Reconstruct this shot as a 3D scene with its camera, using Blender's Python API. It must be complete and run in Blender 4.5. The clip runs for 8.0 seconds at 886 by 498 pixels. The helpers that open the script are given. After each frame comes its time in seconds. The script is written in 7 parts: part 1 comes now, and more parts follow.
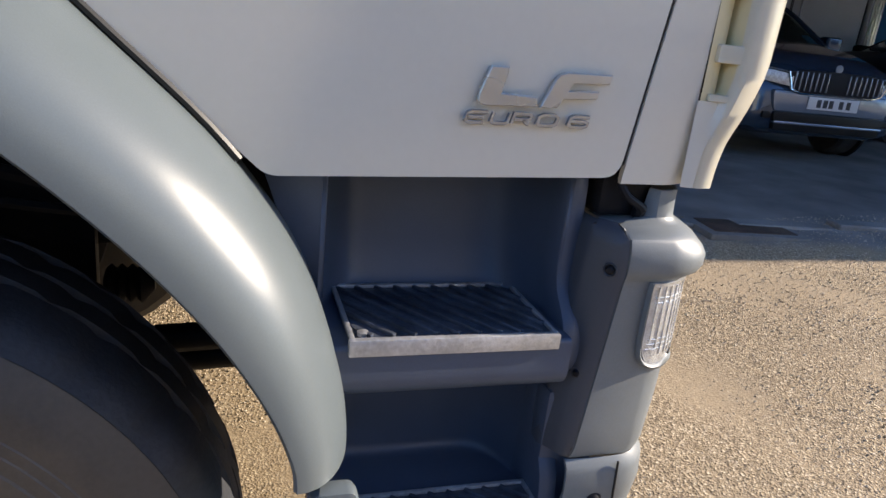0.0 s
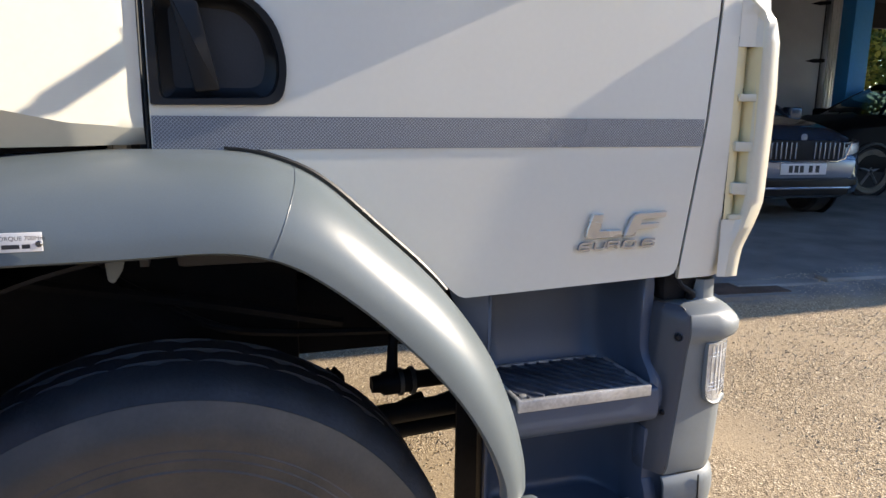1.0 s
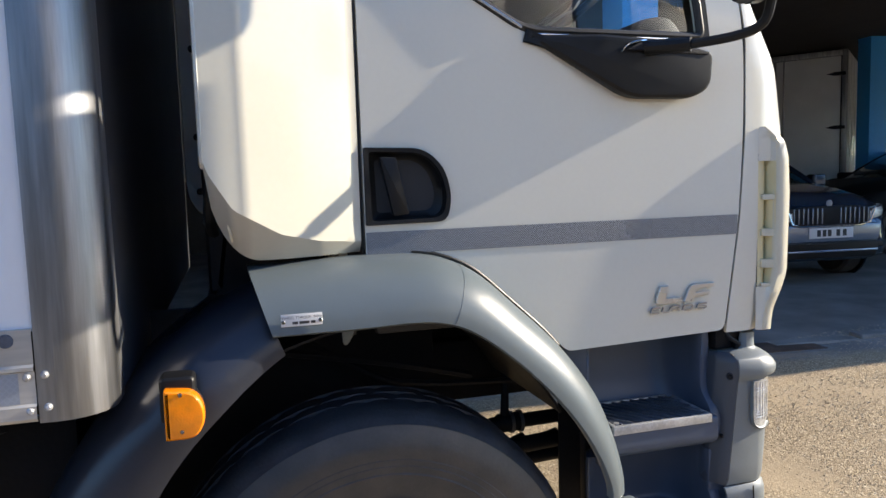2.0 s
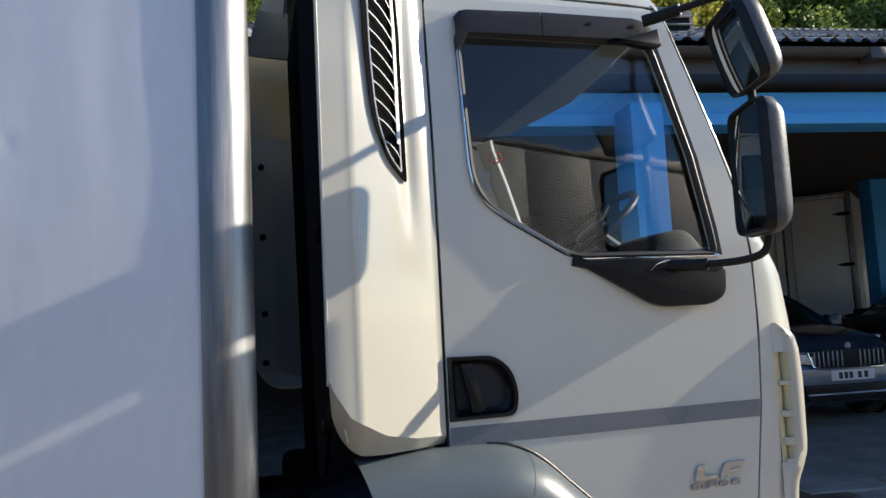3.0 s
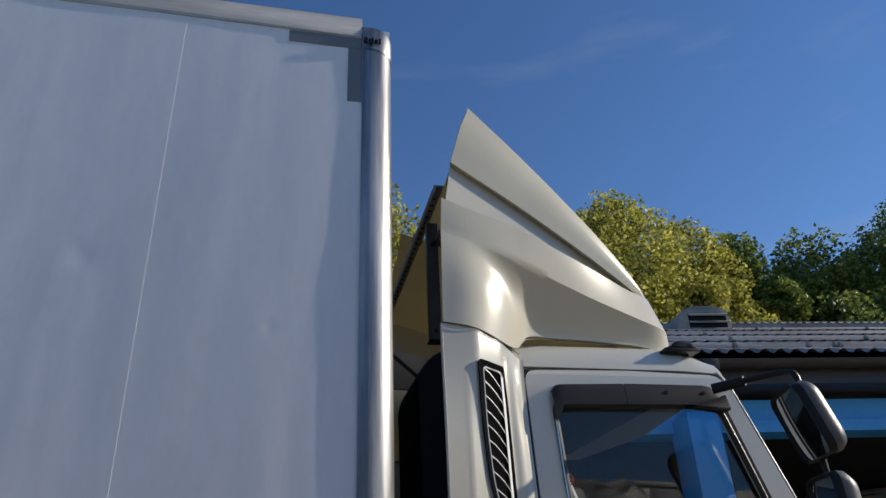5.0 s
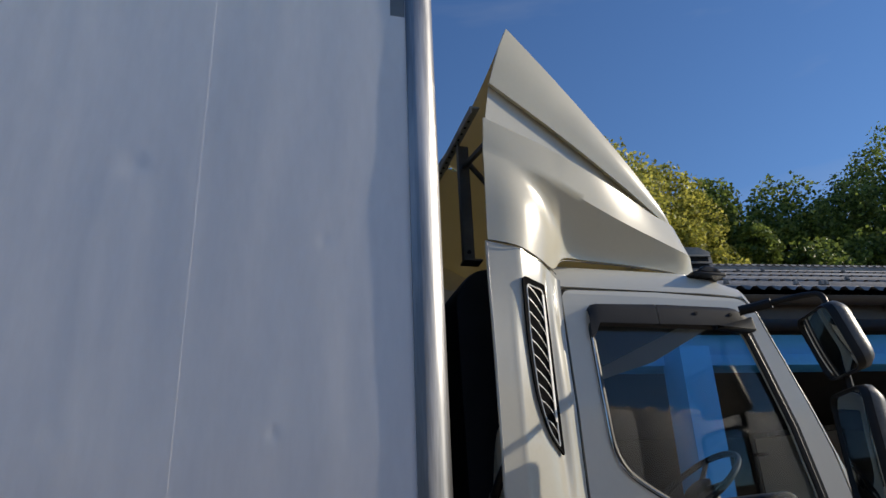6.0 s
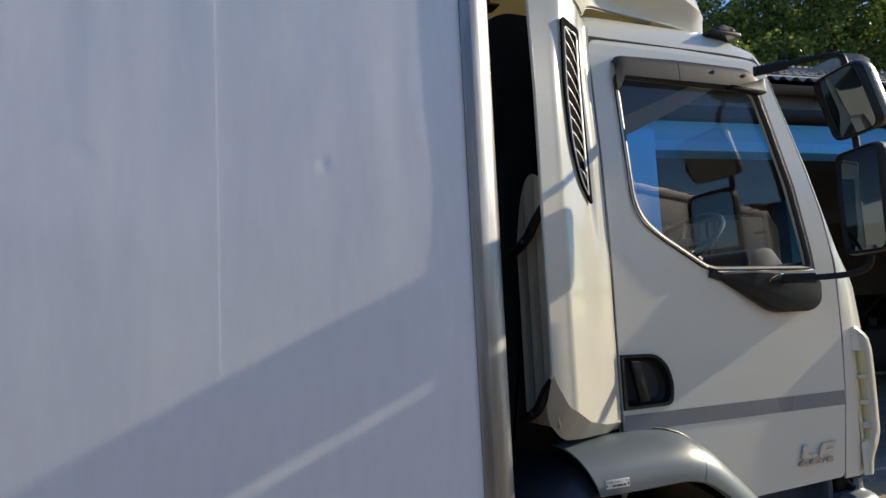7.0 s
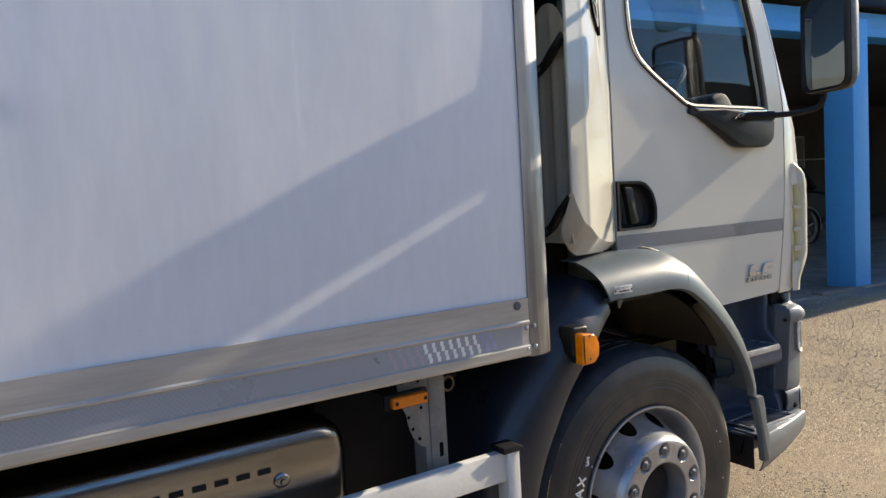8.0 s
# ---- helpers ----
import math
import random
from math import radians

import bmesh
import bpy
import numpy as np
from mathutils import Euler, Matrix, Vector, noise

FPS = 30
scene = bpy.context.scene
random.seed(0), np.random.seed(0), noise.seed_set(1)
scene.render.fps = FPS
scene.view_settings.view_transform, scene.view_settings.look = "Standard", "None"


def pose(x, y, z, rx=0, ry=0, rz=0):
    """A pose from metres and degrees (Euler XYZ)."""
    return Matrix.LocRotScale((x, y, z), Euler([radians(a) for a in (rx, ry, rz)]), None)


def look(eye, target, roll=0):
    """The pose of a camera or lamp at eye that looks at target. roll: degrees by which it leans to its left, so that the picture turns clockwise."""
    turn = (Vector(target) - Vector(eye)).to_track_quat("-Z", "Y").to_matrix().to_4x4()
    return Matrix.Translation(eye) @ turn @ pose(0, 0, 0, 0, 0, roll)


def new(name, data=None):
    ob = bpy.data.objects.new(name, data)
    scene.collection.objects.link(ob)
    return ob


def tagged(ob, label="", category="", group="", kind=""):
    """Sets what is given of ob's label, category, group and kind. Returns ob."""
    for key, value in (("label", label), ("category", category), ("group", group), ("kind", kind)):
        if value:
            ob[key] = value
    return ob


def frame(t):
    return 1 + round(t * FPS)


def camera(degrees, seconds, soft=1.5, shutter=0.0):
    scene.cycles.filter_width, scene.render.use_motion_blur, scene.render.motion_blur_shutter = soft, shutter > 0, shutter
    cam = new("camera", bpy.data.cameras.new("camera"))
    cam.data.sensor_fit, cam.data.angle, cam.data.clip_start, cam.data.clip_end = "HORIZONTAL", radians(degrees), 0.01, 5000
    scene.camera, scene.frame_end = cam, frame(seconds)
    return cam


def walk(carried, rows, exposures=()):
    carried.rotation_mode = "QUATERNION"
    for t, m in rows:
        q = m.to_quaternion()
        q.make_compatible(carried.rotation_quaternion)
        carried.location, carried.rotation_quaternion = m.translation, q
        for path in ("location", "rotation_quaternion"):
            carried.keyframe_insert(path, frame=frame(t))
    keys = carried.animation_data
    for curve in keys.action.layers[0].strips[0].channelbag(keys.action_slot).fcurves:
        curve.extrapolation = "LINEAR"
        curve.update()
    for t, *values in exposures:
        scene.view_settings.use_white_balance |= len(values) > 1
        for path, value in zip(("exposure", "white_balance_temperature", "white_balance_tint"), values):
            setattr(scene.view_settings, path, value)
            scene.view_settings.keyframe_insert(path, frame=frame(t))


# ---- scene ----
cam = camera(64.0, 8.0)
PATH = [
    (0, (0.472, -0.844, 1.123), (1.068, 0.959, 0.495), 6.2),
    (0.5, (0.295, -1.014, 1.205), (0.955, 0.809, 0.713), 2.8),
    (1, (0.081, -1.194, 1.269), (0.708, 0.663, 0.875), 0.7),
    (1.2, (-0.004, -1.271, 1.289), (0.607, 0.599, 0.928), 0.0),
    (2.3, (-0.373, -1.743, 1.423), (0.173, 0.178, 1.328), -2.1),
    (2.5, (-0.431, -1.807, 1.478), (0.11, 0.118, 1.457), -2.3),
    (3, (-0.526, -1.946, 1.565), (0.006, -0.027, 1.75), -2.9),
    (3.5, (-0.565, -2.094, 1.624), (-0.047, -0.207, 2.036), -3.1),
    (4, (-0.628, -2.212, 1.703), (-0.141, -0.38, 2.34), -3.1),
    (4.5, (-0.73, -2.293, 1.757), (-0.288, -0.532, 2.596), -2.7),
    (4.7, (-0.779, -2.309, 1.766), (-0.362, -0.581, 2.683), -2.7),
    (5.8, (-1.033, -2.277, 1.723), (-0.568, -0.544, 2.605), -2.7),
    (6, (-1.087, -2.231, 1.691), (-0.584, -0.454, 2.458), -2.6),
    (6.5, (-1.257, -2.056, 1.601), (-0.641, -0.208, 2.055), -2.1),
    (7, (-1.43, -1.941, 1.585), (-0.649, -0.11, 1.787), -2.8),
    (7.5, (-1.661, -1.852, 1.516), (-0.694, -0.101, 1.534), -3.1),
    (8, (-1.888, -1.799, 1.422), (-0.813, -0.119, 1.279), -3.3),
]
EXPOSURES = [(0.0, 0.86, 7200, 14), (0.5, 1.18, 7250, 14), (1.0, 1.14, 7300, 12), (2.5, 0.76, 7100, 9), (3.0, 0.47, 7050, 8), (3.5, 0.30, 7050, 8), (4.5, -0.30, 6980, 9),
             (6.0, -0.33, 7120, 9), (6.5, -0.09, 7300, 8), (7.0, 0.24, 7470, 8), (8.0, 0.64, 7750, 9)]
walk(cam, [(t, look(eye, target, roll)) for t, eye, target, roll in PATH], EXPOSURES)

# ---- world and sun ----
SUN = Vector((1.0, -0.055, 0.445)).normalized()
world = bpy.data.worlds.new("sky")
scene.world = world
world.use_nodes = True
wn, wl = world.node_tree.nodes, world.node_tree.links
sky = wn.new("ShaderNodeTexSky")
sky.sky_type, sky.sun_disc = "NISHITA", False
sky.sun_elevation, sky.sun_rotation = math.asin(SUN.z), math.atan2(SUN.x, SUN.y)
sky.air_density, sky.dust_density, sky.ozone_density = 1.0, 0.0, 5.0
# thin cirrus streaks
wco, wmap = wn.new("ShaderNodeTexCoord"), wn.new("ShaderNodeMapping")
wmap.inputs["Scale"].default_value = (1.0, 2.2, 7.0)
wmap.inputs["Rotation"].default_value = (0.25, 0.1, 0.4)
wnoise, wramp, wmix = wn.new("ShaderNodeTexNoise"), wn.new("ShaderNodeValToRGB"), wn.new("ShaderNodeMixRGB")
wnoise.inputs["Scale"].default_value, wnoise.inputs["Detail"].default_value = 1.6, 7.0
wramp.color_ramp.elements[0].position, wramp.color_ramp.elements[1].position = 0.55, 0.85
wramp.color_ramp.elements[1].color = (0.35, 0.35, 0.35, 1)
wmix.inputs["Color2"].default_value = (5.0, 5.6, 6.6, 1)
wl.new(wco.outputs["Generated"], wmap.inputs["Vector"])
wl.new(wmap.outputs["Vector"], wnoise.inputs["Vector"])
wl.new(wnoise.outputs["Fac"], wramp.inputs["Fac"])
wl.new(wramp.outputs["Color"], wmix.inputs["Fac"])
whsv = wn.new("ShaderNodeHueSaturation")
whsv.inputs["Saturation"].default_value, whsv.inputs["Value"].default_value = 1.10, 1.8
whsv.inputs["Hue"].default_value = 0.507
wl.new(sky.outputs["Color"], whsv.inputs["Color"])
wl.new(whsv.outputs["Color"], wmix.inputs["Color1"])
wl.new(wmix.outputs["Color"], wn["Background"].inputs["Color"])
wn["Background"].inputs["Strength"].default_value = 0.094
sun = new("sun", bpy.data.lights.new("sun", "SUN"))
sun.data.energy, sun.data.angle, sun.data.color = 5.0, radians(0.53), (1.0, 0.93, 0.82)
sun.matrix_world = look(SUN * 30, (0, 0, 0))
scene.view_settings.exposure = 0.0


# ---- materials ----
def surface(name, colour, rough=0.5, metal=0.0, patch=0.10, patch_scale=1.7, grain=0.08, grain_scale=60.0,
            bump=0.05, bump_scale=None, stretch=(1, 1, 1), coat=0.0, rough_var=0.1, second=None, mottle=(0.4, 0.65), by_object=0.0, spec=0.5):
    """A procedural surface with broad patches, fine grain, uneven gloss and fine relief."""
    m = bpy.data.materials.new(name)
    m.use_nodes = True
    n, l = m.node_tree.nodes, m.node_tree.links
    p = n["Principled BSDF"]
    co, mp = n.new("ShaderNodeTexCoord"), n.new("ShaderNodeMapping")
    mp.inputs["Scale"].default_value = stretch
    l.new(co.outputs["Object"], mp.inputs["Vector"])
    big, fine = n.new("ShaderNodeTexNoise"), n.new("ShaderNodeTexNoise")
    big.inputs["Scale"].default_value, big.inputs["Detail"].default_value = patch_scale, 5.0
    fine.inputs["Scale"].default_value, fine.inputs["Detail"].default_value = grain_scale, 4.0
    l.new(mp.outputs["Vector"], big.inputs["Vector"])
    l.new(mp.outputs["Vector"], fine.inputs["Vector"])
    ramp = n.new("ShaderNodeValToRGB")
    ramp.color_ramp.elements[0].position, ramp.color_ramp.elements[1].position = mottle
    l.new(big.outputs["Fac"], ramp.inputs["Fac"])
    mix = n.new("ShaderNodeMixRGB")
    dark = second if second else tuple(c * (1 - patch) for c in colour)
    mix.inputs["Color1"].default_value, mix.inputs["Color2"].default_value = (*dark, 1), (*colour, 1)
    l.new(ramp.outputs["Color"], mix.inputs["Fac"])
    hsv = n.new("ShaderNodeHueSaturation")
    rng = n.new("ShaderNodeMapRange")
    rng.inputs["To Min"].default_value, rng.inputs["To Max"].default_value = 1 - grain * 2, 1 + grain * 2
    l.new(fine.outputs["Fac"], rng.inputs["Value"])
    l.new(rng.outputs["Result"], hsv.inputs["Value"])
    l.new(mix.outputs["Color"], hsv.inputs["Color"])
    last = hsv
    if by_object:
        info, rng2, hsv2 = n.new("ShaderNodeObjectInfo"), n.new("ShaderNodeMapRange"), n.new("ShaderNodeHueSaturation")
        rng2.inputs["To Min"].default_value, rng2.inputs["To Max"].default_value = 1 - by_object, 1 + by_object
        l.new(info.outputs["Random"], rng2.inputs["Value"])
        l.new(rng2.outputs["Result"], hsv2.inputs["Value"])
        l.new(hsv.outputs["Color"], hsv2.inputs["Color"])
        last = hsv2
    l.new(last.outputs["Color"], p.inputs["Base Color"])
    rr = n.new("ShaderNodeMapRange")
    rr.inputs["To Min"].default_value, rr.inputs["To Max"].default_value = max(0.02, rough - rough_var), min(1, rough + rough_var)
    l.new(big.outputs["Fac"], rr.inputs["Value"])
    l.new(rr.outputs["Result"], p.inputs["Roughness"])
    p.inputs["Metallic"].default_value = metal
    p.inputs["Specular IOR Level"].default_value = spec
    p.inputs["Coat Weight"].default_value = coat
    p.inputs["Coat Roughness"].default_value = 0.04
    if bump:
        b = n.new("ShaderNodeBump")
        b.inputs["Strength"].default_value, b.inputs["Distance"].default_value = bump, 0.01
        src = fine
        if bump_scale:
            src = n.new("ShaderNodeTexNoise")
            src.inputs["Scale"].default_value, src.inputs["Detail"].default_value = bump_scale, 3.0
            l.new(mp.outputs["Vector"], src.inputs["Vector"])
        l.new(src.outputs["Fac"], b.inputs["Height"])
        l.new(b.outputs["Normal"], p.inputs["Normal"])
    return m


def pane(name, tint, gloss_rough=0.0, ior=1.5):
    """A thin sheet of glass: tinted see-through with real surface gloss."""
    m = bpy.data.materials.new(name)
    m.use_nodes = True
    n, l = m.node_tree.nodes, m.node_tree.links
    n.remove(n["Principled BSDF"])
    tr, gl, lw, mx = n.new("ShaderNodeBsdfTransparent"), n.new("ShaderNodeBsdfGlossy"), n.new("ShaderNodeLayerWeight"), n.new("ShaderNodeMixShader")
    tr.inputs["Color"].default_value = (*tint, 1)
    gl.inputs["Roughness"].default_value = gloss_rough
    lw.inputs["Blend"].default_value = 0.5
    f0 = ((ior - 1) / (ior + 1)) ** 2
    power, scale = n.new("ShaderNodeMath"), n.new("ShaderNodeMath")
    power.operation, scale.operation = "POWER", "MULTIPLY_ADD"
    power.inputs[1].default_value = 5.0
    scale.inputs[1].default_value, scale.inputs[2].default_value = 1 - f0, f0
    l.new(lw.outputs["Facing"], power.inputs[0])
    l.new(power.outputs[0], scale.inputs[0])
    l.new(scale.outputs[0], mx.inputs["Fac"])
    l.new(tr.outputs["BSDF"], mx.inputs[1])
    l.new(gl.outputs["BSDF"], mx.inputs[2])
    l.new(mx.outputs["Shader"], n["Material Output"].inputs["Surface"])
    return m


PAINT = surface("white_paint", (0.69, 0.665, 0.580), 0.26, patch=0.02, patch_scale=2.2, grain=0.012, grain_scale=90, bump=0.015, bump_scale=9, coat=0.5, rough_var=0.03, mottle=(0.2, 0.8))
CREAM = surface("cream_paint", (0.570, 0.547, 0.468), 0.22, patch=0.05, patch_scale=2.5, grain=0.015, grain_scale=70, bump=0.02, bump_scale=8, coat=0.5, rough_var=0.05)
PANEL = surface("white_panel", (0.85, 0.85, 0.87), 0.38, patch=0.10, patch_scale=1.1, grain=0.03, grain_scale=45, bump=0.14, bump_scale=4.0, stretch=(1, 1, 0.25), coat=0.3, rough_var=0.1)
# yellow tint paints in the sunlight that glows through the deflector shell
SLOT_GLOW = surface("glow_tinted_plastic", (0.80, 0.70, 0.43), 0.4, patch=0.08, patch_scale=12, grain=0.02, bump=0.02)
CREAM_THIN = surface("cream_thin_plastic", (0.73, 0.695, 0.575), 0.24, patch=0.05, patch_scale=2.5, grain=0.015, grain_scale=70, bump=0.02, bump_scale=8, coat=0.3, rough_var=0.08)
n, l = CREAM_THIN.node_tree.nodes, CREAM_THIN.node_tree.links
tl, mx = n.new("ShaderNodeBsdfTranslucent"), n.new("ShaderNodeMixShader")
tl.inputs["Color"].default_value = (0.95, 0.82, 0.45, 1)
mx.inputs["Fac"].default_value = 0.16
l.new(n["Principled BSDF"].outputs["BSDF"], mx.inputs[1])
l.new(tl.outputs["BSDF"], mx.inputs[2])
l.new(mx.outputs["Shader"], n["Material Output"].inputs["Surface"])
# cream made paler for the far fairing, in place of light in the gap
CREAM_LIFTED = surface("cream_plastic_lifted", (0.80, 0.785, 0.71), 0.3, patch=0.05, patch_scale=2.5, grain=0.015, grain_scale=70, bump=0.02, bump_scale=8)
ALU = surface("aluminium", (0.40, 0.40, 0.41), 0.42, metal=0.9, patch=0.45, patch_scale=6.0, grain=0.09, grain_scale=45, bump=0.05, stretch=(4, 4, 0.25), rough_var=0.2)
ALU_RAIL = surface("aluminium_rail", (0.64, 0.605, 0.56), 0.46, metal=0.45, patch=0.28, patch_scale=4, grain=0.10, grain_scale=40, bump=0.05, stretch=(0.3, 3, 3), rough_var=0.14)
STEEL = surface("brushed_steel", (0.42, 0.41, 0.40), 0.22, metal=1.0, patch=0.45, patch_scale=5, grain=0.08, grain_scale=60, bump=0.05, stretch=(0.2, 2, 2), rough_var=0.12)
RIM = surface("silver_wheel", (0.47, 0.48, 0.50), 0.30, metal=0.6, patch=0.2, patch_scale=9, grain=0.05, bump=0.04, rough_var=0.1)
NUT = surface("dull_nut_steel", (0.20, 0.20, 0.21), 0.42, metal=0.5, patch=0.2, patch_scale=30, grain=0.05, bump=0.04)
GREY = surface("grey_plastic", (0.108, 0.131, 0.140), 0.34, spec=0.55, patch=0.10, patch_scale=5, grain=0.05, grain_scale=500, bump=0.03, bump_scale=700, rough_var=0.08, second=(0.122, 0.145, 0.154))
BUMPER = surface("grey_bumper", (0.185, 0.205, 0.212), 0.46, patch=0.10, patch_scale=6, grain=0.06, grain_scale=400, bump=0.05, bump_scale=600, rough_var=0.08)
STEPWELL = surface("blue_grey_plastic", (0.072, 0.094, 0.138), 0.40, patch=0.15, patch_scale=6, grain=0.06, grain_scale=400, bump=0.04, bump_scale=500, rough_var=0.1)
BLACK = surface("black_plastic", (0.011, 0.011, 0.012), 0.42, spec=0.28, patch=0.2, patch_scale=8, grain=0.08, grain_scale=300, bump=0.04, bump_scale=500, rough_var=0.1)
GUARD = surface("mudguard_plastic", (0.026, 0.030, 0.042), 0.30, patch=0.25, patch_scale=4, grain=0.06, grain_scale=200, bump=0.03, bump_scale=30, rough_var=0.1)
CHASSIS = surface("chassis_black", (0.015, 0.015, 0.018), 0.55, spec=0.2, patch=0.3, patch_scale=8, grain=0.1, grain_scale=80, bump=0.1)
RUBBER = surface("tyre_rubber", (0.034, 0.033, 0.032), 0.46, spec=0.5, patch=0.35, patch_scale=5, grain=0.08, grain_scale=150, bump=0.08, second=(0.080, 0.068, 0.057), rough_var=0.12)
TREADRUBBER = surface("tread_rubber", (0.034, 0.037, 0.044), 0.62, patch=0.3, patch_scale=9, grain=0.15, grain_scale=120, bump=0.15, rough_var=0.12)
SEAL = surface("rubber_seal", (0.012, 0.012, 0.012), 0.45, grain=0.05, bump=0.0)
GRILLE = surface("pale_grille", (0.82, 0.82, 0.80), 0.38, grain=0.03, bump=0.02)
BRIGHT = surface("bright_strip", (0.75, 0.75, 0.75), 0.12, metal=1.0, grain=0.02, bump=0.0, rough_var=0.04)
BADGE_SIDE = surface("badge_grey", (0.24, 0.26, 0.30), 0.35, metal=0.3, grain=0.03, bump=0.0)
BADGE_FACE = surface("badge_silver", (0.66, 0.63, 0.57), 0.30, metal=0.6, grain=0.03, bump=0.0)
TREAD = surface("worn_tread", (0.105, 0.120, 0.155), 0.40, metal=0.3, patch=0.4, patch_scale=14, grain=0.2, grain_scale=120, bump=0.15, second=(0.050, 0.058, 0.078))
NOSING = surface("worn_aluminium", (0.62, 0.62, 0.63), 0.40, metal=0.5, patch=0.3, patch_scale=12, grain=0.18, grain_scale=150, bump=0.12)
LABEL = surface("label_white", (0.72, 0.71, 0.70), 0.4, grain=0.04, grain_scale=200, bump=0.0)
TAPE_WHITE = surface("tape_white", (0.93, 0.93, 0.90), 0.35, grain=0.03, bump=0.0)
TAPE_PINK = surface("tape_glint_pink", (0.47, 0.42, 0.46), 0.4, grain=0.03, bump=0.0)
TAPE_VIOLET = surface("tape_violet", (0.36, 0.40, 0.62), 0.35, grain=0.03, bump=0.0)
DEEP = surface("matt_black", (0.006, 0.006, 0.007), 0.9, spec=0.04, grain=0.05, bump=0.0)
INK = surface("label_ink", (0.03, 0.03, 0.035), 0.5, grain=0.02, bump=0.0)
AMBER = surface("amber_lens", (1.0, 0.27, 0.004), 0.12, patch=0.15, patch_scale=30, grain=0.05, bump=0.08, bump_scale=260, coat=0.6, rough_var=0.04)
AMBER_DULL = surface("amber_reflector", (0.78, 0.20, 0.008), 0.3, grain=0.08, grain_scale=200, bump=0.1, bump_scale=300)
RED = surface("red_print", (0.85, 0.03, 0.04), 0.4, grain=0.02, bump=0.0)
CLEAR = surface("lamp_lens", (0.72, 0.72, 0.70), 0.10, metal=0.35, patch=0.3, patch_scale=40, grain=0.1, grain_scale=200, bump=0.25, bump_scale=240, coat=0.8, rough_var=0.05)
GLASS = pane("tinted_glass", (0.84, 0.91, 0.93), ior=1.68)
GLASS_FAR = pane("far_glass", (0.86, 0.92, 0.93), ior=1.45)
CARGLASS = pane("car_glass", (0.25, 0.32, 0.32))
MIRROR = surface("mirror_glass", (0.62, 0.65, 0.66), 0.02, metal=1.0, patch=0.02, grain=0.0, bump=0.0, rough_var=0.01)
TRIM_DARK = surface("cab_trim", (0.035, 0.036, 0.040), 0.6, patch=0.2, grain=0.08, grain_scale=250, bump=0.08, bump_scale=400)
TRIM_LIGHT = surface("cab_lining", (0.07, 0.073, 0.078), 0.75, patch=0.1, grain=0.06, grain_scale=200, bump=0.06, bump_scale=300)
SEATCLOTH = surface("seat_cloth", (0.05, 0.055, 0.07), 0.85, patch=0.2, grain=0.12, grain_scale=400, bump=0.1, bump_scale=500)
VISOR = surface("visor_plastic", (0.028, 0.028, 0.030), 0.50, spec=0.22, patch=0.15, patch_scale=8, grain=0.05, grain_scale=300, bump=0.03, bump_scale=500)
TAPE_GREY = surface("grey_tape", (0.17, 0.19, 0.21), 0.4, patch=0.1, grain=0.05, bump=0.02)
BLUE = surface("blue_paint", (0.045, 0.38, 0.86), 0.5, patch=0.2, patch_scale=1.2, grain=0.05, grain_scale=30, bump=0.06, bump_scale=14, second=(0.055, 0.36, 0.78), rough_var=0.1)
SHEET = surface("corrugated_sheet", (0.32, 0.305, 0.295), 0.85, patch=0.35, patch_scale=0.9, grain=0.16, grain_scale=25, bump=0.2, bump_scale=40, second=(0.17, 0.16, 0.152))
GUTTER = surface("gutter_brown", (0.055, 0.047, 0.043), 0.5, patch=0.3, patch_scale=2, grain=0.08, bump=0.05)
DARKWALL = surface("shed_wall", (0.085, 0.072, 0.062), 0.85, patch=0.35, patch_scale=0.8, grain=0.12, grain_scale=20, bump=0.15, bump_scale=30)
VANWHITE = surface("van_panel", (0.80, 0.80, 0.78), 0.35, patch=0.12, patch_scale=1.3, grain=0.03, bump=0.04, bump_scale=4, coat=0.2)
CARPAINT = surface("dark_car_paint", (0.045, 0.075, 0.120), 0.22, metal=0.45, patch=0.08, grain=0.02, bump=0.0, coat=0.8, rough_var=0.04)
CARBLACK = surface("black_car_paint", (0.006, 0.006, 0.007), 0.55, spec=0.12, patch=0.05, grain=0.02, bump=0.0, rough_var=0.04)
CARTRIM_SHEEN = surface("grey_trim_sheen_paint", (0.27, 0.32, 0.39), 0.25, metal=0.5, patch=0.06, grain=0.02, bump=0.0, coat=0.8, rough_var=0.04)
SUPPORT = surface("painted_steel", (0.12, 0.125, 0.13), 0.45, metal=0.4, patch=0.2, patch_scale=9, grain=0.1, grain_scale=80, bump=0.05)
BARK = surface("bark", (0.10, 0.075, 0.05), 0.9, patch=0.4, patch_scale=4, grain=0.2, grain_scale=30, bump=0.4)


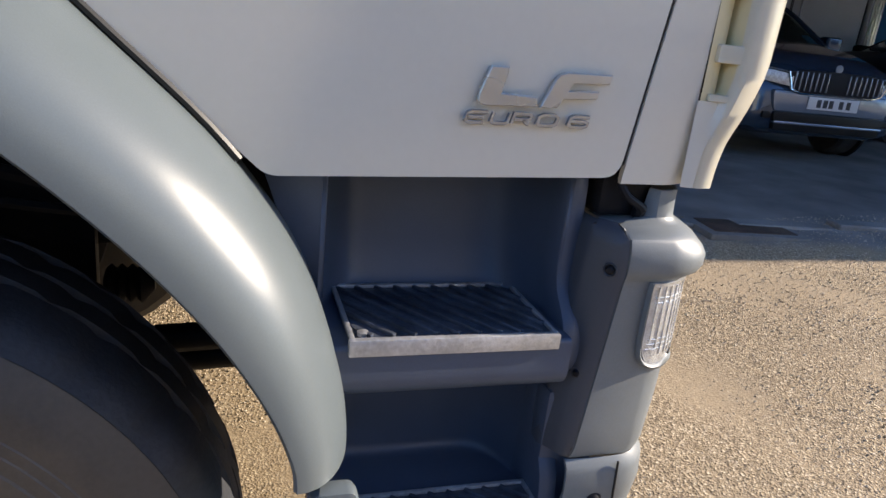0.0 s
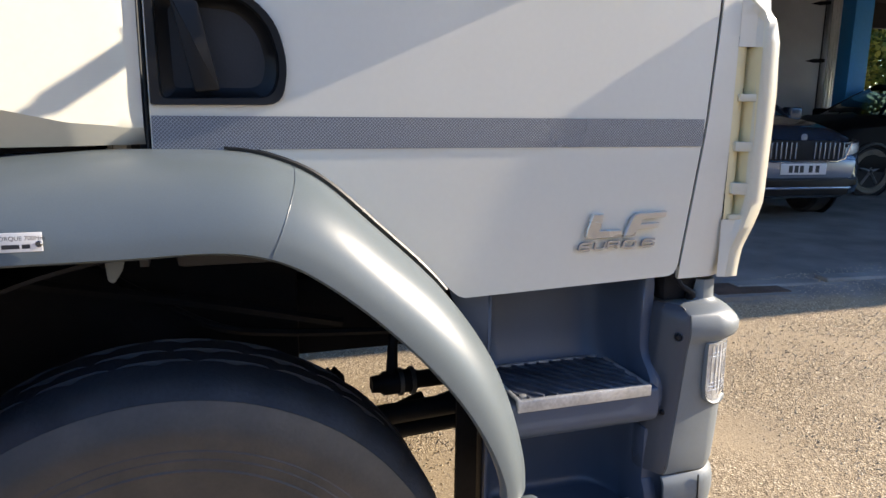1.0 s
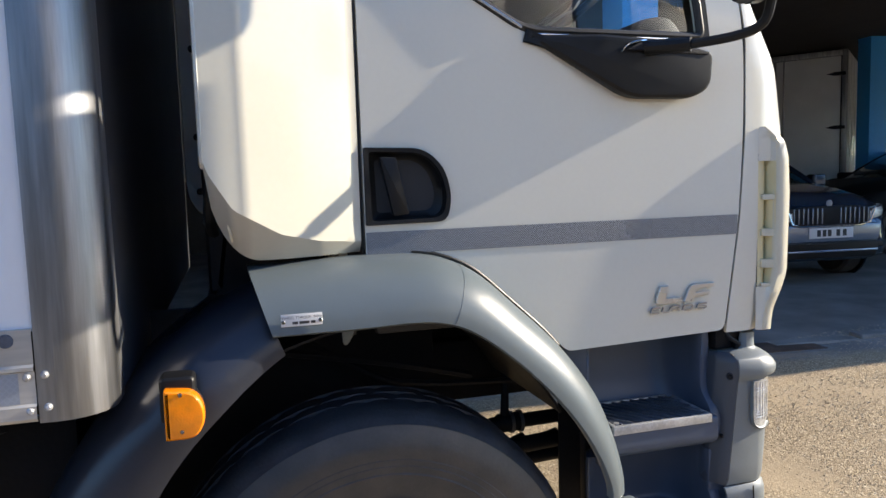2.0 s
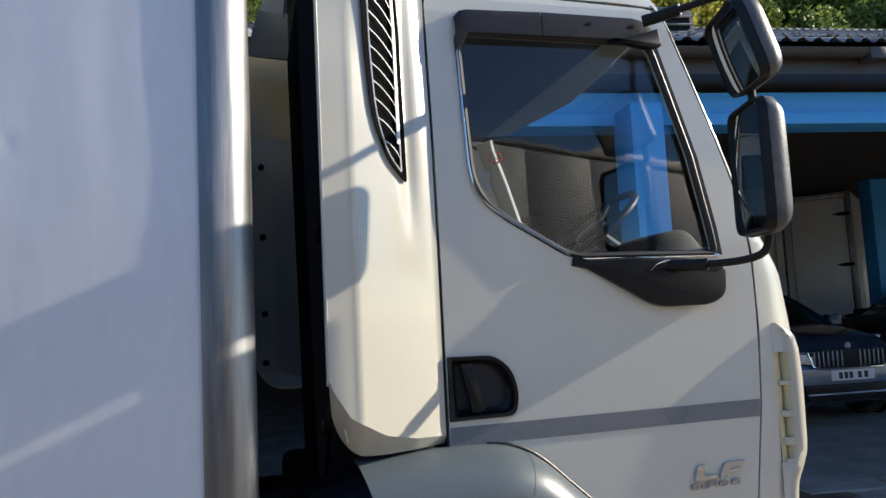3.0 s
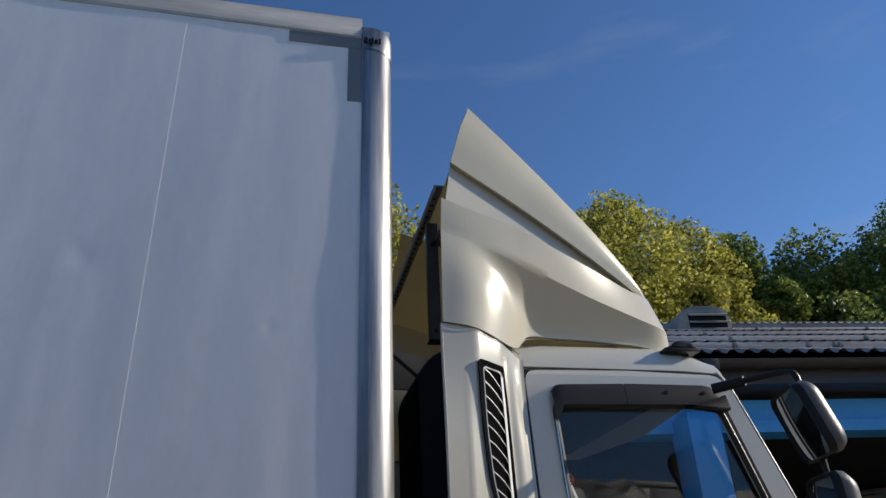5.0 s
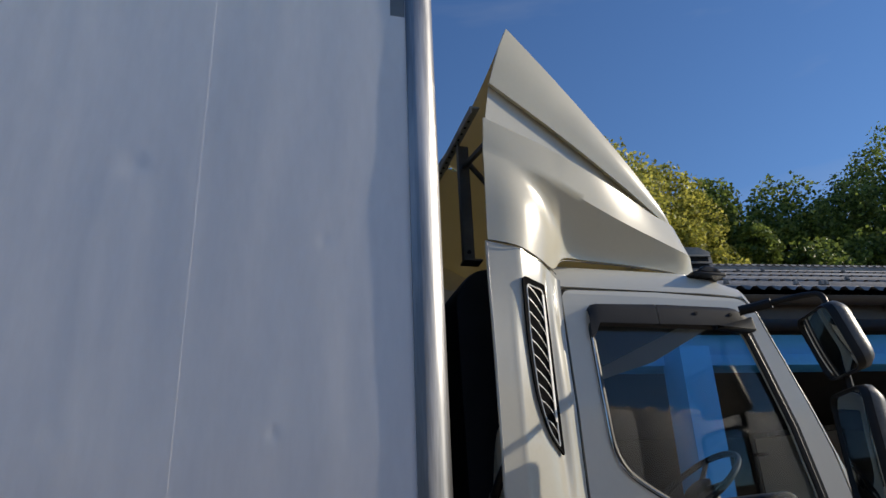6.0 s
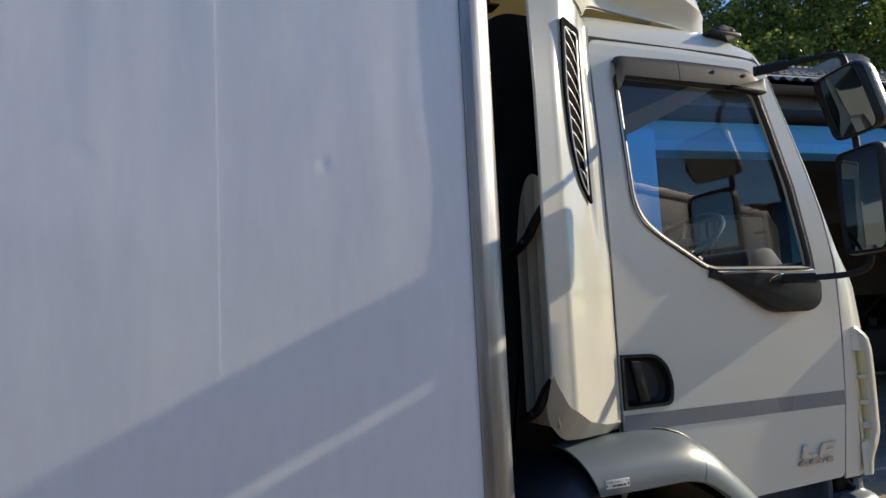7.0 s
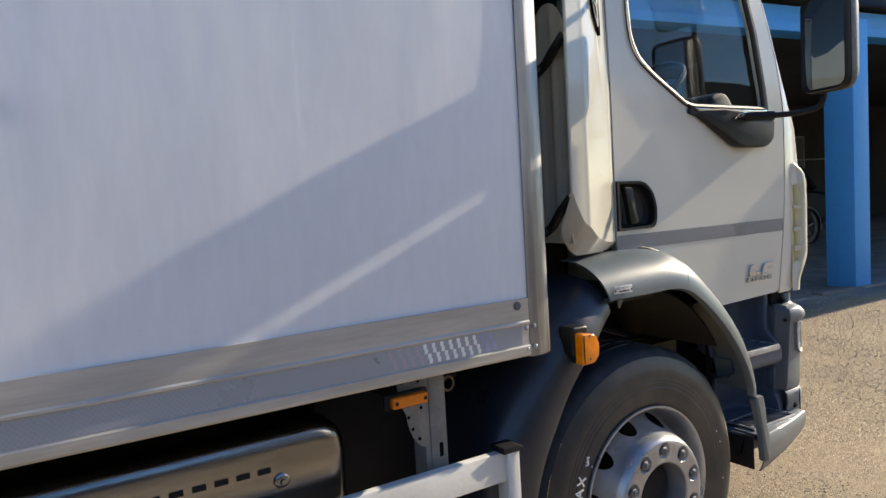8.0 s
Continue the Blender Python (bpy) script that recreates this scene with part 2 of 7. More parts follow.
def checker_tape(name, light, dark, scale_cells, rough=0.3):
    """Reflective tape: a fine hexagon-like mesh with faint printed marks."""
    m = surface(name, light, rough, metal=0.25, patch=0.12, patch_scale=5, grain=0.04, bump=0.0)
    n, l = m.node_tree.nodes, m.node_tree.links
    vor, ramp = n.new("ShaderNodeTexVoronoi"), n.new("ShaderNodeValToRGB")
    vor.feature = "DISTANCE_TO_EDGE"
    vor.inputs["Scale"].default_value, vor.inputs["Randomness"].default_value = scale_cells, 0.12
    ramp.color_ramp.elements[0].position, ramp.color_ramp.elements[1].position = 0.05, 0.16
    ramp.color_ramp.elements[0].color, ramp.color_ramp.elements[1].color = (*[min(1, c * 1.25) for c in light], 1), (*dark, 1)
    co = n.new("ShaderNodeTexCoord")
    flat = n.new("ShaderNodeMapping")
    flat.inputs["Scale"].default_value = (1, 0, 1)
    flat.inputs["Rotation"].default_value = (0, radians(45), 0)
    l.new(co.outputs["Object"], flat.inputs["Vector"])
    l.new(flat.outputs["Vector"], vor.inputs["Vector"])
    l.new(vor.outputs["Distance"], ramp.inputs["Fac"])
    l.new(ramp.outputs["Color"], n["Principled BSDF"].inputs["Base Color"])
    return m


DOORTAPE = checker_tape("door_reflective_tape", (0.30, 0.315, 0.34), (0.135, 0.145, 0.165), 240)
RAILTAPE = checker_tape("rail_reflective_tape", (0.31, 0.33, 0.37), (0.35, 0.375, 0.425), 120)


def gravel_material():
    """Packed tan grit, with bare smoother patches, dark concrete and damp stains further in."""
    m = bpy.data.materials.new("gravel_ground")
    m.use_nodes = True
    n, l = m.node_tree.nodes, m.node_tree.links
    p = n["Principled BSDF"]
    co = n.new("ShaderNodeTexCoord")

    def noise_at(scale, detail=4.0):
        t = n.new("ShaderNodeTexNoise")
        t.inputs["Scale"].default_value, t.inputs["Detail"].default_value = scale, detail
        l.new(co.outputs["Object"], t.inputs["Vector"])
        return t

    def ramp_of(src, a, b, ca, cb):
        r = n.new("ShaderNodeValToRGB")
        r.color_ramp.elements[0].position, r.color_ramp.elements[1].position = a, b
        r.color_ramp.elements[0].color, r.color_ramp.elements[1].color = (*ca, 1), (*cb, 1)
        l.new(src, r.inputs["Fac"])
        return r

    def mixed(kind, fac, a, b):
        x = n.new("ShaderNodeMixRGB")
        x.blend_type = kind
        if isinstance(fac, float):
            x.inputs["Fac"].default_value = fac
        else:
            l.new(fac, x.inputs["Fac"])
        l.new(a, x.inputs["Color1"])
        l.new(b, x.inputs["Color2"])
        return x

    vor = n.new("ShaderNodeTexVoronoi")
    vor.inputs["Scale"].default_value = 135
    l.new(co.outputs["Object"], vor.inputs["Vector"])
    sep = n.new("ShaderNodeSeparateColor")
    l.new(vor.outputs["Color"], sep.inputs["Color"])
    stones = ramp_of(sep.outputs["Red"], 0.0, 1.0, (0.15, 0.114, 0.075), (0.72, 0.60, 0.43))
    stones.color_ramp.elements.new(0.30).color = (0.31, 0.237, 0.15, 1)
    stones.color_ramp.elements.new(0.85).color = (0.46, 0.362, 0.238, 1)
    fines = ramp_of(noise_at(120).outputs["Fac"], 0.3, 0.7, (0.29, 0.222, 0.14), (0.52, 0.41, 0.275))
    patches = ramp_of(noise_at(1.3, 6).outputs["Fac"], 0.34, 0.52, (0, 0, 0), (1, 1, 1))
    base = mixed("MIX", patches.outputs["Color"], fines.outputs["Color"], stones.outputs["Color"])
    broad = ramp_of(noise_at(0.6, 5).outputs["Fac"], 0.3, 0.7, (0.78, 0.77, 0.75), (1.1, 1.08, 1.05))
    base = mixed("MULTIPLY", 1.0, base.outputs["Color"], broad.outputs["Color"])
    # concrete apron before the shed, split off along the shed's line
    sepx, edge = n.new("ShaderNodeSeparateXYZ"), n.new("ShaderNodeMath")
    l.new(co.outputs["Object"], sepx.inputs["Vector"])
    edge.operation = "MULTIPLY_ADD"
    edge.inputs[1].default_value = 0.12
    l.new(sepx.outputs["X"], edge.inputs[0])
    l.new(sepx.outputs["Y"], edge.inputs[2])
    wob, add = noise_at(2.2, 6), n.new("ShaderNodeMath")
    add.operation = "MULTIPLY_ADD"
    add.inputs[1].default_value = 0.5
    l.new(wob.outputs["Fac"], add.inputs[0])
    l.new(edge.outputs[0], add.inputs[2])
    apron = ramp_of(add.outputs[0], 0.0, 1.0, (0, 0, 0), (1, 1, 1))
    mr = n.new("ShaderNodeMapRange")
    mr.inputs["From Min"].default_value, mr.inputs["From Max"].default_value = 3.05, 3.25
    l.new(add.outputs[0], mr.inputs["Value"])
    conc = ramp_of(noise_at(2.4, 8).outputs["Fac"], 0.35, 0.7, (0.17, 0.165, 0.155), (0.30, 0.28, 0.255))
    base = mixed("MIX", mr.outputs["Result"], base.outputs["Color"], conc.outputs["Color"])
    l.new(base.outputs["Color"], p.inputs["Base Color"])
    p.inputs["Roughness"].default_value = 0.9
    b = n.new("ShaderNodeBump")
    b.inputs["Strength"].default_value, b.inputs["Distance"].default_value = 0.50, 0.008
    hm = mixed("MULTIPLY", 1.0, vor.outputs["Distance"], patches.outputs["Color"])
    hm = mixed("ADD", 0.6, hm.outputs["Color"], noise_at(95, 6).outputs["Fac"])
    l.new(hm.outputs["Color"], b.inputs["Height"])
    l.new(b.outputs["Normal"], p.inputs["Normal"])
    return m


GRAVEL = gravel_material()


def leaf_material(name, a, b):
    m = bpy.data.materials.new(name)
    m.use_nodes = True
    n, l = m.node_tree.nodes, m.node_tree.links
    p = n["Principled BSDF"]
    g, r = n.new("ShaderNodeNewGeometry"), n.new("ShaderNodeValToRGB")
    r.color_ramp.elements[0].color, r.color_ramp.elements[1].color = (*a, 1), (*b, 1)
    l.new(g.outputs["Random Per Island"], r.inputs["Fac"])
    l.new(r.outputs["Color"], p.inputs["Base Color"])
    p.inputs["Roughness"].default_value = 0.5
    tl, mx = n.new("ShaderNodeBsdfTranslucent"), n.new("ShaderNodeMixShader")
    l.new(r.outputs["Color"], tl.inputs["Color"])
    mx.inputs["Fac"].default_value = 0.5
    l.new(p.outputs["BSDF"], mx.inputs[1])
    l.new(tl.outputs["BSDF"], mx.inputs[2])
    l.new(mx.outputs["Shader"], n["Material Output"].inputs["Surface"])
    return m


LEAF_GOLD = leaf_material("leaf_yellow_green", (0.13, 0.15, 0.025), (0.72, 0.66, 0.15))
LEAF_GREEN = leaf_material("leaf_green", (0.045, 0.080, 0.02), (0.29, 0.36, 0.08))


# ---- mesh helpers ----
def link(name, bm, material, parent=None, label="", angle=35.0, recalc=True):
    """Turns a bmesh into one object, smooth except across sharp edges."""
    if recalc:
        bmesh.ops.recalc_face_normals(bm, faces=bm.faces)
    limit = radians(angle)
    for f in bm.faces:
        f.smooth = True
    for e in bm.edges:
        if len(e.link_faces) == 1 or (len(e.link_faces) == 2 and e.calc_face_angle(0.0) > limit):
            e.smooth = False
    me = bpy.data.meshes.new(name)
    bm.to_mesh(me)
    bm.free()
    me.materials.append(material)
    ob = new(name, me)
    if parent is not None:
        ob.parent = parent
        if parent.type == "EMPTY":
            ob.matrix_parent_inverse = Matrix.Translation(parent.location).inverted()
    if label:
        tagged(ob, label)
    return ob


def part(name, bm, material, parent, label="", angle=35.0, recalc=True):
    return link(name, bm, material, parent, label, angle, recalc)


def thing(name, base, label, category, group="", kind=""):
    ob = new(name)
    ob.location = base
    ob.empty_display_size = 0.2
    return tagged(ob, label, category, group, kind)


def solid(ob, thickness, offset=-1.0):
    m = ob.modifiers.new("thickness", "SOLIDIFY")
    m.thickness, m.offset = thickness, offset
    return ob


def grid(rows, bm=None, close=False):
    """Quads between rows of points."""
    bm = bm or bmesh.new()
    vs = [[bm.verts.new(p) for p in r] for r in rows]
    for a, b in zip(vs, vs[1:]):
        for i in range(len(a) - 1 + (1 if close else 0)):
            j = (i + 1) % len(a)
            bm.faces.new((a[i], a[j], b[j], b[i]))
    return bm


def box(x0, x1, y0, y1, z0, z1, bevel=0.0, bm=None, m=None, seg=2):
    fresh = bmesh.new()
    bmesh.ops.create_cube(fresh, size=1.0)
    for v in fresh.verts:
        v.co = Vector(((x0 + x1) / 2 + v.co.x * (x1 - x0), (y0 + y1) / 2 + v.co.y * (y1 - y0), (z0 + z1) / 2 + v.co.z * (z1 - z0)))
    if bevel:
        bmesh.ops.bevel(fresh, geom=list(fresh.edges), offset=bevel, segments=seg, profile=0.6, affect="EDGES")
    return merge(fresh, bm, m)


def merge(fresh, bm=None, m=None):
    if m is not None:
        fresh.transform(m)
    if bm is None:
        return fresh
    tmp = bpy.data.meshes.new("tmp")
    fresh.to_mesh(tmp)
    fresh.free()
    bm.from_mesh(tmp)
    bpy.data.meshes.remove(tmp)
    return bm


def prism(outline, y0, y1, bevel=0.0, bm=None, m=None, seg=2):
    """An outline in x, z pushed through from y0 to y1."""
    fresh = bmesh.new()
    a = [fresh.verts.new((x, y0, z)) for x, z in outline]
    b = [fresh.verts.new((x, y1, z)) for x, z in outline]
    fresh.faces.new(a)
    fresh.faces.new(list(reversed(b)))
    for i in range(len(a)):
        j = (i + 1) % len(a)
        fresh.faces.new((a[j], a[i], b[i], b[j]))
    bmesh.ops.recalc_face_normals(fresh, faces=fresh.faces)
    if bevel:
        es = [e for e in fresh.edges if e.calc_face_angle(0.0) > 0.6]
        bmesh.ops.bevel(fresh, geom=es, offset=bevel, segments=seg, profile=0.6, affect="EDGES")
    return merge(fresh, bm, m)


def tube(points, r, seg=10, bm=None, cap=True):
    """A round bar along a line of points; r may be a list."""
    bm = bm or bmesh.new()
    pts = [Vector(p) for p in points]
    rs = r if isinstance(r, (list, tuple)) else [r] * len(pts)
    up = None
    rings = []
    for i, p in enumerate(pts):
        d = (pts[min(i + 1, len(pts) - 1)] - pts[max(i - 1, 0)]).normalized()
        if up is None:
            up = d.orthogonal().normalized()
        side = d.cross(up).normalized()
        up = side.cross(d).normalized()
        rings.append([bm.verts.new(p + (up * math.cos(a) + side * math.sin(a)) * rs[i]) for a in [2 * math.pi * k / seg for k in range(seg)]])
    for a, b in zip(rings, rings[1:]):
        for k in range(seg):
            bm.faces.new((a[k], a[(k + 1) % seg], b[(k + 1) % seg], b[k]))
    if cap:
        bm.faces.new(list(reversed(rings[0])))
        bm.faces.new(rings[-1])
    return bm


def lathe(profile, centre, seg=48, bm=None, axis="y", cap=True):
    """A profile of (along, radius) turned round an axis through centre."""
    bm = bm or bmesh.new()
    c = Vector(centre)
    rings = []
    for a, r in profile:
        ring = []
        for k in range(seg):
            t = 2 * math.pi * k / seg
            u, v = r * math.cos(t), r * math.sin(t)
            d = {"y": (u, a, v), "x": (a, u, v), "z": (u, v, a)}[axis]
            ring.append(bm.verts.new(c + Vector(d)))
        rings.append(ring)
    for a, b in zip(rings, rings[1:]):
        for k in range(seg):
            bm.faces.new((a[k], a[(k + 1) % seg], b[(k + 1) % seg], b[k]))
    if cap:
        for ring, flip in ((rings[0], True), (rings[-1], False)):
            if (ring[0].co - ring[seg // 2].co).length > 1e-4:
                bm.faces.new(list(reversed(ring)) if flip else ring)
    return bm


def spline(pts, n, closed=False):
    """n points along a smooth line through pts."""
    pts = [Vector(p) for p in pts]
    k = len(pts)
    segs = k if closed else k - 1
    out = []
    for s in range(n):
        u = s / (n if closed else n - 1) * segs
        i = min(int(u), segs - 1)
        f = u - i
        if closed:
            a, b, c, d = (pts[(i + o) % k] for o in (-1, 0, 1, 2))
        else:
            a, b, c, d = pts[max(i - 1, 0)], pts[i], pts[i + 1], pts[min(i + 2, k - 1)]
        out.append(0.5 * (2 * b + (c - a) * f + (2 * a - 5 * b + 4 * c - d) * f * f + (3 * b - a - 3 * c + d) * f ** 3))
    return out


def along(pts, n, closed=False):
    """n evenly spaced points along straight pieces."""
    pts = [Vector(p) for p in pts] + ([Vector(pts[0])] if closed else [])
    d = [0.0]
    for a, b in zip(pts, pts[1:]):
        d.append(d[-1] + (b - a).length)
    out = []
    for s in range(n):
        w = d[-1] * s / (n if closed else n - 1)
        i = max(j for j in range(len(d) - 1) if d[j] <= w + 1e-9)
        f = (w - d[i]) / max(d[i + 1] - d[i], 1e-9)
        out.append(pts[i].lerp(pts[i + 1], f))
    return out


def rounded(pts, r, n=5):
    """An outline in the plane with its corners rounded; r one radius or one a corner."""
    out = []
    k = len(pts)
    for i, p in enumerate(pts):
        rad = r[i] if isinstance(r, (list, tuple)) else r
        p = Vector(p)
        a, b = Vector(pts[i - 1]) - p, Vector(pts[(i + 1) % k]) - p
        if rad <= 0:
            out.append(tuple(p))
            continue
        c = min(rad, a.length * 0.48, b.length * 0.48)
        s, e = p + a.normalized() * c, p + b.normalized() * c
        for j in range(n + 1):
            t = j / n
            out.append(tuple(s.lerp(p, t).lerp(p.lerp(e, t), t)))
    return out


def lerp_table(x, xs, ys):
    return float(np.interp(x, xs, ys))


def text(name, body, size, m, material, parent, depth=0.0, label="", shear=0.0, stretch=1.0):
    """Letters of the built-in font, as a mesh."""
    cu = bpy.data.curves.new(name, "FONT")
    cu.body, cu.size, cu.extrude, cu.shear = body, size, depth, shear
    cu.align_x, cu.align_y = "CENTER", "CENTER"
    tmp = bpy.data.objects.new("tmp_text", cu)
    scene.collection.objects.link(tmp)
    me = bpy.data.meshes.new_from_object(tmp.evaluated_get(bpy.context.evaluated_depsgraph_get()))
    bpy.data.objects.remove(tmp)
    bpy.data.curves.remove(cu)
    me.transform(m @ Matrix.Diagonal((stretch, 1, 1, 1)))
    me.name = name
    me.materials.clear()
    me.materials.append(material)
    ob = new(name, me)
    ob.parent = parent
    if parent.type == "EMPTY":
        ob.matrix_parent_inverse = Matrix.Translation(parent.location).inverted()
    return tagged(ob, label) if label else ob


# ---- ground ----
def ground_z(x, y):
    """The yard is level under the truck and climbs gently towards the shed."""
    d = (x - 0.6) * 0.75 + y * 0.66
    d = 0.5 * (d + math.sqrt(d * d + 0.3)) - 0.1
    return -0.2 + 0.058 * min(d, 5.6) if d > 0 else -0.2


def build_ground():
    lines_x = sorted(set([-2000, -400, -120, -50, -25] + [round(-16 + i * 0.8, 2) for i in range(46)] + [25, 30, 40, 60, 120, 400, 2000]))
    lines_y = sorted(set([-2000, -400, -120, -50, -25] + [round(-14 + i * 0.8, 2) for i in range(46)] + [26, 32, 40, 60, 120, 400, 2000]))
    rows = []
    for y in lines_y:
        rows.append([(x, y, ground_z(x, y) + (0.012 * noise.noise(Vector((x * 0.7, y * 0.7, 0))) if abs(x) < 30 and abs(y) < 30 else 0)) for x in lines_x])
    ob = link("ground", grid(rows), GRAVEL)
    return tagged(ob, "tan packed gravel yard with worn bare patches", "ground", kind="structure")


build_ground()


def build_stones():
    """Loose grit lying on the yard before and beside the truck."""
    rnd = random.Random(5)
    verts, faces = [], []
    for _ in range(90000):
        x, y = 0.2 + 5.8 * rnd.random() ** 1.6, rnd.uniform(-1.2, 2.9)
        if noise.noise(Vector((x * 1.3, y * 1.3, 3))) < rnd.uniform(-0.8, 0.25):
            continue
        r = rnd.choice((0.0018, 0.0024, 0.0031, 0.0041, 0.0058)) * (1 + 0.3 * x / 6)
        z = ground_z(x, y) + 0.012 * noise.noise(Vector((x * 0.7, y * 0.7, 0))) + r * 0.2
        k = len(verts)
        t = rnd.uniform(0, 6.3)
        for a in range(4):
            q = r * rnd.uniform(0.7, 1.25)
            verts.append((x + q * math.cos(t + a * 1.57), y + q * math.sin(t + a * 1.57), z - r * rnd.uniform(0, 0.3)))
        verts.append((x + r * rnd.uniform(-0.3, 0.3), y + r * rnd.uniform(-0.3, 0.3), z + r * rnd.uniform(0.3, 0.7)))
        faces += [(k + a, k + (a + 1) % 4, k + 4) for a in range(4)]
    me = bpy.data.meshes.new("loose_grit")
    me.from_pydata(verts, [], faces)
    m = bpy.data.materials.new("grit_stones")
    m.use_nodes = True
    n, l = m.node_tree.nodes, m.node_tree.links
    g, r = n.new("ShaderNodeNewGeometry"), n.new("ShaderNodeValToRGB")
    r.color_ramp.elements[0].color, r.color_ramp.elements[1].color = (0.22, 0.17, 0.11, 1), (0.68, 0.56, 0.40, 1)
    l.new(g.outputs["Random Per Island"], r.inputs["Fac"])
    l.new(r.outputs["Color"], n["Principled BSDF"].inputs["Base Color"])
    n["Principled BSDF"].inputs["Roughness"].default_value = 0.8
    me.materials.append(m)
    tagged(new("loose_grit", me), "loose tan grit scattered on the yard", "gravel", kind="stuff")


build_stones()


# ---- the truck ----
YC = 1.02          # middle of the truck, across
truck = thing("box_truck", (0.05, YC, -0.2), "white rigid box truck with cream cab fairings, parked on gravel", "truck")
Z_SIDE = [0.90, 1.20, 1.75, 2.10, 2.48, 2.53, 2.60, 2.645, 2.675, 2.70]
Y_SIDE = [0.008, 0.0, 0.0, 0.012, 0.042, 0.052, 0.085, 0.13, 0.20, 0.35]


def side_y(z):
    return lerp_table(z, Z_SIDE, Y_SIDE)


def near(p, sign):
    """The point itself, or its twin on the far side of the truck."""
    return Vector(p) if sign > 0 else Vector((p[0], 2 * YC - p[1], p[2]))


DOOR = rounded([(0.006, 1.195), (0.004, 2.545), (0.42, 2.554), (0.785, 2.543), (0.826, 2.485), (0.916, 2.216), (1.006, 1.938), (1.045, 1.723), (1.047, 1.467),
                (1.034, 1.25), (0.996, 0.932), (0.522, 0.918), (0.40, 1.03), (0.29, 1.125), (0.19, 1.178), (0.10, 1.193)],
               [0.0, 0.05, 0, 0.05, 0.02, 0, 0.05, 0.1, 0.1, 0, 0.025, 0.015, 0, 0.05, 0.05, 0], 4)
WINDOW = rounded([(0.099, 2.415), (0.106, 2.14), (0.115, 1.965), (0.147, 1.893), (0.217, 1.838), (0.415, 1.721), (0.913, 1.718), (0.902, 1.797), (0.857, 2.033), (0.797, 2.255), (0.753, 2.415)],
                 [0.03, 0, 0.05, 0.05, 0.06, 0.05, 0.02, 0, 0, 0, 0.04], 5)
MID = (0.47, 2.03)


def ray_out(outline, ang):
    """How far an outline lies from MID in a direction."""
    d = Vector((math.cos(ang), math.sin(ang)))
    best = 0.0
    for i, a in enumerate(outline):
        b = outline[(i + 1) % len(outline)]
        a, e = Vector(a) - Vector(MID), Vector(b) - Vector(a)
        den = d.x * e.y - d.y * e.x
        if abs(den) < 1e-9:
            continue
        t = (a.x * e.y - a.y * e.x) / den
        u = (a.x * d.y - a.y * d.x) / den
        if t > 0 and -2e-3 <= u <= 1 + 2e-3:
            best = max(best, t)
    return best


def angles():
    got = [math.atan2(z - MID[1], x - MID[0]) for x, z in DOOR + WINDOW] + [2 * math.pi * k / 200 - math.pi for k in range(200)]
    out = []
    for a in sorted(got):
        if not out or a - out[-1] > 0.004:
            out.append(a)
    return out


ANGLES = angles()


def ring_rows(inner, outer, steps, sign, lift=0.0):
    rows = []
    for s in range(steps + 1):
        f = s / steps
        row = []
        for a in ANGLES:
            r0 = ray_out(inner, a) if inner else 0.0008
            r = r0 + (ray_out(outer, a) - r0) * f
            x, z = MID[0] + r * math.cos(a), MID[1] + r * math.sin(a)
            row.append(near((x, side_y(z) + lift, z), sign))
        rows.append(row)
    return rows


BOWL = rounded([(0.008, 1.446), (0.150, 1.443), (0.200, 1.40), (0.218, 1.33), (0.206, 1.268), (0.008, 1.266)], [0.004, 0.03, 0.05, 0.05, 0.025, 0.004], 4)
INNER_BOWL = rounded([(0.020, 1.434), (0.146, 1.431), (0.187, 1.393), (0.205, 1.33), (0.193, 1.280), (0.024, 1.277)], [0.012, 0.03, 0.04, 0.04, 0.025, 0.012], 4)


def inside(x, z, poly):
    hit = False
    for i in range(len(poly)):
        (x0, z0), (x1, z1) = poly[i], poly[(i + 1) % len(poly)]
        if (z0 > z) != (z1 > z) and x < (x1 - x0) * (z - z0) / (z1 - z0) + x0:
            hit = not hit
    return hit


def build_door(sign):
    bm = grid(ring_rows(WINDOW, DOOR, 48, sign), close=True)
    if sign > 0:
        # opening behind the handle's bowl
        around = {e for f in bm.faces if any(inside(v.co.x, v.co.z, BOWL) for v in f.verts) for e in f.edges}
        bmesh.ops.subdivide_edges(bm, edges=list(around), cuts=5, use_grid_fill=True)
        gone = [f for f in bm.faces if any(inside(v.co.x, v.co.z, INNER_BOWL) for v in f.verts)]
        bmesh.ops.delete(bm, geom=gone, context="FACES")
    door = part("door", bm, PAINT, truck, "white cab door with grey tape band")
    solid(door, 0.028, -1.0 if sign > 0 else -1.0)
    loop = [near((x, side_y(z) + 0.002, z), sign) for x, z in WINDOW]
    bm = tube(loop + loop[:2], 0.011, 8, cap=False)
    part("window_seal", bm, SEAL, door, "black rubber window seal")
    pane_ob = part("window_pane", grid(ring_rows(None, WINDOW, 5, sign, 0.020), close=True), GLASS if sign > 0 else GLASS_FAR, door, "tinted door glass")
    pane_ob.visible_shadow = False
    return door


door = build_door(1)
far_door = build_door(-1)

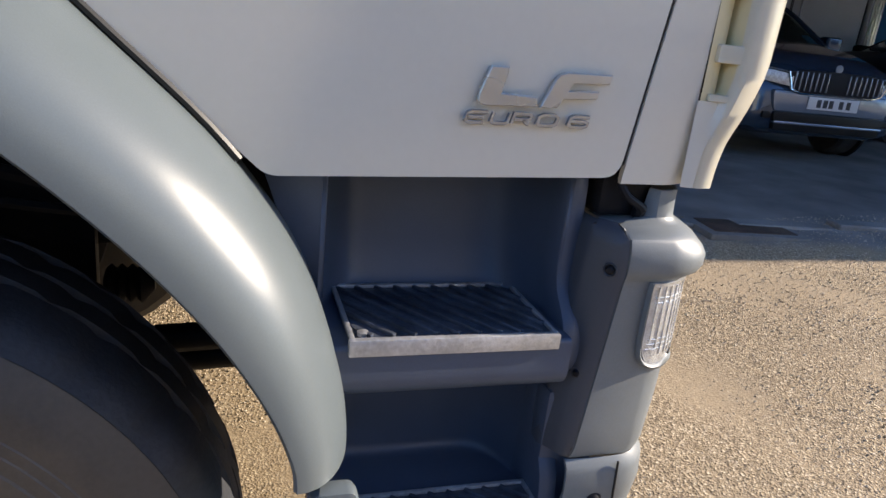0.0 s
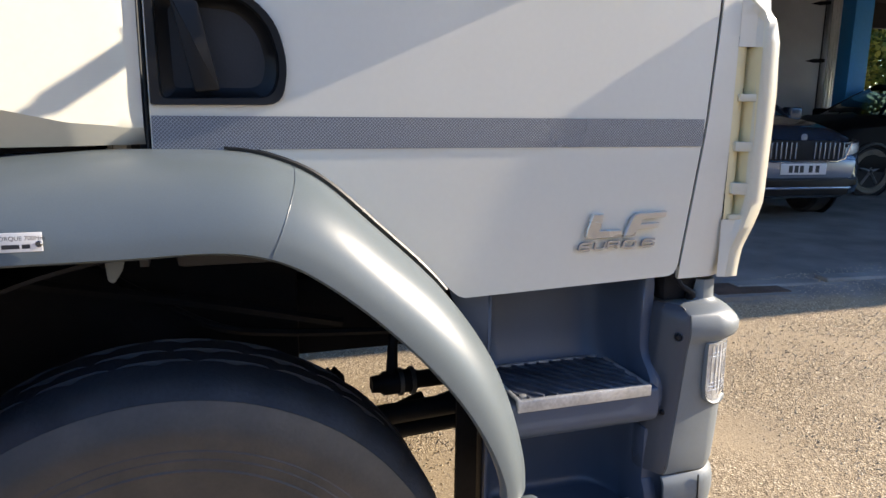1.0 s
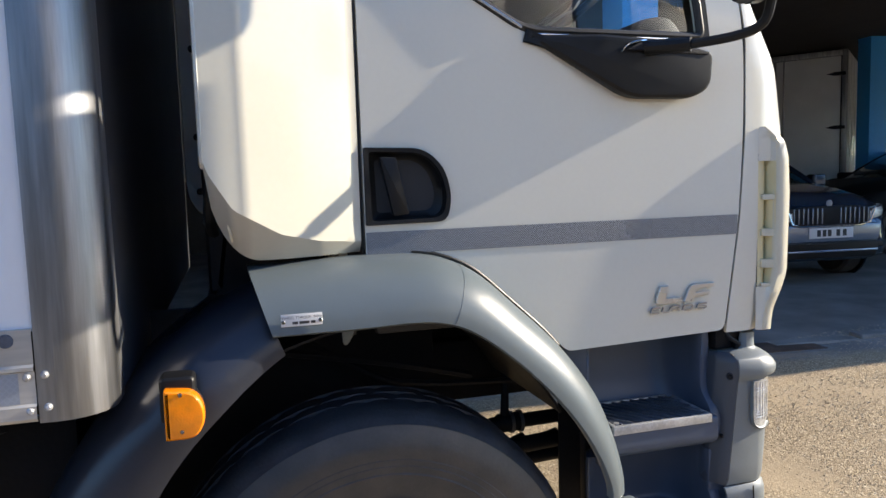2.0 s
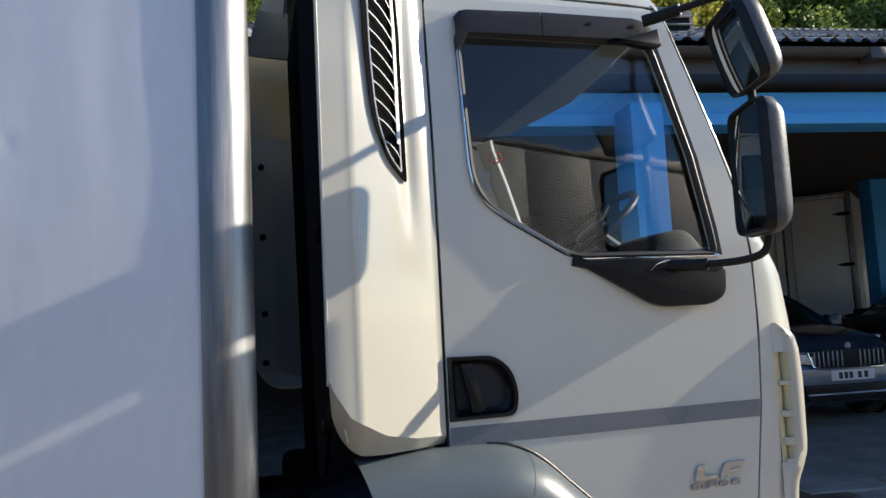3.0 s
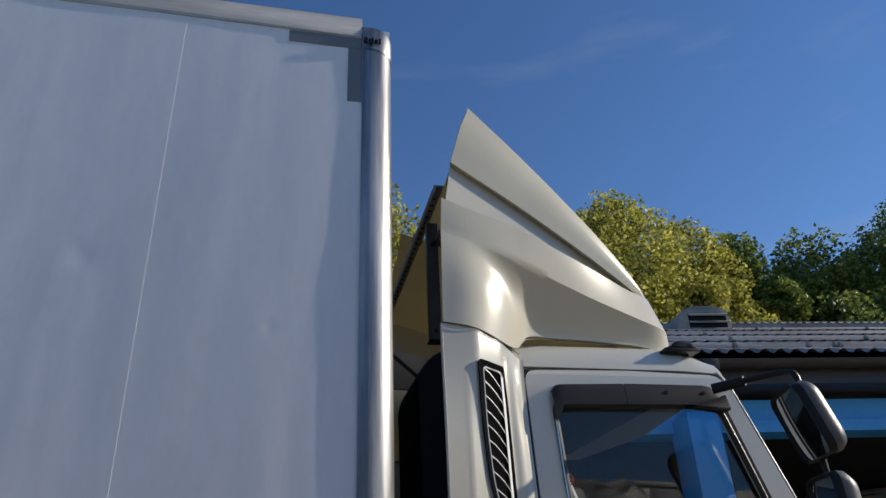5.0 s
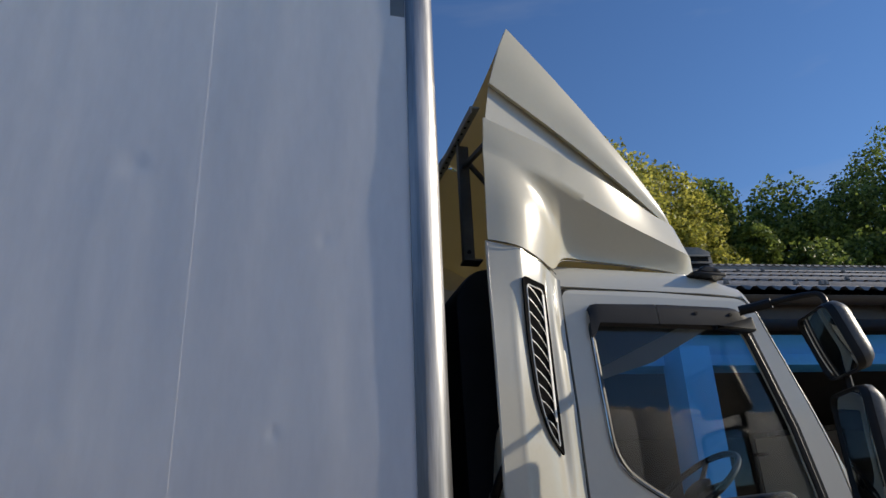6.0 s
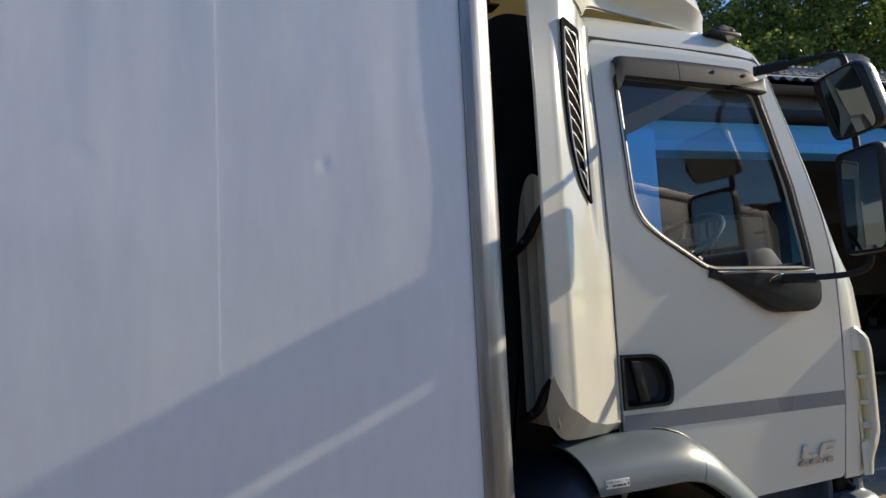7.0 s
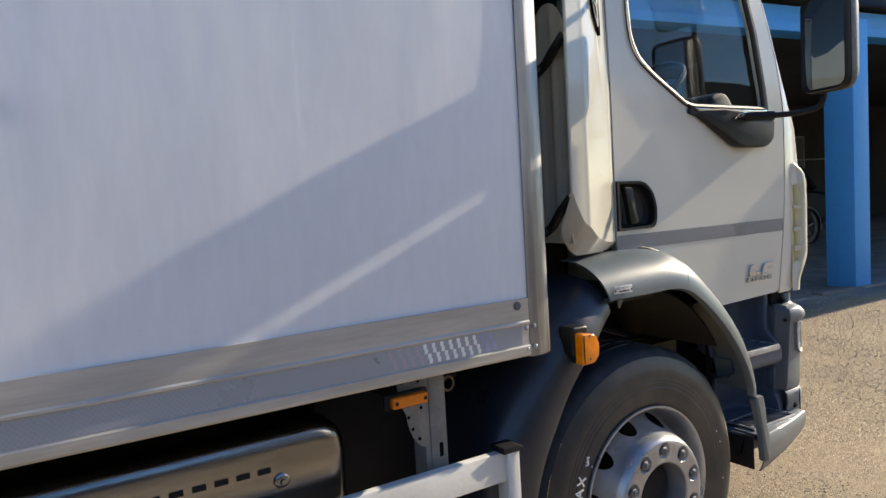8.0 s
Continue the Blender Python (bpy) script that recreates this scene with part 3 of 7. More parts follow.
# bright trim line on the curved lower edge of the window
trim = [(0.106, 2.36), (0.110, 2.14), (0.120, 1.975), (0.150, 1.900), (0.220, 1.844), (0.30, 1.796), (0.415, 1.730)]
part("bright_trim", tube([(p.x - 0.012, side_y(p.y) - 0.010, p.y - 0.004) for p in spline([(x, z, 0) for x, z in trim], 40)], 0.0032, 6), BRIGHT, door, "thin bright strip on the seal")
part("sill_strip", box(0.42, 0.925, -0.006, 0.004, 1.705, 1.716, 0.003), BRIGHT, door, "bright strip under the glass")

# broad black frame along the window's front edge
rows = [[(x + dx, side_y(z) - 0.004 + dy, z) for dx, dy in ((-0.012, 0.006), (-0.006, 0.0), (0.024, 0.0), (0.028, 0.005))] for x, z in ((0.757, 2.41), (0.797, 2.255), (0.857, 2.033), (0.902, 1.797), (0.913, 1.712))]
part("front_frame", grid(rows), BLACK, door, "black window frame")

# reflective tape band with its printed ends
rows = [[(x, side_y(z) - 0.0018, z) for x in np.linspace(0.008, 1.029, 24)] for z in (1.197, 1.2235, 1.25)]
part("tape_band", grid(rows), DOORTAPE, door, "grey reflective tape band", recalc=True)

# door handle in its black bowl
ring_pts = lambda k, y: [(INNER_BOWL[i][0] + (BOWL[i][0] - INNER_BOWL[i][0]) * k, y, INNER_BOWL[i][1] + (BOWL[i][1] - INNER_BOWL[i][1]) * k) for i in range(len(BOWL))]
handle = part("door_handle", grid([ring_pts(1.0, 0.004), ring_pts(1.0, -0.005), ring_pts(0.92, -0.009), ring_pts(0.12, -0.008), ring_pts(0.0, -0.004)], close=True), BLACK, door, "black recessed door handle", angle=40)
cx, cz = 0.115, 1.355
part("bowl", grid([ring_pts(0.0, -0.004), ring_pts(-0.03, 0.022), [(cx + (x - cx) * 0.78, 0.036, cz + (z - cz) * 0.78) for x, z in INNER_BOWL], [(cx + (x - cx) * 0.05, 0.038, cz + (z - cz) * 0.05) for x, z in INNER_BOWL]], close=True), BLACK, handle, "", angle=50)
part("lever", prism(rounded([(0.044, 1.424), (0.084, 1.422), (0.112, 1.290), (0.074, 1.286)], 0.006), -0.010, 0.012, 0.004), BLACK, handle, "black pull lever")
part("lock", lathe([(-0.016, 0.0), (-0.016, 0.006), (-0.013, 0.0075), (-0.008, 0.0075)], (0.096, 0.012, 1.300), 16), TREAD, handle)


def ribbon(pts, w, y0, y1, bm=None, closed=False):
    """A flat stroke of width w along points in x, z, from y0 out to y1."""
    bm = bm or bmesh.new()
    pts = [Vector(q) for q in pts]
    n = len(pts)
    rings = []
    for i, q in enumerate(pts):
        a = pts[i - 1] if i or closed else None
        b = pts[(i + 1) % n] if i < n - 1 or closed else None
        d1 = (q - a).normalized() if a is not None else (b - q).normalized()
        d2 = (b - q).normalized() if b is not None else d1
        nrm = Vector((-(d1 + d2).y, (d1 + d2).x)).normalized()
        k = w / 2 / max(0.5, nrm.dot(Vector((-d1.y, d1.x))))
        l, r = q + nrm * k, q - nrm * k
        rings.append([bm.verts.new(v) for v in ((l.x, y0, l.y), (l.x, y1, l.y), (r.x, y1, r.y), (r.x, y0, r.y))])
    for i in range(n if closed else n - 1):
        a, b = rings[i], rings[(i + 1) % n]
        for k in range(4):
            bm.faces.new((a[k], a[(k + 1) % 4], b[(k + 1) % 4], b[k]))
    if not closed:
        bm.faces.new(rings[0])
        bm.faces.new(list(reversed(rings[-1])))
    return bm


def badge():
    """The slanted two-letter model badge and the squared lettering under it."""
    ell = [(0.7745, 1.037), (0.7735, 1.0265), (0.7765, 1.0222), (0.783, 1.0205), (0.8545, 1.0225), (0.8510, 1.0350), (0.8036, 1.0365), (0.810, 1.0690), (0.7865, 1.0685)]
    eff = [(0.8575, 1.0220), (0.882, 1.0235), (0.8884, 1.0345), (0.935, 1.0370), (0.938, 1.0470), (0.8947, 1.0455), (0.8995, 1.0545), (0.951, 1.0575), (0.954, 1.0690), (0.889, 1.0680), (0.880, 1.0645), (0.8745, 1.0580)]
    for shape in (ell, eff):
        bm = prism(shape, -0.0060, 0.0)
        front = [f for f in bm.faces if f.normal.y < -0.9]
        bmesh.ops.inset_region(bm, faces=front, thickness=0.0011, depth=0.0012, use_even_offset=True)
        part("badge_letter", bm, BADGE_FACE, door, "raised silver badge letter", angle=20)
    strokes = [
        ("E", 0.7595, 0.0255, [[(1, 1), (0.2, 1), (0.02, 0.8), (0, 0.2), (0.18, 0), (0.95, 0)], [(0.02, 0.5), (0.85, 0.5)]], False),
        ("U", 0.7935, 0.0225, [[(0, 1), (0, 0.2), (0.2, 0), (0.8, 0), (1, 0.2), (1, 1)]], False),
        ("R", 0.8220, 0.0240, [[(0, 0), (0, 1), (0.82, 1), (1, 0.85), (1, 0.6), (0.82, 0.45), (0.1, 0.45)], [(0.6, 0.45), (1, 0)]], False),
        ("O", 0.8570, 0.0265, [[(0.2, 0), (0.8, 0), (1, 0.2), (1, 0.8), (0.8, 1), (0.2, 1), (0, 0.8), (0, 0.2)]], True),
        ("6", 0.9010, 0.0265, [[(1, 1), (0.2, 1), (0, 0.8), (0, 0.2), (0.2, 0), (0.8, 0), (1, 0.15), (1, 0.42), (0.82, 0.56), (0.06, 0.56)]], False)]
    h, z0 = 0.0135, 0.9985
    for _, x0, w, lines, closed in strokes:
        side, face = bmesh.new(), bmesh.new()
        for line in lines:
            pts = [(x0 + u * w + 0.30 * v * h, z0 + v * h + 0.010 * (x0 - 0.76)) for u, v in line]
            ribbon(pts, 0.0046, 0.0, -0.0040, side, closed)
            ribbon(pts, 0.0030, -0.0041, -0.0047, face, closed)
        b = part("badge_letter", side, BADGE_SIDE, door, "small raised silver badge letter")
        part("letter_face", face, BADGE_FACE, b)


badge()

# deflector strip over the window, in two pieces
for name, x0, x1 in (("visor_rear", 0.090, 0.3735), ("visor_front", 0.3765, 0.785)):
    rows = []
    n = 14
    for i in range(n + 1):
        x = x0 + (x1 - x0) * i / n
        top = 2.488 + 0.010 * min(1.0, (x - 0.09) / 0.3)
        low = 2.404 + 0.012 * (x - 0.1)
        if x < 0.125:
            top -= 0.028 * ((0.125 - x) / 0.035) ** 2
            low -= 0.055 * min(1, (0.125 - x) / 0.02)
        if x > 0.70:
            top -= 0.06 * ((x - 0.70) / 0.085) ** 2
        rows.append([(x, side_y(z) + dy, z) for z, dy in ((top, -0.001), (top - 0.004, -0.014), (top * 0.7 + low * 0.3, -0.021), (low + 0.006, -0.020), (low, -0.012), (low + 0.004, 0.004))])
    v = part(name, grid(rows), VISOR, door, "dark grey plastic strip over the window", angle=50)
    if name == "visor_front":
        for hx in (0.540, 0.692):
            part("screw_hole", lathe([(-0.0225, 0.0), (-0.0225, 0.007), (-0.018, 0.008)], (hx, side_y(2.462), 2.462), 14), CHASSIS, v)

# mirror foot on the window's lower corner
foot_outline = rounded([(0.410, 1.708), (0.66, 1.566), (0.70, 1.556), (0.862, 1.556), (0.915, 1.585), (0.922, 1.672), (0.80, 1.700), (0.60, 1.712)], [0.004, 0.05, 0.03, 0.05, 0.05, 0.02, 0.01, 0.01], 5)
foot = part("mirror_foot", prism(foot_outline, -0.045, 0.0, 0.016, seg=3), BLACK, door, "black plastic mirror foot")
for v in foot.data.vertices:
    if v.co.x < 0.66:
        v.co.y *= 0.25 + 0.75 * max(0, (v.co.x - 0.41) / 0.25)
part("foot_socket", lathe([(0.0, 0.024), (0.012, 0.030), (0.02, 0.026), (0.02, 0.0)], (0.735, -0.03, 1.672), 20, axis="z"), BLACK, foot)
# highlight round the socket, modelled as a thin bright bar
part("foot_cap", tube(spline([(0.655, -0.040, 1.668), (0.668, -0.047, 1.684), (0.700, -0.047, 1.694), (0.722, -0.044, 1.697)], 14), 0.0026, 6), BRIGHT, foot, "bright bar for the highlight on the foot")
part("foot_groove", prism(rounded([(0.665, 1.672), (0.90, 1.664), (0.905, 1.672), (0.70, 1.690)], 0.004), -0.0475, -0.044, 0.001), CHASSIS, foot)

# ---- cab shell round the door ----
XD_Z = [0.93, 1.25, 1.467, 1.723, 1.938, 2.216, 2.485, 2.56]
XD_X = [1.000, 1.038, 1.052, 1.050, 1.011, 0.921, 0.832, 0.795]
XA_Z = [0.92, 1.10, 1.435, 1.655, 1.778, 2.004, 2.320, 2.557]
XA_X = [1.17, 1.20, 1.235, 1.205, 1.143, 1.050, 0.942, 0.848]


def nose(z):
    """Half of the level section through the cab's front at height z, from the door's edge to the middle."""
    d, a, y = lerp_table(z, XD_Z, XD_X) + 0.002, lerp_table(z, XA_Z, XA_X), side_y(z)
    pts = [(d, y), (lerp_table(z, [0.92, 1.0, 1.45, 1.60, 1.76, 2.56], [1.075, 1.098, 1.098, 1.105, 1.080, 0.812]), y + 0.002), (a - 0.045, y + 0.020), (a - 0.012, y + 0.055), (a + 0.010, y + 0.11), (a + 0.045, y + 0.26), (a + 0.085, y + 0.52), (a + 0.105, YC)]
    return [(x, yy, z) for x, yy in pts]


def both(half):
    return half + [tuple(near(p, -1)) for p in reversed(half[:-1])]


zs_low, zs_high = list(np.linspace(0.924, 1.75, 23)), list(np.linspace(1.75, 2.562, 18))
panel_bm = grid([both(nose(z)) for z in zs_low])
bmesh.ops.delete(panel_bm, geom=[f for f in panel_bm.faces if 1.08 < f.calc_center_median().x < 1.19 and abs(f.calc_center_median().y - YC) > YC - 0.045 and 1.03 < f.calc_center_median().z < 1.40], context="FACES")
solid(part("front_panel", panel_bm, PAINT, truck, "white cab front corner panel"), 0.01)
for sign in (1, -1):
    rows = [[near(p, sign) for p in nose(z)[:5]] for z in zs_high]
    solid(part("windscreen_pillar", grid(rows), PAINT, truck, "white windscreen pillar"), 0.02)
wind = part("windscreen", grid([both(nose(z))[4:-4] for z in zs_high]), GLASS_FAR, truck, "curved windscreen glass")
wind.visible_shadow = False

# dark gap between door and pillar
gap = [(lerp_table(z, XD_Z, XD_X) - 0.002, side_y(z) + 0.006, z) for z in np.linspace(0.95, 2.46, 40)]
part("door_gap", tube(gap, 0.0045, 6), SEAL, truck)
gap = [(0.001, side_y(z) + 0.007, z) for z in np.linspace(1.2, 2.53, 30)]
part("door_gap", tube(gap, 0.0022, 6), SEAL, truck)
top_gap = [(x, side_y(z) + 0.003, z) for x, z in [(0.004, 2.52), (0.02, 2.545), (0.06, 2.5535), (0.42, 2.5585), (0.765, 2.548), (0.805, 2.525)]]
part("door_gap", tube(spline(top_gap, 30), 0.0017, 6), SEAL, truck)

# roof
ROOF = [(0.0665, 2.561), (0.076, 2.585), (0.096, 2.625), (0.13, 2.664), (0.20, 2.695), (0.34, 2.715), (0.65, 2.73), (YC, 2.735)]
half_roof = []
for y, z in ROOF:
    xf = lerp_table(y, [0.05, 0.085, 0.13, 0.20, 0.34, 0.65, YC], [0.825, 0.815, 0.805, 0.84, 0.90, 0.945, 0.965])
    drop = lerp_table(y, [0.05, 0.13, 0.2, 0.34, YC], [0.0, 0.05, 0.11, 0.16, 0.20])
    half_roof.append([(x, y, z - drop * max(0, (x / xf - 0.72) / 0.28) ** 2.2) for x in [xf * k / 20 - 0.03 * (1 - k / 20) for k in range(21)]])
full = half_roof + [[tuple(near(p, -1)) for p in r] for r in reversed(half_roof[:-1])]
solid(part("roof", grid(full), PAINT, truck, "white cab roof"), 0.02)

# back wall, floor and lining of the cab
back_wall = part("back_wall", box(-0.055, -0.030, 0.03, 2 * YC - 0.03, 1.09, 2.66, 0.012), CREAM, truck, "cream cab back wall")
for k in range(9):
    part("pressed_rib", prism(rounded([(-0.066, 1.15), (-0.050, 1.12), (-0.050, 2.50), (-0.066, 2.46)], 0.004), 0.07 + 0.07 * k, 0.10 + 0.07 * k, 0.005), CREAM, back_wall)
part("cab_floor", box(0.52, 1.15, 0.05, 2 * YC - 0.05, 0.97, 1.0), TRIM_DARK, truck)
part("cab_floor", box(-0.03, 0.519, 0.44, 2 * YC - 0.44, 0.97, 1.0), TRIM_DARK, truck)
part("roof_lining", box(-0.03, 0.80, 0.12, 2 * YC - 0.12, 2.56, 2.58, 0.005), TRIM_LIGHT, truck)
part("back_lining", box(-0.029, -0.015, 0.06, 2 * YC - 0.06, 1.0, 2.56), TRIM_LIGHT, truck, "pale grey cab lining")
for y0, y1 in ((0.035, 0.075), (2 * YC - 0.075, 2 * YC - 0.035)):
    part("door_lining", box(0.03, 1.0, y0, y1, 1.0, 1.70, 0.01), TRIM_DARK, truck, "dark door lining")
dash = prism(rounded([(1.24, 1.0), (0.86, 1.0), (0.80, 1.25), (0.77, 1.55), (0.84, 1.70), (0.98, 1.755), (1.16, 1.74)], 0.05), 0.09, 2 * YC - 0.09, 0.0)
part("dashboard", dash, TRIM_DARK, truck, "dark grey dashboard")
part("dash_hood", prism(rounded([(0.80, 1.64), (0.86, 1.81), (0.97, 1.83), (1.06, 1.72)], 0.04), 0.22, 0.80, 0.02), TRIM_DARK, truck)
wheel_m = Matrix.Translation((0.745, 0.525, 1.865)) @ Matrix.Rotation(radians(-38), 4, "Y")
bm = tube([wheel_m @ Vector((0.215 * math.cos(a), 0.215 * math.sin(a), 0)) for a in [2 * math.pi * k / 40 for k in range(41)]], 0.014, 8, cap=False)
for a in (0.5, 2.64, 4.71):
    tube([wheel_m @ Vector((0.05 * math.cos(a), 0.05 * math.sin(a), -0.02)), wheel_m @ Vector((0.21 * math.cos(a), 0.21 * math.sin(a), 0))], 0.011, 6, bm)
merge(lathe([(-0.05, 0.05), (-0.01, 0.07), (0.0, 0.055), (0.0, 0.0)], (0, 0, 0), 20, axis="z"), bm, wheel_m)
tube([wheel_m @ Vector((0, 0, -0.02)), wheel_m @ Vector((0.1, 0, -0.35))], 0.035, 10, bm)
part("steering_wheel", bm, BLACK, truck, "black steering wheel")
for y0 in (0.27, 1.33):
    seat = part("seat_cushion", box(0.06, 0.55, y0, y0 + 0.46, 1.22, 1.38, 0.05, seg=3), SEATCLOTH, truck, "dark cloth cab seat")
    back = prism(rounded([(0.03, 1.30), (0.17, 1.36), (0.10, 1.80), (-0.01, 1.80)], 0.04), y0 + 0.01, y0 + 0.45, 0.03)
    part("seat_back", back, SEATCLOTH, seat)
part("grab_handle", tube(spline([(0.90, 1.70, 1.72), (0.86, 1.86, 1.78), (0.82, 1.88, 2.05), (0.78, 1.84, 2.16)], 20), 0.016, 8), TRIM_DARK, truck, "grey grab handle")

# no-smoking disc and card on the far glass
ring = lathe([(0.0, 0.046), (-0.001, 0.046), (-0.001, 0.033), (0.0, 0.033)], (0, 0, 0), 28, cap=False)
bm = merge(box(-0.04, 0.04, -0.0008, 0.0, -0.004, 0.004), ring, Matrix.Rotation(radians(40), 4, "Y"))
bm.transform(Matrix.Translation((0.880, 1.885, 2.462)) @ Matrix.Rotation(radians(-25), 4, "Z") @ Matrix.Scale(0.85, 4))
part("window_sticker", bm, RED, far_door, "small red ring sticker")
part("window_card", box(-0.026, 0.026, -0.001, 0.001, -0.05, 0.05, m=Matrix.Translation((0.825, 1.92, 2.335)) @ Matrix.Rotation(radians(-20), 4, "Z")), LABEL, far_door, "small pale printed card")


# ---- cream corner deflector with slots ----
SLOT_Z = (1.046, 1.392)


def corner_deflector(sign):
    """A bowed shell standing off the corner panel, with bridges across the slot between them."""
    outer = []
    for z in list(np.linspace(0.924, 1.40, 40)) + [1.42, 1.44, 1.46, 1.475, 1.485]:
        a = lerp_table(z, [0.905, 0.95, 1.00, 1.05, 1.10, 1.30, 1.40, 1.445, 1.485], [1.178, 1.180, 1.190, 1.210, 1.222, 1.228, 1.222, 1.200, 1.165])
        rear = lerp_table(z, [0.905, 0.98, 1.03, 1.08, 1.40, 1.45, 1.485], [1.112, 1.116, 1.128, 1.138, 1.140, 1.140, 1.112])
        proud = lerp_table(z, [0.905, 0.98, 1.03, 1.08, 1.40, 1.45, 1.485], [0.003, 0.006, 0.018, 0.026, 0.026, 0.022, 0.001])
        row = [(rear - 0.004, -proud + 0.014, z), (rear - 0.002, -proud + 0.003, z), (rear + 0.004, -proud - 0.002, z), (rear + (a - rear) * 0.45, -proud * 0.9 + 0.001, z), (a - 0.026, -proud * 0.5 + 0.012, z), (a - 0.010, 0.030, z), (a, 0.058, z), (a + 0.016, 0.13, z), (a + 0.035, 0.26, z)]
        outer.append([near(p, sign) for p in row])
    ob = solid(part("corner_deflector", grid(outer), CREAM_THIN, truck, "cream slotted corner deflector", angle=50), 0.006)
    # blended cheeks above and below the slots, flush with the corner panel
    for z0, z1, x0 in ((1.392, 1.485, 1.098), (0.924, 1.046, 1.094)):
        rows = []
        for z in np.linspace(z0, z1, 9):
            rear = lerp_table(z, [0.905, 0.98, 1.03, 1.08, 1.40, 1.45, 1.485], [1.112, 1.116, 1.128, 1.138, 1.140, 1.140, 1.112])
            proud = lerp_table(z, [0.905, 0.98, 1.03, 1.08, 1.40, 1.45, 1.485], [0.003, 0.006, 0.018, 0.026, 0.026, 0.022, 0.001])
            rows.append([near(q, sign) for q in ((min(x0, rear - 0.012), 0.0012, z), (rear - 0.008, -0.002 - proud * 0.15, z), (rear - 0.001, -proud * 0.9, z))])
        part("cheek", grid(rows), PAINT, ob)
    part("slot_wall", grid([[near(q, sign) for q in ((1.098, 0.0020, z), (1.112, 0.0035, z), (1.122, 0.006, z), (1.1265, 0.014, z), (1.127, 0.03, z))] for z in np.linspace(SLOT_Z[0], SLOT_Z[1], 8)]), SLOT_GLOW, ob, "slot wall tinted yellow for sunlight through the shell", angle=60)
    part("slot_return", grid([[near(q, sign) for q in ((lerp_table(z, [1.03, 1.08], [1.1265, 1.1365]), lerp_table(z, [1.03, 1.08], [-0.014, -0.022]), z), (lerp_table(z, [1.03, 1.08], [1.1262, 1.1345]), 0.0, z), (lerp_table(z, [1.03, 1.08], [1.126, 1.1335]), 0.03, z))] for z in np.linspace(SLOT_Z[0], SLOT_Z[1], 16)]), SLOT_GLOW, ob)
    # black sheet standing in for the shade deep in the slots
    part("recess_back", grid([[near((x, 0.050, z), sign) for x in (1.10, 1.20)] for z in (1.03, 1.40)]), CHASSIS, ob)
    for z0, z1 in ((1.286, 1.301), (1.186, 1.206), (1.098, 1.122), (1.046, 1.056)):
        bm = box(1.108, 1.142, -0.020, 0.020, z0, z1, 0.003)
        for v in bm.verts:
            if v.co.x < 1.125 and v.co.y < 0:
                v.co.y *= 0.25
        if sign < 0:
            for v in bm.verts:
                v.co.y = 2 * YC - v.co.y
        part("bridge", bm, CREAM_THIN, ob)
    return ob


corner_deflector(1)
corner_deflector(-1)


# ---- bumper corner, lamp and steps ----
B_Z = [0.500, 0.520, 0.60, 0.70, 0.780, 0.790, 0.796, 0.802, 0.812, 0.826, 0.838, 0.850, 0.859, 0.865, 0.869, 0.875, 0.890, 0.915]
B_OUT = [-0.004, 0.0, 0.002, 0.001, 0.0, 0.002, 0.010, 0.021, 0.027, 0.027, 0.020, 0.008, -0.006, -0.018, -0.026, -0.030, -0.031, -0.031]
# the level section, from the seam round the corner to the middle: x, y and the way out
B_PLAN = [(1.020, -0.031, 0.0, -1.0), (1.050, -0.032, 0.0, -1.0), (1.078, -0.030, 0.10, -0.99), (1.102, -0.022, 0.40, -0.92), (1.122, -0.008, 0.62, -0.78), (1.138, 0.012, 0.80, -0.60), (1.150, 0.040, 0.92, -0.38),
          (1.160, 0.080, 0.97, -0.22), (1.176, 0.150, 0.98, -0.15), (1.205, 0.30, 0.99, -0.10), (1.250, 0.60, 1.0, -0.05), (1.265, YC, 1.0, 0.0)]


def seam_x(z):
    return lerp_table(z, [0.50, 0.80, 0.835, 0.855, 0.866, 0.872, 0.915], [0.978, 1.010, 1.010, 1.009, 1.010, 1.056, 1.064])


def bumper_at(u, z, lift=0.0):
    """A point of the corner: u counts the plan's points, lift stands off the surface."""
    i = min(int(u), len(B_PLAN) - 2)
    x, y, nx, ny = (a + (b - a) * (u - i) for a, b in zip(B_PLAN[i], B_PLAN[i + 1]))
    o = lerp_table(z, B_Z, B_OUT)
    grow = min(1.0, max(0.0, u / 4.5))
    o = o * (0.15 + 0.85 * grow) + lift if o > 0 else o * (1.7 - 0.7 * grow) + lift
    x -= 0.016 * max(0.0, (0.66 - z) / 0.16) * max(0.0, nx)
    return Vector((x + nx * o, y + ny * o, z))


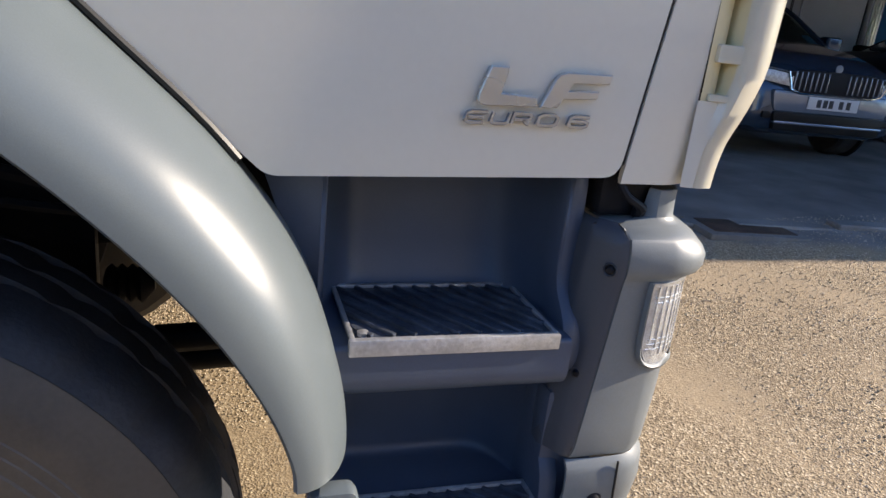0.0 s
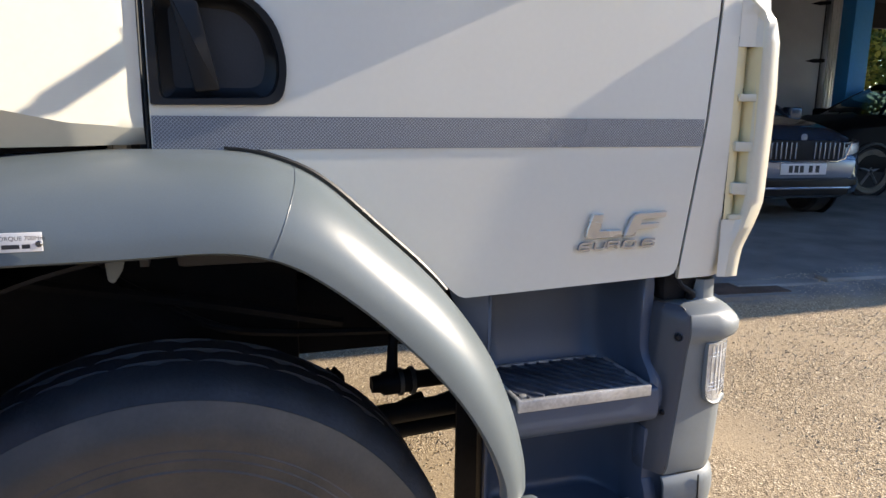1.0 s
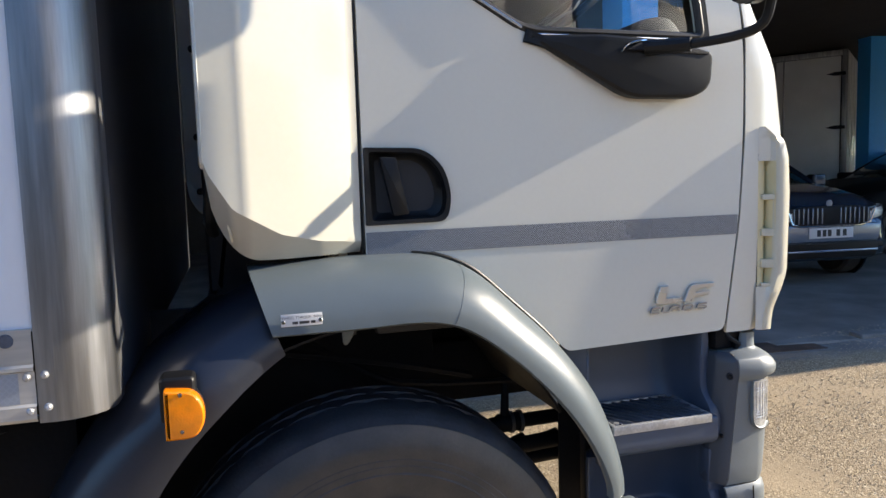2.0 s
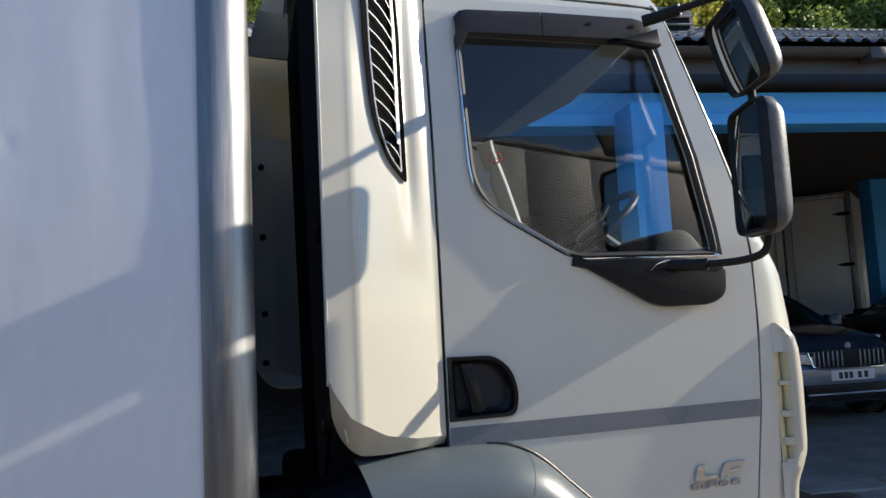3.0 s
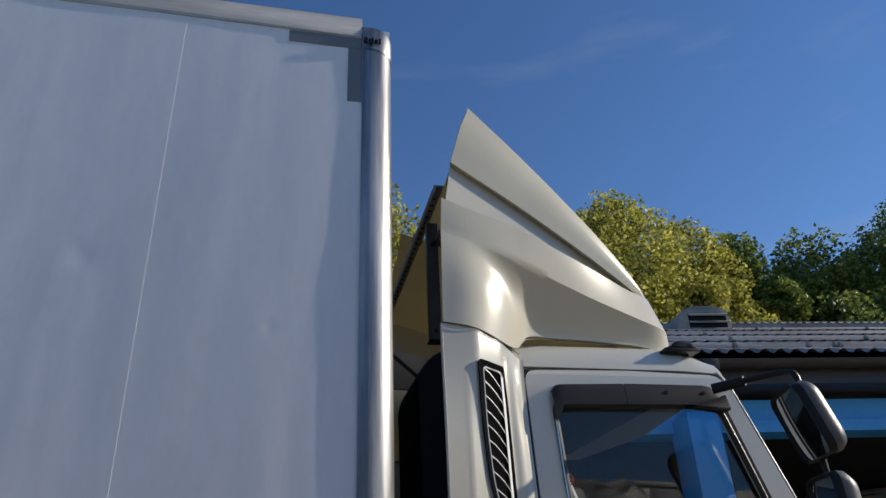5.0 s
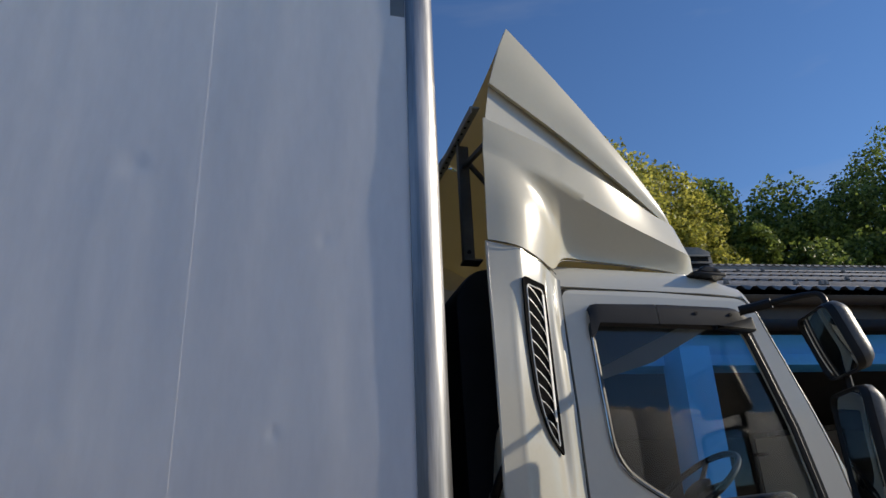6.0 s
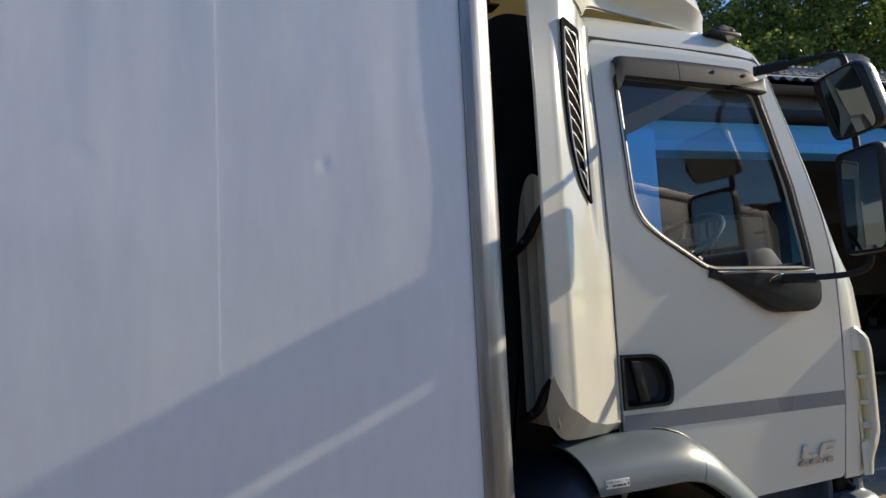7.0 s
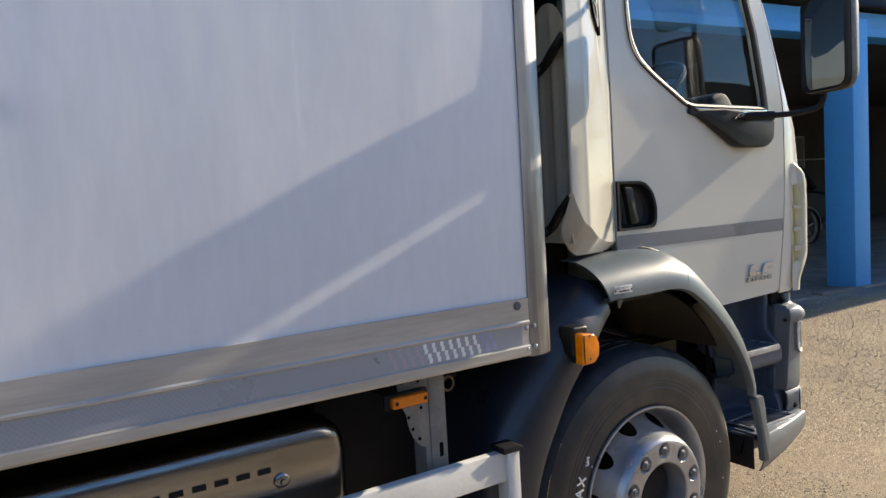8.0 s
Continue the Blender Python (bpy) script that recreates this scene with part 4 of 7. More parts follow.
def bumper_corner():
    rows = []
    us = [0, 1, 1.5, 2, 2.5, 3, 3.5, 4, 4.5, 5, 5.5, 6, 6.5, 7, 8, 9, 10, 11]
    zs = sorted(set(B_Z + [0.56, 0.65, 0.74, 0.819, 0.832, 0.844, 0.8545]))
    for z in zs:
        sx = seam_x(z)
        side = bumper_at(0, z).y
        edge = [Vector((sx, side + 0.006, z)), Vector((sx + 0.004, side, z))]
        rows.append([tuple(p) for p in edge + [bumper_at(u, z) for u in us if bumper_at(u, z).x > max(sx, 1.03) + 0.008]])
    n = min(len(r) for r in rows)
    rows = [r[:2] + r[len(r) - n + 2:] for r in rows]
    bump = part("bumper", grid([both(r) for r in rows]), BUMPER, truck, "grey plastic bumper corner with clear lamp", angle=32)
    solid(bump, 0.006)
    # darker strip turned in towards the steps
    strip = []
    for z in list(np.linspace(0.505, 0.80, 12)) + [0.815, 0.83, 0.842, 0.852, 0.860, 0.866]:
        k = (z - 0.505) / 0.36
        sx = seam_x(z) - 0.003
        out = -0.031 - bumper_at(0, z).y
        x0 = lerp_table(z, [0.50, 0.84, 0.858, 0.866], [0.946, 0.974, 0.976, 0.982])
        strip.append([(x0 + 0.004, 0.060, z), (x0, 0.018, z), (x0 + 0.003, 0.010 - out * 0.5, z), (x0 + (sx - x0) * 0.5, -0.008 - out * 0.8, z), (sx - 0.006, -0.026 - out, z), (sx, -0.030 - out, z), (sx + 0.001, -0.018, z)])
    st = part("side_strip", grid(strip), surface("strip_plastic", (0.062, 0.070, 0.086), 0.45, patch=0.1, patch_scale=6, grain=0.06, grain_scale=400, bump=0.05, bump_scale=600), bump, "darker grey edge strip", angle=40)
    solid(st, 0.004)
    part("strip_top", grid([[(0.996, 0.075, 0.866), (0.996, 0.03, 0.866), (1.000, 0.004, 0.866)], [(1.06, 0.075, 0.869), (1.06, 0.045, 0.871), (1.06, 0.020, 0.8715)]]), BUMPER, bump)
    part("strip_gap", tube([(seam_x(z) - 0.0015, bumper_at(0, z).y + 0.0012, z) for z in np.linspace(0.503, 0.862, 40)], 0.0022, 6), SEAL, bump)
    for x, y, z in ((0.992, -0.024, 0.808), (0.976, -0.012, 0.640)):
        m = Matrix.Translation((x, y, z)) @ Matrix.Rotation(radians(-48), 4, "Z")
        sc = part("screw", merge(lathe([(-0.007, 0.0), (-0.007, 0.004), (-0.004, 0.0065), (0.002, 0.007)], (0, 0, 0), 16), None, m), CHASSIS, bump)
        part("screw_ring", merge(lathe([(-0.002, 0.0075), (-0.004, 0.0095), (0.002, 0.011)], (0, 0, 0), 18, cap=False), None, m), st.data.materials[0], sc)
    # clear lamp let into the corner under the ledge
    lens = []
    for z in np.linspace(0.655, 0.791, 20):
        f = (z - 0.655) / 0.136
        u0 = 1.35 + 0.75 * max(0.0, 1 - f / 0.30) ** 2.2
        u1 = 5.9 - 1.3 * max(0.0, 1 - f / 0.30) ** 2.2
        lens.append([bumper_at(u0 + (u1 - u0) * k / 12, z, 0.0025) for k in range(13)])
    lamp = part("corner_lamp", grid(lens), CLEAR, bump, "clear ribbed corner lamp", angle=60)
    solid(lamp, 0.004, 0.0)
    for k in range(9):
        u = 1.75 + 0.46 * k
        part("lens_rib", tube([bumper_at(u, z, 0.0045) for z in np.linspace(0.676 + 0.012 * max(0, 2 - k), 0.785, 8)], 0.0016, 5), CLEAR, lamp)
    for z in (0.686, 0.694, 0.702, 0.760, 0.768):
        part("lens_step", tube([bumper_at(1.6 + 0.4 * k, z, 0.0042) for k in range(11)], 0.0013, 5), CLEAR, lamp)
    # shadow low in the lamp, drawn as a black bar
    part("bulb_shadow", tube([bumper_at(3.9 + 0.2 * k, 0.668 + 0.0035 * k, 0.003) for k in range(8)], [0.004] * 6 + [0.003, 0.002], 6), CHASSIS, lamp)
    # moulded lip, a pocket round the lamp's lower half
    lip_line = [(1.15, 0.792), (1.10, 0.755), (1.08, 0.715), (1.12, 0.688), (1.35, 0.668), (1.9, 0.656), (2.8, 0.650), (3.8, 0.649), (4.9, 0.651), (5.7, 0.656), (6.3, 0.668)]
    path = spline([(u, z, 0) for u, z in lip_line], 40)
    lip_rows = []
    for q in path:
        c = Vector((3.7, 0.722, 0))
        d = (c - q)
        d = Vector((d.x / 8.0, d.y, 0)).normalized()
        wide = 0.010 if q.y > 0.70 else 0.019
        lip_rows.append([bumper_at(min(11, max(0, q.x + d.x * 8 * w)), q.y + d.y * w, h) for w, h in ((-0.002, 0.0), (0.001, 0.006), (wide * 0.5, 0.009), (wide, 0.006), (wide + 0.002, 0.002))])
    solid(part("lamp_rim", grid(lip_rows), BUMPER, bump, "moulded lip round the lamp", angle=60), 0.002)
    # lower bumper
    low = []
    for z in np.linspace(0.30, 0.498, 20):
        a = lerp_table(z, [0.30, 0.34, 0.45, 0.485, 0.498], [-0.050, -0.010, 0.008, 0.006, -0.006])
        pts = [bumper_at(u, 0.52, a) for u in (1, 1.5, 2, 2.5, 3, 3.5, 4, 5, 6, 7, 8, 9, 10, 11)]
        low.append([(0.975, -0.030 - a, z), (1.0, -0.032 - a, z), (1.03, -0.032 - a, z)] + [(q.x, q.y, z) for q in pts])
    lb = solid(part("lower_bumper", grid([both(r) for r in low]), BUMPER, truck, "grey lower bumper"), 0.006)
    part("seam", tube([tuple(Vector((1.060 + 0.004 * k, -0.0385 - 0.002 * math.sin(k * 3), 0.495 - 0.16 * k))) for k in (0, 0.1, 0.2, 0.5, 1)], 0.002, 6), SEAL, lb)
    part("screw", lathe([(-0.043, 0.0), (-0.043, 0.006), (-0.038, 0.013), (-0.034, 0.014)], (1.030, 0.0, 0.428), 16), CHASSIS, lb)
    # dark hinge block and bracket under the door's front corner
    part("hinge_block", box(0.99, 1.075, 0.035, 0.12, 0.868, 0.945, 0.012), CHASSIS, truck)
    part("hinge_bracket", tube(spline([(1.005, 0.02, 0.928), (1.02, 0.012, 0.905), (1.045, 0.015, 0.890), (1.052, 0.03, 0.875)], 12), [0.006] * 8 + [0.010] * 4, 8), CHASSIS, truck, "black bonnet catch bracket")


bumper_corner()

STEP_PROFILE = rounded([(0.215, 0.935), (0.19, 0.76), (0.168, 0.705), (-0.030, 0.705), (-0.034, 0.640), (0.0, 0.618), (0.15, 0.60), (0.17, 0.47), (0.165, 0.402), (-0.075, 0.402),
                        (-0.080, 0.37), (-0.060, 0.31), (0.235, 0.30), (0.235, 0.935)], [0, 0.03, 0.02, 0.008, 0.018, 0.03, 0.05, 0.05, 0.02, 0.01, 0.02, 0.02, 0, 0], 4)


def steps():
    rows = []
    for x in [0.600, 0.603, 0.609, 0.618, 0.630, 0.645, 0.662, 0.68, 0.74, 0.84, 0.880, 0.898, 0.913, 0.926, 0.937, 0.944, 0.948]:
        e = max(0.0, (0.68 - x) / 0.08, (x - 0.868) / 0.08)
        hollow = math.sqrt(max(0.0, 1 - min(1.0, e) ** 2))
        rows.append([(x, (0.045 + (y - 0.045) * hollow) if y > 0.045 else y, z) for y, z in STEP_PROFILE[:-2]])
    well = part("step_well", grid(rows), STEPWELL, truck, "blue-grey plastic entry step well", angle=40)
    solid(well, 0.005, 1.0)
    part("well_flange", grid([[(0.515, 0.062, 0.932), (0.56, 0.052, 0.932), (0.602, 0.0455, 0.932)], [(0.555, 0.062, 0.82), (0.585, 0.052, 0.82), (0.602, 0.0455, 0.82)], [(0.590, 0.062, 0.70), (0.597, 0.052, 0.70), (0.602, 0.0455, 0.70)]]), STEPWELL, well)
    part("well_box", box(0.602, 0.95, 0.236, 0.245, 0.30, 0.935), CHASSIS, well)
    for x in (0.700, 0.875):
        part("drain_slot", box(x - 0.012, x + 0.012, 0.10, 0.13, 0.928, 0.934, 0.002), CHASSIS, well)
    cheek = rounded([(0.215, 0.935), (0.045, 0.935), (0.044, 0.80), (0.040, 0.76), (-0.010, 0.71), (-0.014, 0.64), (0.050, 0.60), (0.052, 0.53), (-0.01, 0.47), (-0.03, 0.30), (0.215, 0.30)], 0.03, 4)
    for x0, x1 in ((0.944, 0.978),):
        fresh = prism([(y, z) for y, z in cheek], x0, x1, 0.012)
        fresh.transform(Matrix(((0, 1, 0, 0), (1, 0, 0, 0), (0, 0, 1, 0), (0, 0, 0, 1))))
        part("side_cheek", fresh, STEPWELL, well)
    for z, x0, x1, y0, y1 in ((0.708, 0.630, 0.925, -0.030, 0.160), (0.409, 0.655, 0.945, -0.085, 0.042)):
        tread = part("step_tread", box(x0, x1, y0, y1, z, z + 0.004, 0.001), TREAD, well, "worn ribbed metal step tread")
        for bx in ((x0, x1, y1 - 0.008, y1), (x0, x0 + 0.007, y0, y1), (x1 - 0.007, x1, y0, y1)):
            part("tread_border", box(bx[0], bx[1], bx[2], bx[3], z + 0.003, z + 0.009, 0.002), NOSING, tread)
        part("nosing", box(x0 - 0.002, x1 + 0.002, y0 - 0.006, y0 + 0.006, z - 0.016, z + 0.008, 0.003), NOSING, tread, "worn aluminium nosing")
        n = 13
        for k in range(n):
            # slanted ribs, clipped to the tread
            xa = x0 - 0.10 + (x1 - x0 + 0.10) * (k + 0.5) / n
            p, q = Vector((xa, y1 - 0.010)), Vector((xa + 0.115, y0 + 0.010))
            d = q - p
            lo, hi = max(0.0, (x0 + 0.008 - p.x) / d.x), min(1.0, (x1 - 0.008 - p.x) / d.x)
            if hi - lo < 0.08:
                continue
            p, q = p + d * lo, p + d * hi
            mid, ln, an = (p + q) / 2, (q - p).length, math.atan2(d.y, d.x)
            m = Matrix.Translation((mid.x, mid.y, z + 0.006)) @ Matrix.Rotation(an, 4, "Z")
            part("tread_rib", box(-ln / 2, ln / 2, -0.0030, 0.0030, -0.003, 0.0035, 0.0012, m=m), TREAD, tread)
        part("tread_bolt", lathe([(0.0, 0.008), (0.005, 0.008), (0.006, 0.005), (0.006, 0.0)], (x0 + 0.02, y0 + 0.02, z + 0.004), 10, axis="z"), NOSING, tread)
    # grey end piece carrying the lower step below the wheel arch
    end = rounded([(0.572, 0.575), (0.628, 0.575), (0.640, 0.52), (0.650, 0.44), (0.664, 0.41), (0.664, 0.30), (0.628, 0.30), (0.615, 0.42)], 0.012, 4)
    part("step_end", prism(end, -0.152, -0.120, 0.010), GREY, well, "grey step end piece")
    # front lip, deepest by the wheel, tucked in underneath
    lip = []
    for x in np.linspace(0.628, 1.045, 16):
        k = (x - 0.628) / 0.417
        deep = 0.150 - 0.055 * k
        bow = -0.056 + 0.075 * k - 0.010 * math.sin(math.pi * k)
        lip.append([(x, bow + dy, 0.408 - deep * f) for f, dy in ((0.0, -0.010 - bow), (0.005, -0.060), (0.0, -0.085), (0.06, -0.092), (0.35, -0.094), (0.75, -0.088), (0.97, -0.076), (1.0, -0.066))])
    solid(part("step_front", grid(lip), BUMPER, well, "grey lower step front", angle=50), 0.006)
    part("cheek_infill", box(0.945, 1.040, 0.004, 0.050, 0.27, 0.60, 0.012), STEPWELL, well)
    # black plate for the darkness at the step's wheel end
    part("end_plate", box(0.600, 0.606, -0.118, 0.10, 0.27, 0.405, 0.002), CHASSIS, well)
    # added black strip that blocks light and darkens the well's rear side
    part("well_back", box(0.594, 0.599, 0.062, 0.09, 0.42, 0.93, 0.002), CHASSIS, well)


steps()


# ---- front wheel arch trim ----
F_IN = [(-0.262, 1.190), (-0.13, 1.196), (0.0, 1.199), (0.125, 1.195), (0.20, 1.177), (0.27, 1.140), (0.36, 1.060), (0.46, 0.965), (0.535, 0.870), (0.580, 0.790), (0.612, 0.700), (0.628, 0.63), (0.632, 0.585)]
F_OUT = [(-0.222, 1.062), (-0.13, 1.062), (-0.03, 1.062), (0.08, 1.064), (0.15, 1.055), (0.215, 1.028), (0.30, 0.965), (0.385, 0.885), (0.45, 0.810), (0.495, 0.745), (0.53, 0.680), (0.552, 0.62), (0.556, 0.585)]


def wheel_arch():
    a, b = spline([(x, z, 0) for x, z in F_IN], 60), spline([(x, z, 0) for x, z in F_OUT], 60)
    rows = []
    for i, (p, q) in enumerate(zip(a, b)):
        f = i / 59
        out = 0.178 - 0.02 * f
        row = [(p.x, 0.012 if p.y > 0.95 else 0.060, p.y)]
        for k in range(11):
            t = k / 10 * math.pi / 2
            w = 1 - math.cos(t)
            row.append((p.x + (q.x - p.x) * w, -0.004 - (out - 0.004) * math.sin(t) ** 0.9, p.y + (q.y - p.y) * w))
        d = Vector((q.x - p.x, q.y - p.y)).normalized()
        row += [(q.x + d.x * 0.004, -out + 0.006, q.y + d.y * 0.004), (q.x + d.x * 0.002, -out + 0.03, q.y + d.y * 0.002)]
        rows.append(row)
    arch = part("wheel_arch", grid(rows), GREY, truck, "grey plastic wheel arch trim", angle=50)
    solid(arch, 0.006)
    part("arch_gap", tube([(p.x + 0.004, 0.002, p.y + 0.004) for p in a[14:] if p.y > 0.93], 0.005, 6), SEAL, arch)
    seam = [v for v in rows[21][1:12]]
    part("moulding_line", tube([(p[0], p[1] - 0.0005, p[2] + 0.0005) for p in seam], 0.0004, 5), GREY, arch)
    tag_m = Matrix.Translation((-0.163, -0.1785, 1.092)) @ Matrix.Scale(0.68, 4)
    plate = part("rating_plate", box(-0.061, 0.061, -0.0015, 0.0015, -0.0185, 0.0185, 0.001, m=tag_m), LABEL, arch, "small white riveted plate with printed text")
    m = tag_m @ Matrix.Translation((0.003, -0.0019, 0.0075)) @ Matrix.Rotation(radians(90), 4, "X")
    text("plate_text", "WHEEL TORQUE 700Nm", 0.0115, m, INK, plate)
    for x0, x1 in ((-0.028, -0.012), (-0.008, 0.022), (0.026, 0.040)):
        part("plate_bar", box(x0, x1, -0.0021, -0.0016, -0.012, -0.004, m=tag_m), INK, plate)
    for sx in (-0.055, 0.055):
        part("plate_rivet", lathe([(-0.003, 0.0), (-0.003, 0.003), (-0.0015, 0.0045)], tag_m @ Vector((sx, 0, -0.004)), 10), STEEL, plate)
    part("pale_tab", prism(rounded([(-0.068, 1.050), (-0.036, 1.050), (-0.042, 1.022), (-0.056, 1.002), (-0.064, 1.006)], 0.008, 3), -0.06, -0.054, 0.002), GREY, arch, "small grey bracket tab")
    # inner black liner round the wheel
    liner = []
    for th in np.linspace(radians(47), radians(118), 26):
        r = lerp_table(math.degrees(th), [38, 60, 80, 112], [0.585, 0.66, 0.715, 0.715])
        liner.append([(0.05 + r * math.cos(th), y, 0.335 + r * math.sin(th)) for y in (-0.06, 0.05, 0.2, 0.42)])
    solid(part("arch_liner", grid(liner), CHASSIS, arch), 0.006)


wheel_arch()


def rear_guard():
    """Dark mudguard half behind the front wheel."""
    rows = []
    for th in np.linspace(radians(110), radians(218), 40):
        deg = math.degrees(th)
        ri = lerp_table(deg, [92, 105, 125, 145, 218], [0.735, 0.735, 0.690, 0.655, 0.64])
        ro = lerp_table(deg, [92, 110, 150, 218], [0.845, 0.855, 0.835, 0.80])
        c, s = math.cos(th), math.sin(th)
        row = []
        for r, y in ((ri + 0.012, -0.165), (ri, -0.195), (ri + 0.02, -0.200), (ro - 0.09, -0.196), (ro - 0.045, -0.175), (ro - 0.015, -0.13), (ro, -0.06), (ro, 0.10), (ro, 0.33)):
            row.append((0.05 + r * c, y + 0.045 * max(0.0, 1 - (deg - 110) / 12), 0.335 + r * s))
        rows.append(row)
    g = part("mudguard", grid(rows), GUARD, truck, "dark plastic mudguard behind the wheel", angle=50)
    solid(g, 0.005)
    # side indicator on its bracket
    part("indicator_bracket", box(-0.438, -0.372, -0.226, -0.16, 0.920, 1.010, 0.012, seg=3), BLACK, truck, "black lamp bracket")
    out = rounded([(-0.428, 0.898), (-0.374, 0.898), (-0.356, 0.925), (-0.356, 0.960), (-0.374, 0.988), (-0.428, 0.994)], [0.004, 0.02, 0.02, 0.02, 0.02, 0.004], 4)
    lens = part("side_indicator", prism(out, -0.258, -0.222, 0.009, seg=3), AMBER, truck, "amber side indicator lamp")
    part("lamp_base", prism([(x - 0.002, z + 0.002) for x, z in out], -0.225, -0.205, 0.004), BLACK, lens)
    for z in (0.914, 0.984):
        part("lens_screw", lathe([(-0.260, 0.0), (-0.260, 0.003), (-0.257, 0.0045)], (-0.398, 0.0, z), 10), STEEL, lens)


rear_guard()


# ---- front wheel ----
WHEEL = Vector((0.035, 0.0, 0.335))


def turned(prof, seg, bm=None, dent=None):
    """Rings of (y, radius) round the wheel's axle; dent(j, k, r) may shift a radius."""
    bm = bm or bmesh.new()
    rings = []
    for j, (y, r) in enumerate(prof):
        ring = []
        for k in range(seg):
            t = 2 * math.pi * k / seg
            rr = r - (dent(j, k, r) if dent else 0.0)
            ring.append(bm.verts.new((WHEEL.x + rr * math.cos(t), y, WHEEL.z + rr * math.sin(t))))
        rings.append(ring)
    for a, b in zip(rings, rings[1:]):
        for k in range(seg):
            bm.faces.new((a[k], a[(k + 1) % seg], b[(k + 1) % seg], b[k]))
    return bm


def wheel():
    wall = [(-0.058, 0.292), (-0.074, 0.302), (-0.080, 0.318), (-0.0815, 0.332), (-0.0845, 0.350), (-0.0868, 0.372), (-0.0850, 0.375), (-0.0862, 0.392), (-0.0848, 0.394), (-0.0856, 0.408), (-0.0842, 0.410), (-0.0866, 0.436), (-0.0825, 0.452), (-0.0790, 0.464), (-0.0742, 0.477), (-0.068, 0.492)]
    crown = [(-0.0675, 0.4925), (-0.057, 0.506), (-0.044, 0.518), (-0.026, 0.526)]
    for y0 in (-0.026, 0.028, 0.082):
        crown += [(y0 + 0.044, 0.530), (y0 + 0.046, 0.519), (y0 + 0.053, 0.519), (y0 + 0.056, 0.530)]
    crown += [(0.152, 0.524), (0.172, 0.500), (0.190, 0.42), (0.182, 0.33), (0.165, 0.292)]

    wall = [(y, r if r < 0.30 else 0.30 + (r - 0.30) * 0.90) for y, r in wall]
    crown = [(y, r if r < 0.30 else 0.30 + (r - 0.30) * 0.90) for y, r in crown]

    def groove(j, k, r):
        if 1 <= j <= 3 and k % 5 == 0:
            return 0.006
        return 0.005 if j > 3 and r > 0.503 and (k + j) % 6 == 0 else 0.0
    # dished rim: lip, well, drilled cone, then a flat flange with a dimple for every stud
    n = 240
    lip = [(-0.056, 0.290), (-0.070, 0.296), (-0.080, 0.302), (-0.085, 0.300), (-0.085, 0.294), (-0.078, 0.288), (-0.040, 0.281), (0.0, 0.276), (0.018, 0.268)]
    rim_bm = turned(lip, 120)
    cone = [(lerp_table(r, [0.192, 0.200, 0.208, 0.216, 0.232, 0.252, 0.268], [-0.1435, -0.137, -0.122, -0.100, -0.058, -0.018, 0.018]), r) for r in np.linspace(0.268, 0.192, 26)]
    rings = []
    for y, r in cone:
        ring = []
        for k in range(n):
            t = 2 * math.pi * k / n
            near_t = round((math.degrees(t) - 106) / 36) * 36 + 106
            u, v = (t - radians(near_t)) * 0.240 / 0.032, (r - 0.242) / 0.0185
            d = math.hypot(u, v)
            rr, tt, yy = r, t, y
            if 0.80 < d < 1.22:
                tt, rr = radians(near_t) + u / d * 0.032 / 0.240, 0.242 + v / d * 0.0185
                yy = lerp_table(rr, [0.192, 0.200, 0.208, 0.216, 0.232, 0.252, 0.268], [-0.1435, -0.137, -0.122, -0.100, -0.058, -0.018, 0.018])
            ring.append((rim_bm.verts.new((WHEEL.x + rr * math.cos(tt), yy, WHEEL.z + rr * math.sin(tt))), d))
        rings.append(ring)
    for a, b in zip(rings, rings[1:]):
        for k in range(n):
            q = (a[k], a[(k + 1) % n], b[(k + 1) % n], b[k])
            if sum(d for _, d in q) / 4 < 1.0:
                continue
            rim_bm.faces.new([v for v, _ in q])
    flange = []
    for r in list(np.linspace(0.192, 0.122, 24)):
        ring = []
        for k in range(n):
            t = 2 * math.pi * k / n
            near_t = radians(round((math.degrees(t) - 88) / 36) * 36 + 88)
            d = math.hypot(r * math.cos(t - near_t) - 0.161, r * math.sin(t - near_t))
            sink = 0.013 * min(1.0, max(0.0, (0.0270 - d) / 0.0035))
            ring.append(rim_bm.verts.new((WHEEL.x + r * math.cos(t), -0.1435 - 0.002 * min(1, (0.192 - r) / 0.01) + sink, WHEEL.z + r * math.sin(t))))
        flange.append(ring)
    for a, b in zip(flange, flange[1:]):
        for k in range(n):
            rim_bm.faces.new((a[k], a[(k + 1) % n], b[(k + 1) % n], b[k]))
    turned([(-0.1455, 0.122), (-0.142, 0.117), (-0.128, 0.114), (-0.04, 0.112)], 120, rim_bm)
    w = part("rim", rim_bm, RIM, truck, "silver ten-stud steel wheel with round hand holes", angle=38)
    tyre = part("tyre", turned(wall, 120), RUBBER, w, "worn dusty black tyre", angle=25)
    part("tyre_tread", turned(crown, 150, None, groove), TREADRUBBER, tyre, "black grooved tread", angle=28)
    part("hub", lathe([(-0.04, 0.111), (-0.07, 0.104), (-0.085, 0.085), (-0.090, 0.06), (-0.090, 0.0)], WHEEL, 32), CHASSIS, w, "dark hub")
    part("brake_drum", lathe([(0.02, 0.30), (0.035, 0.24), (0.035, 0.0)], WHEEL, 32), CHASSIS, w)
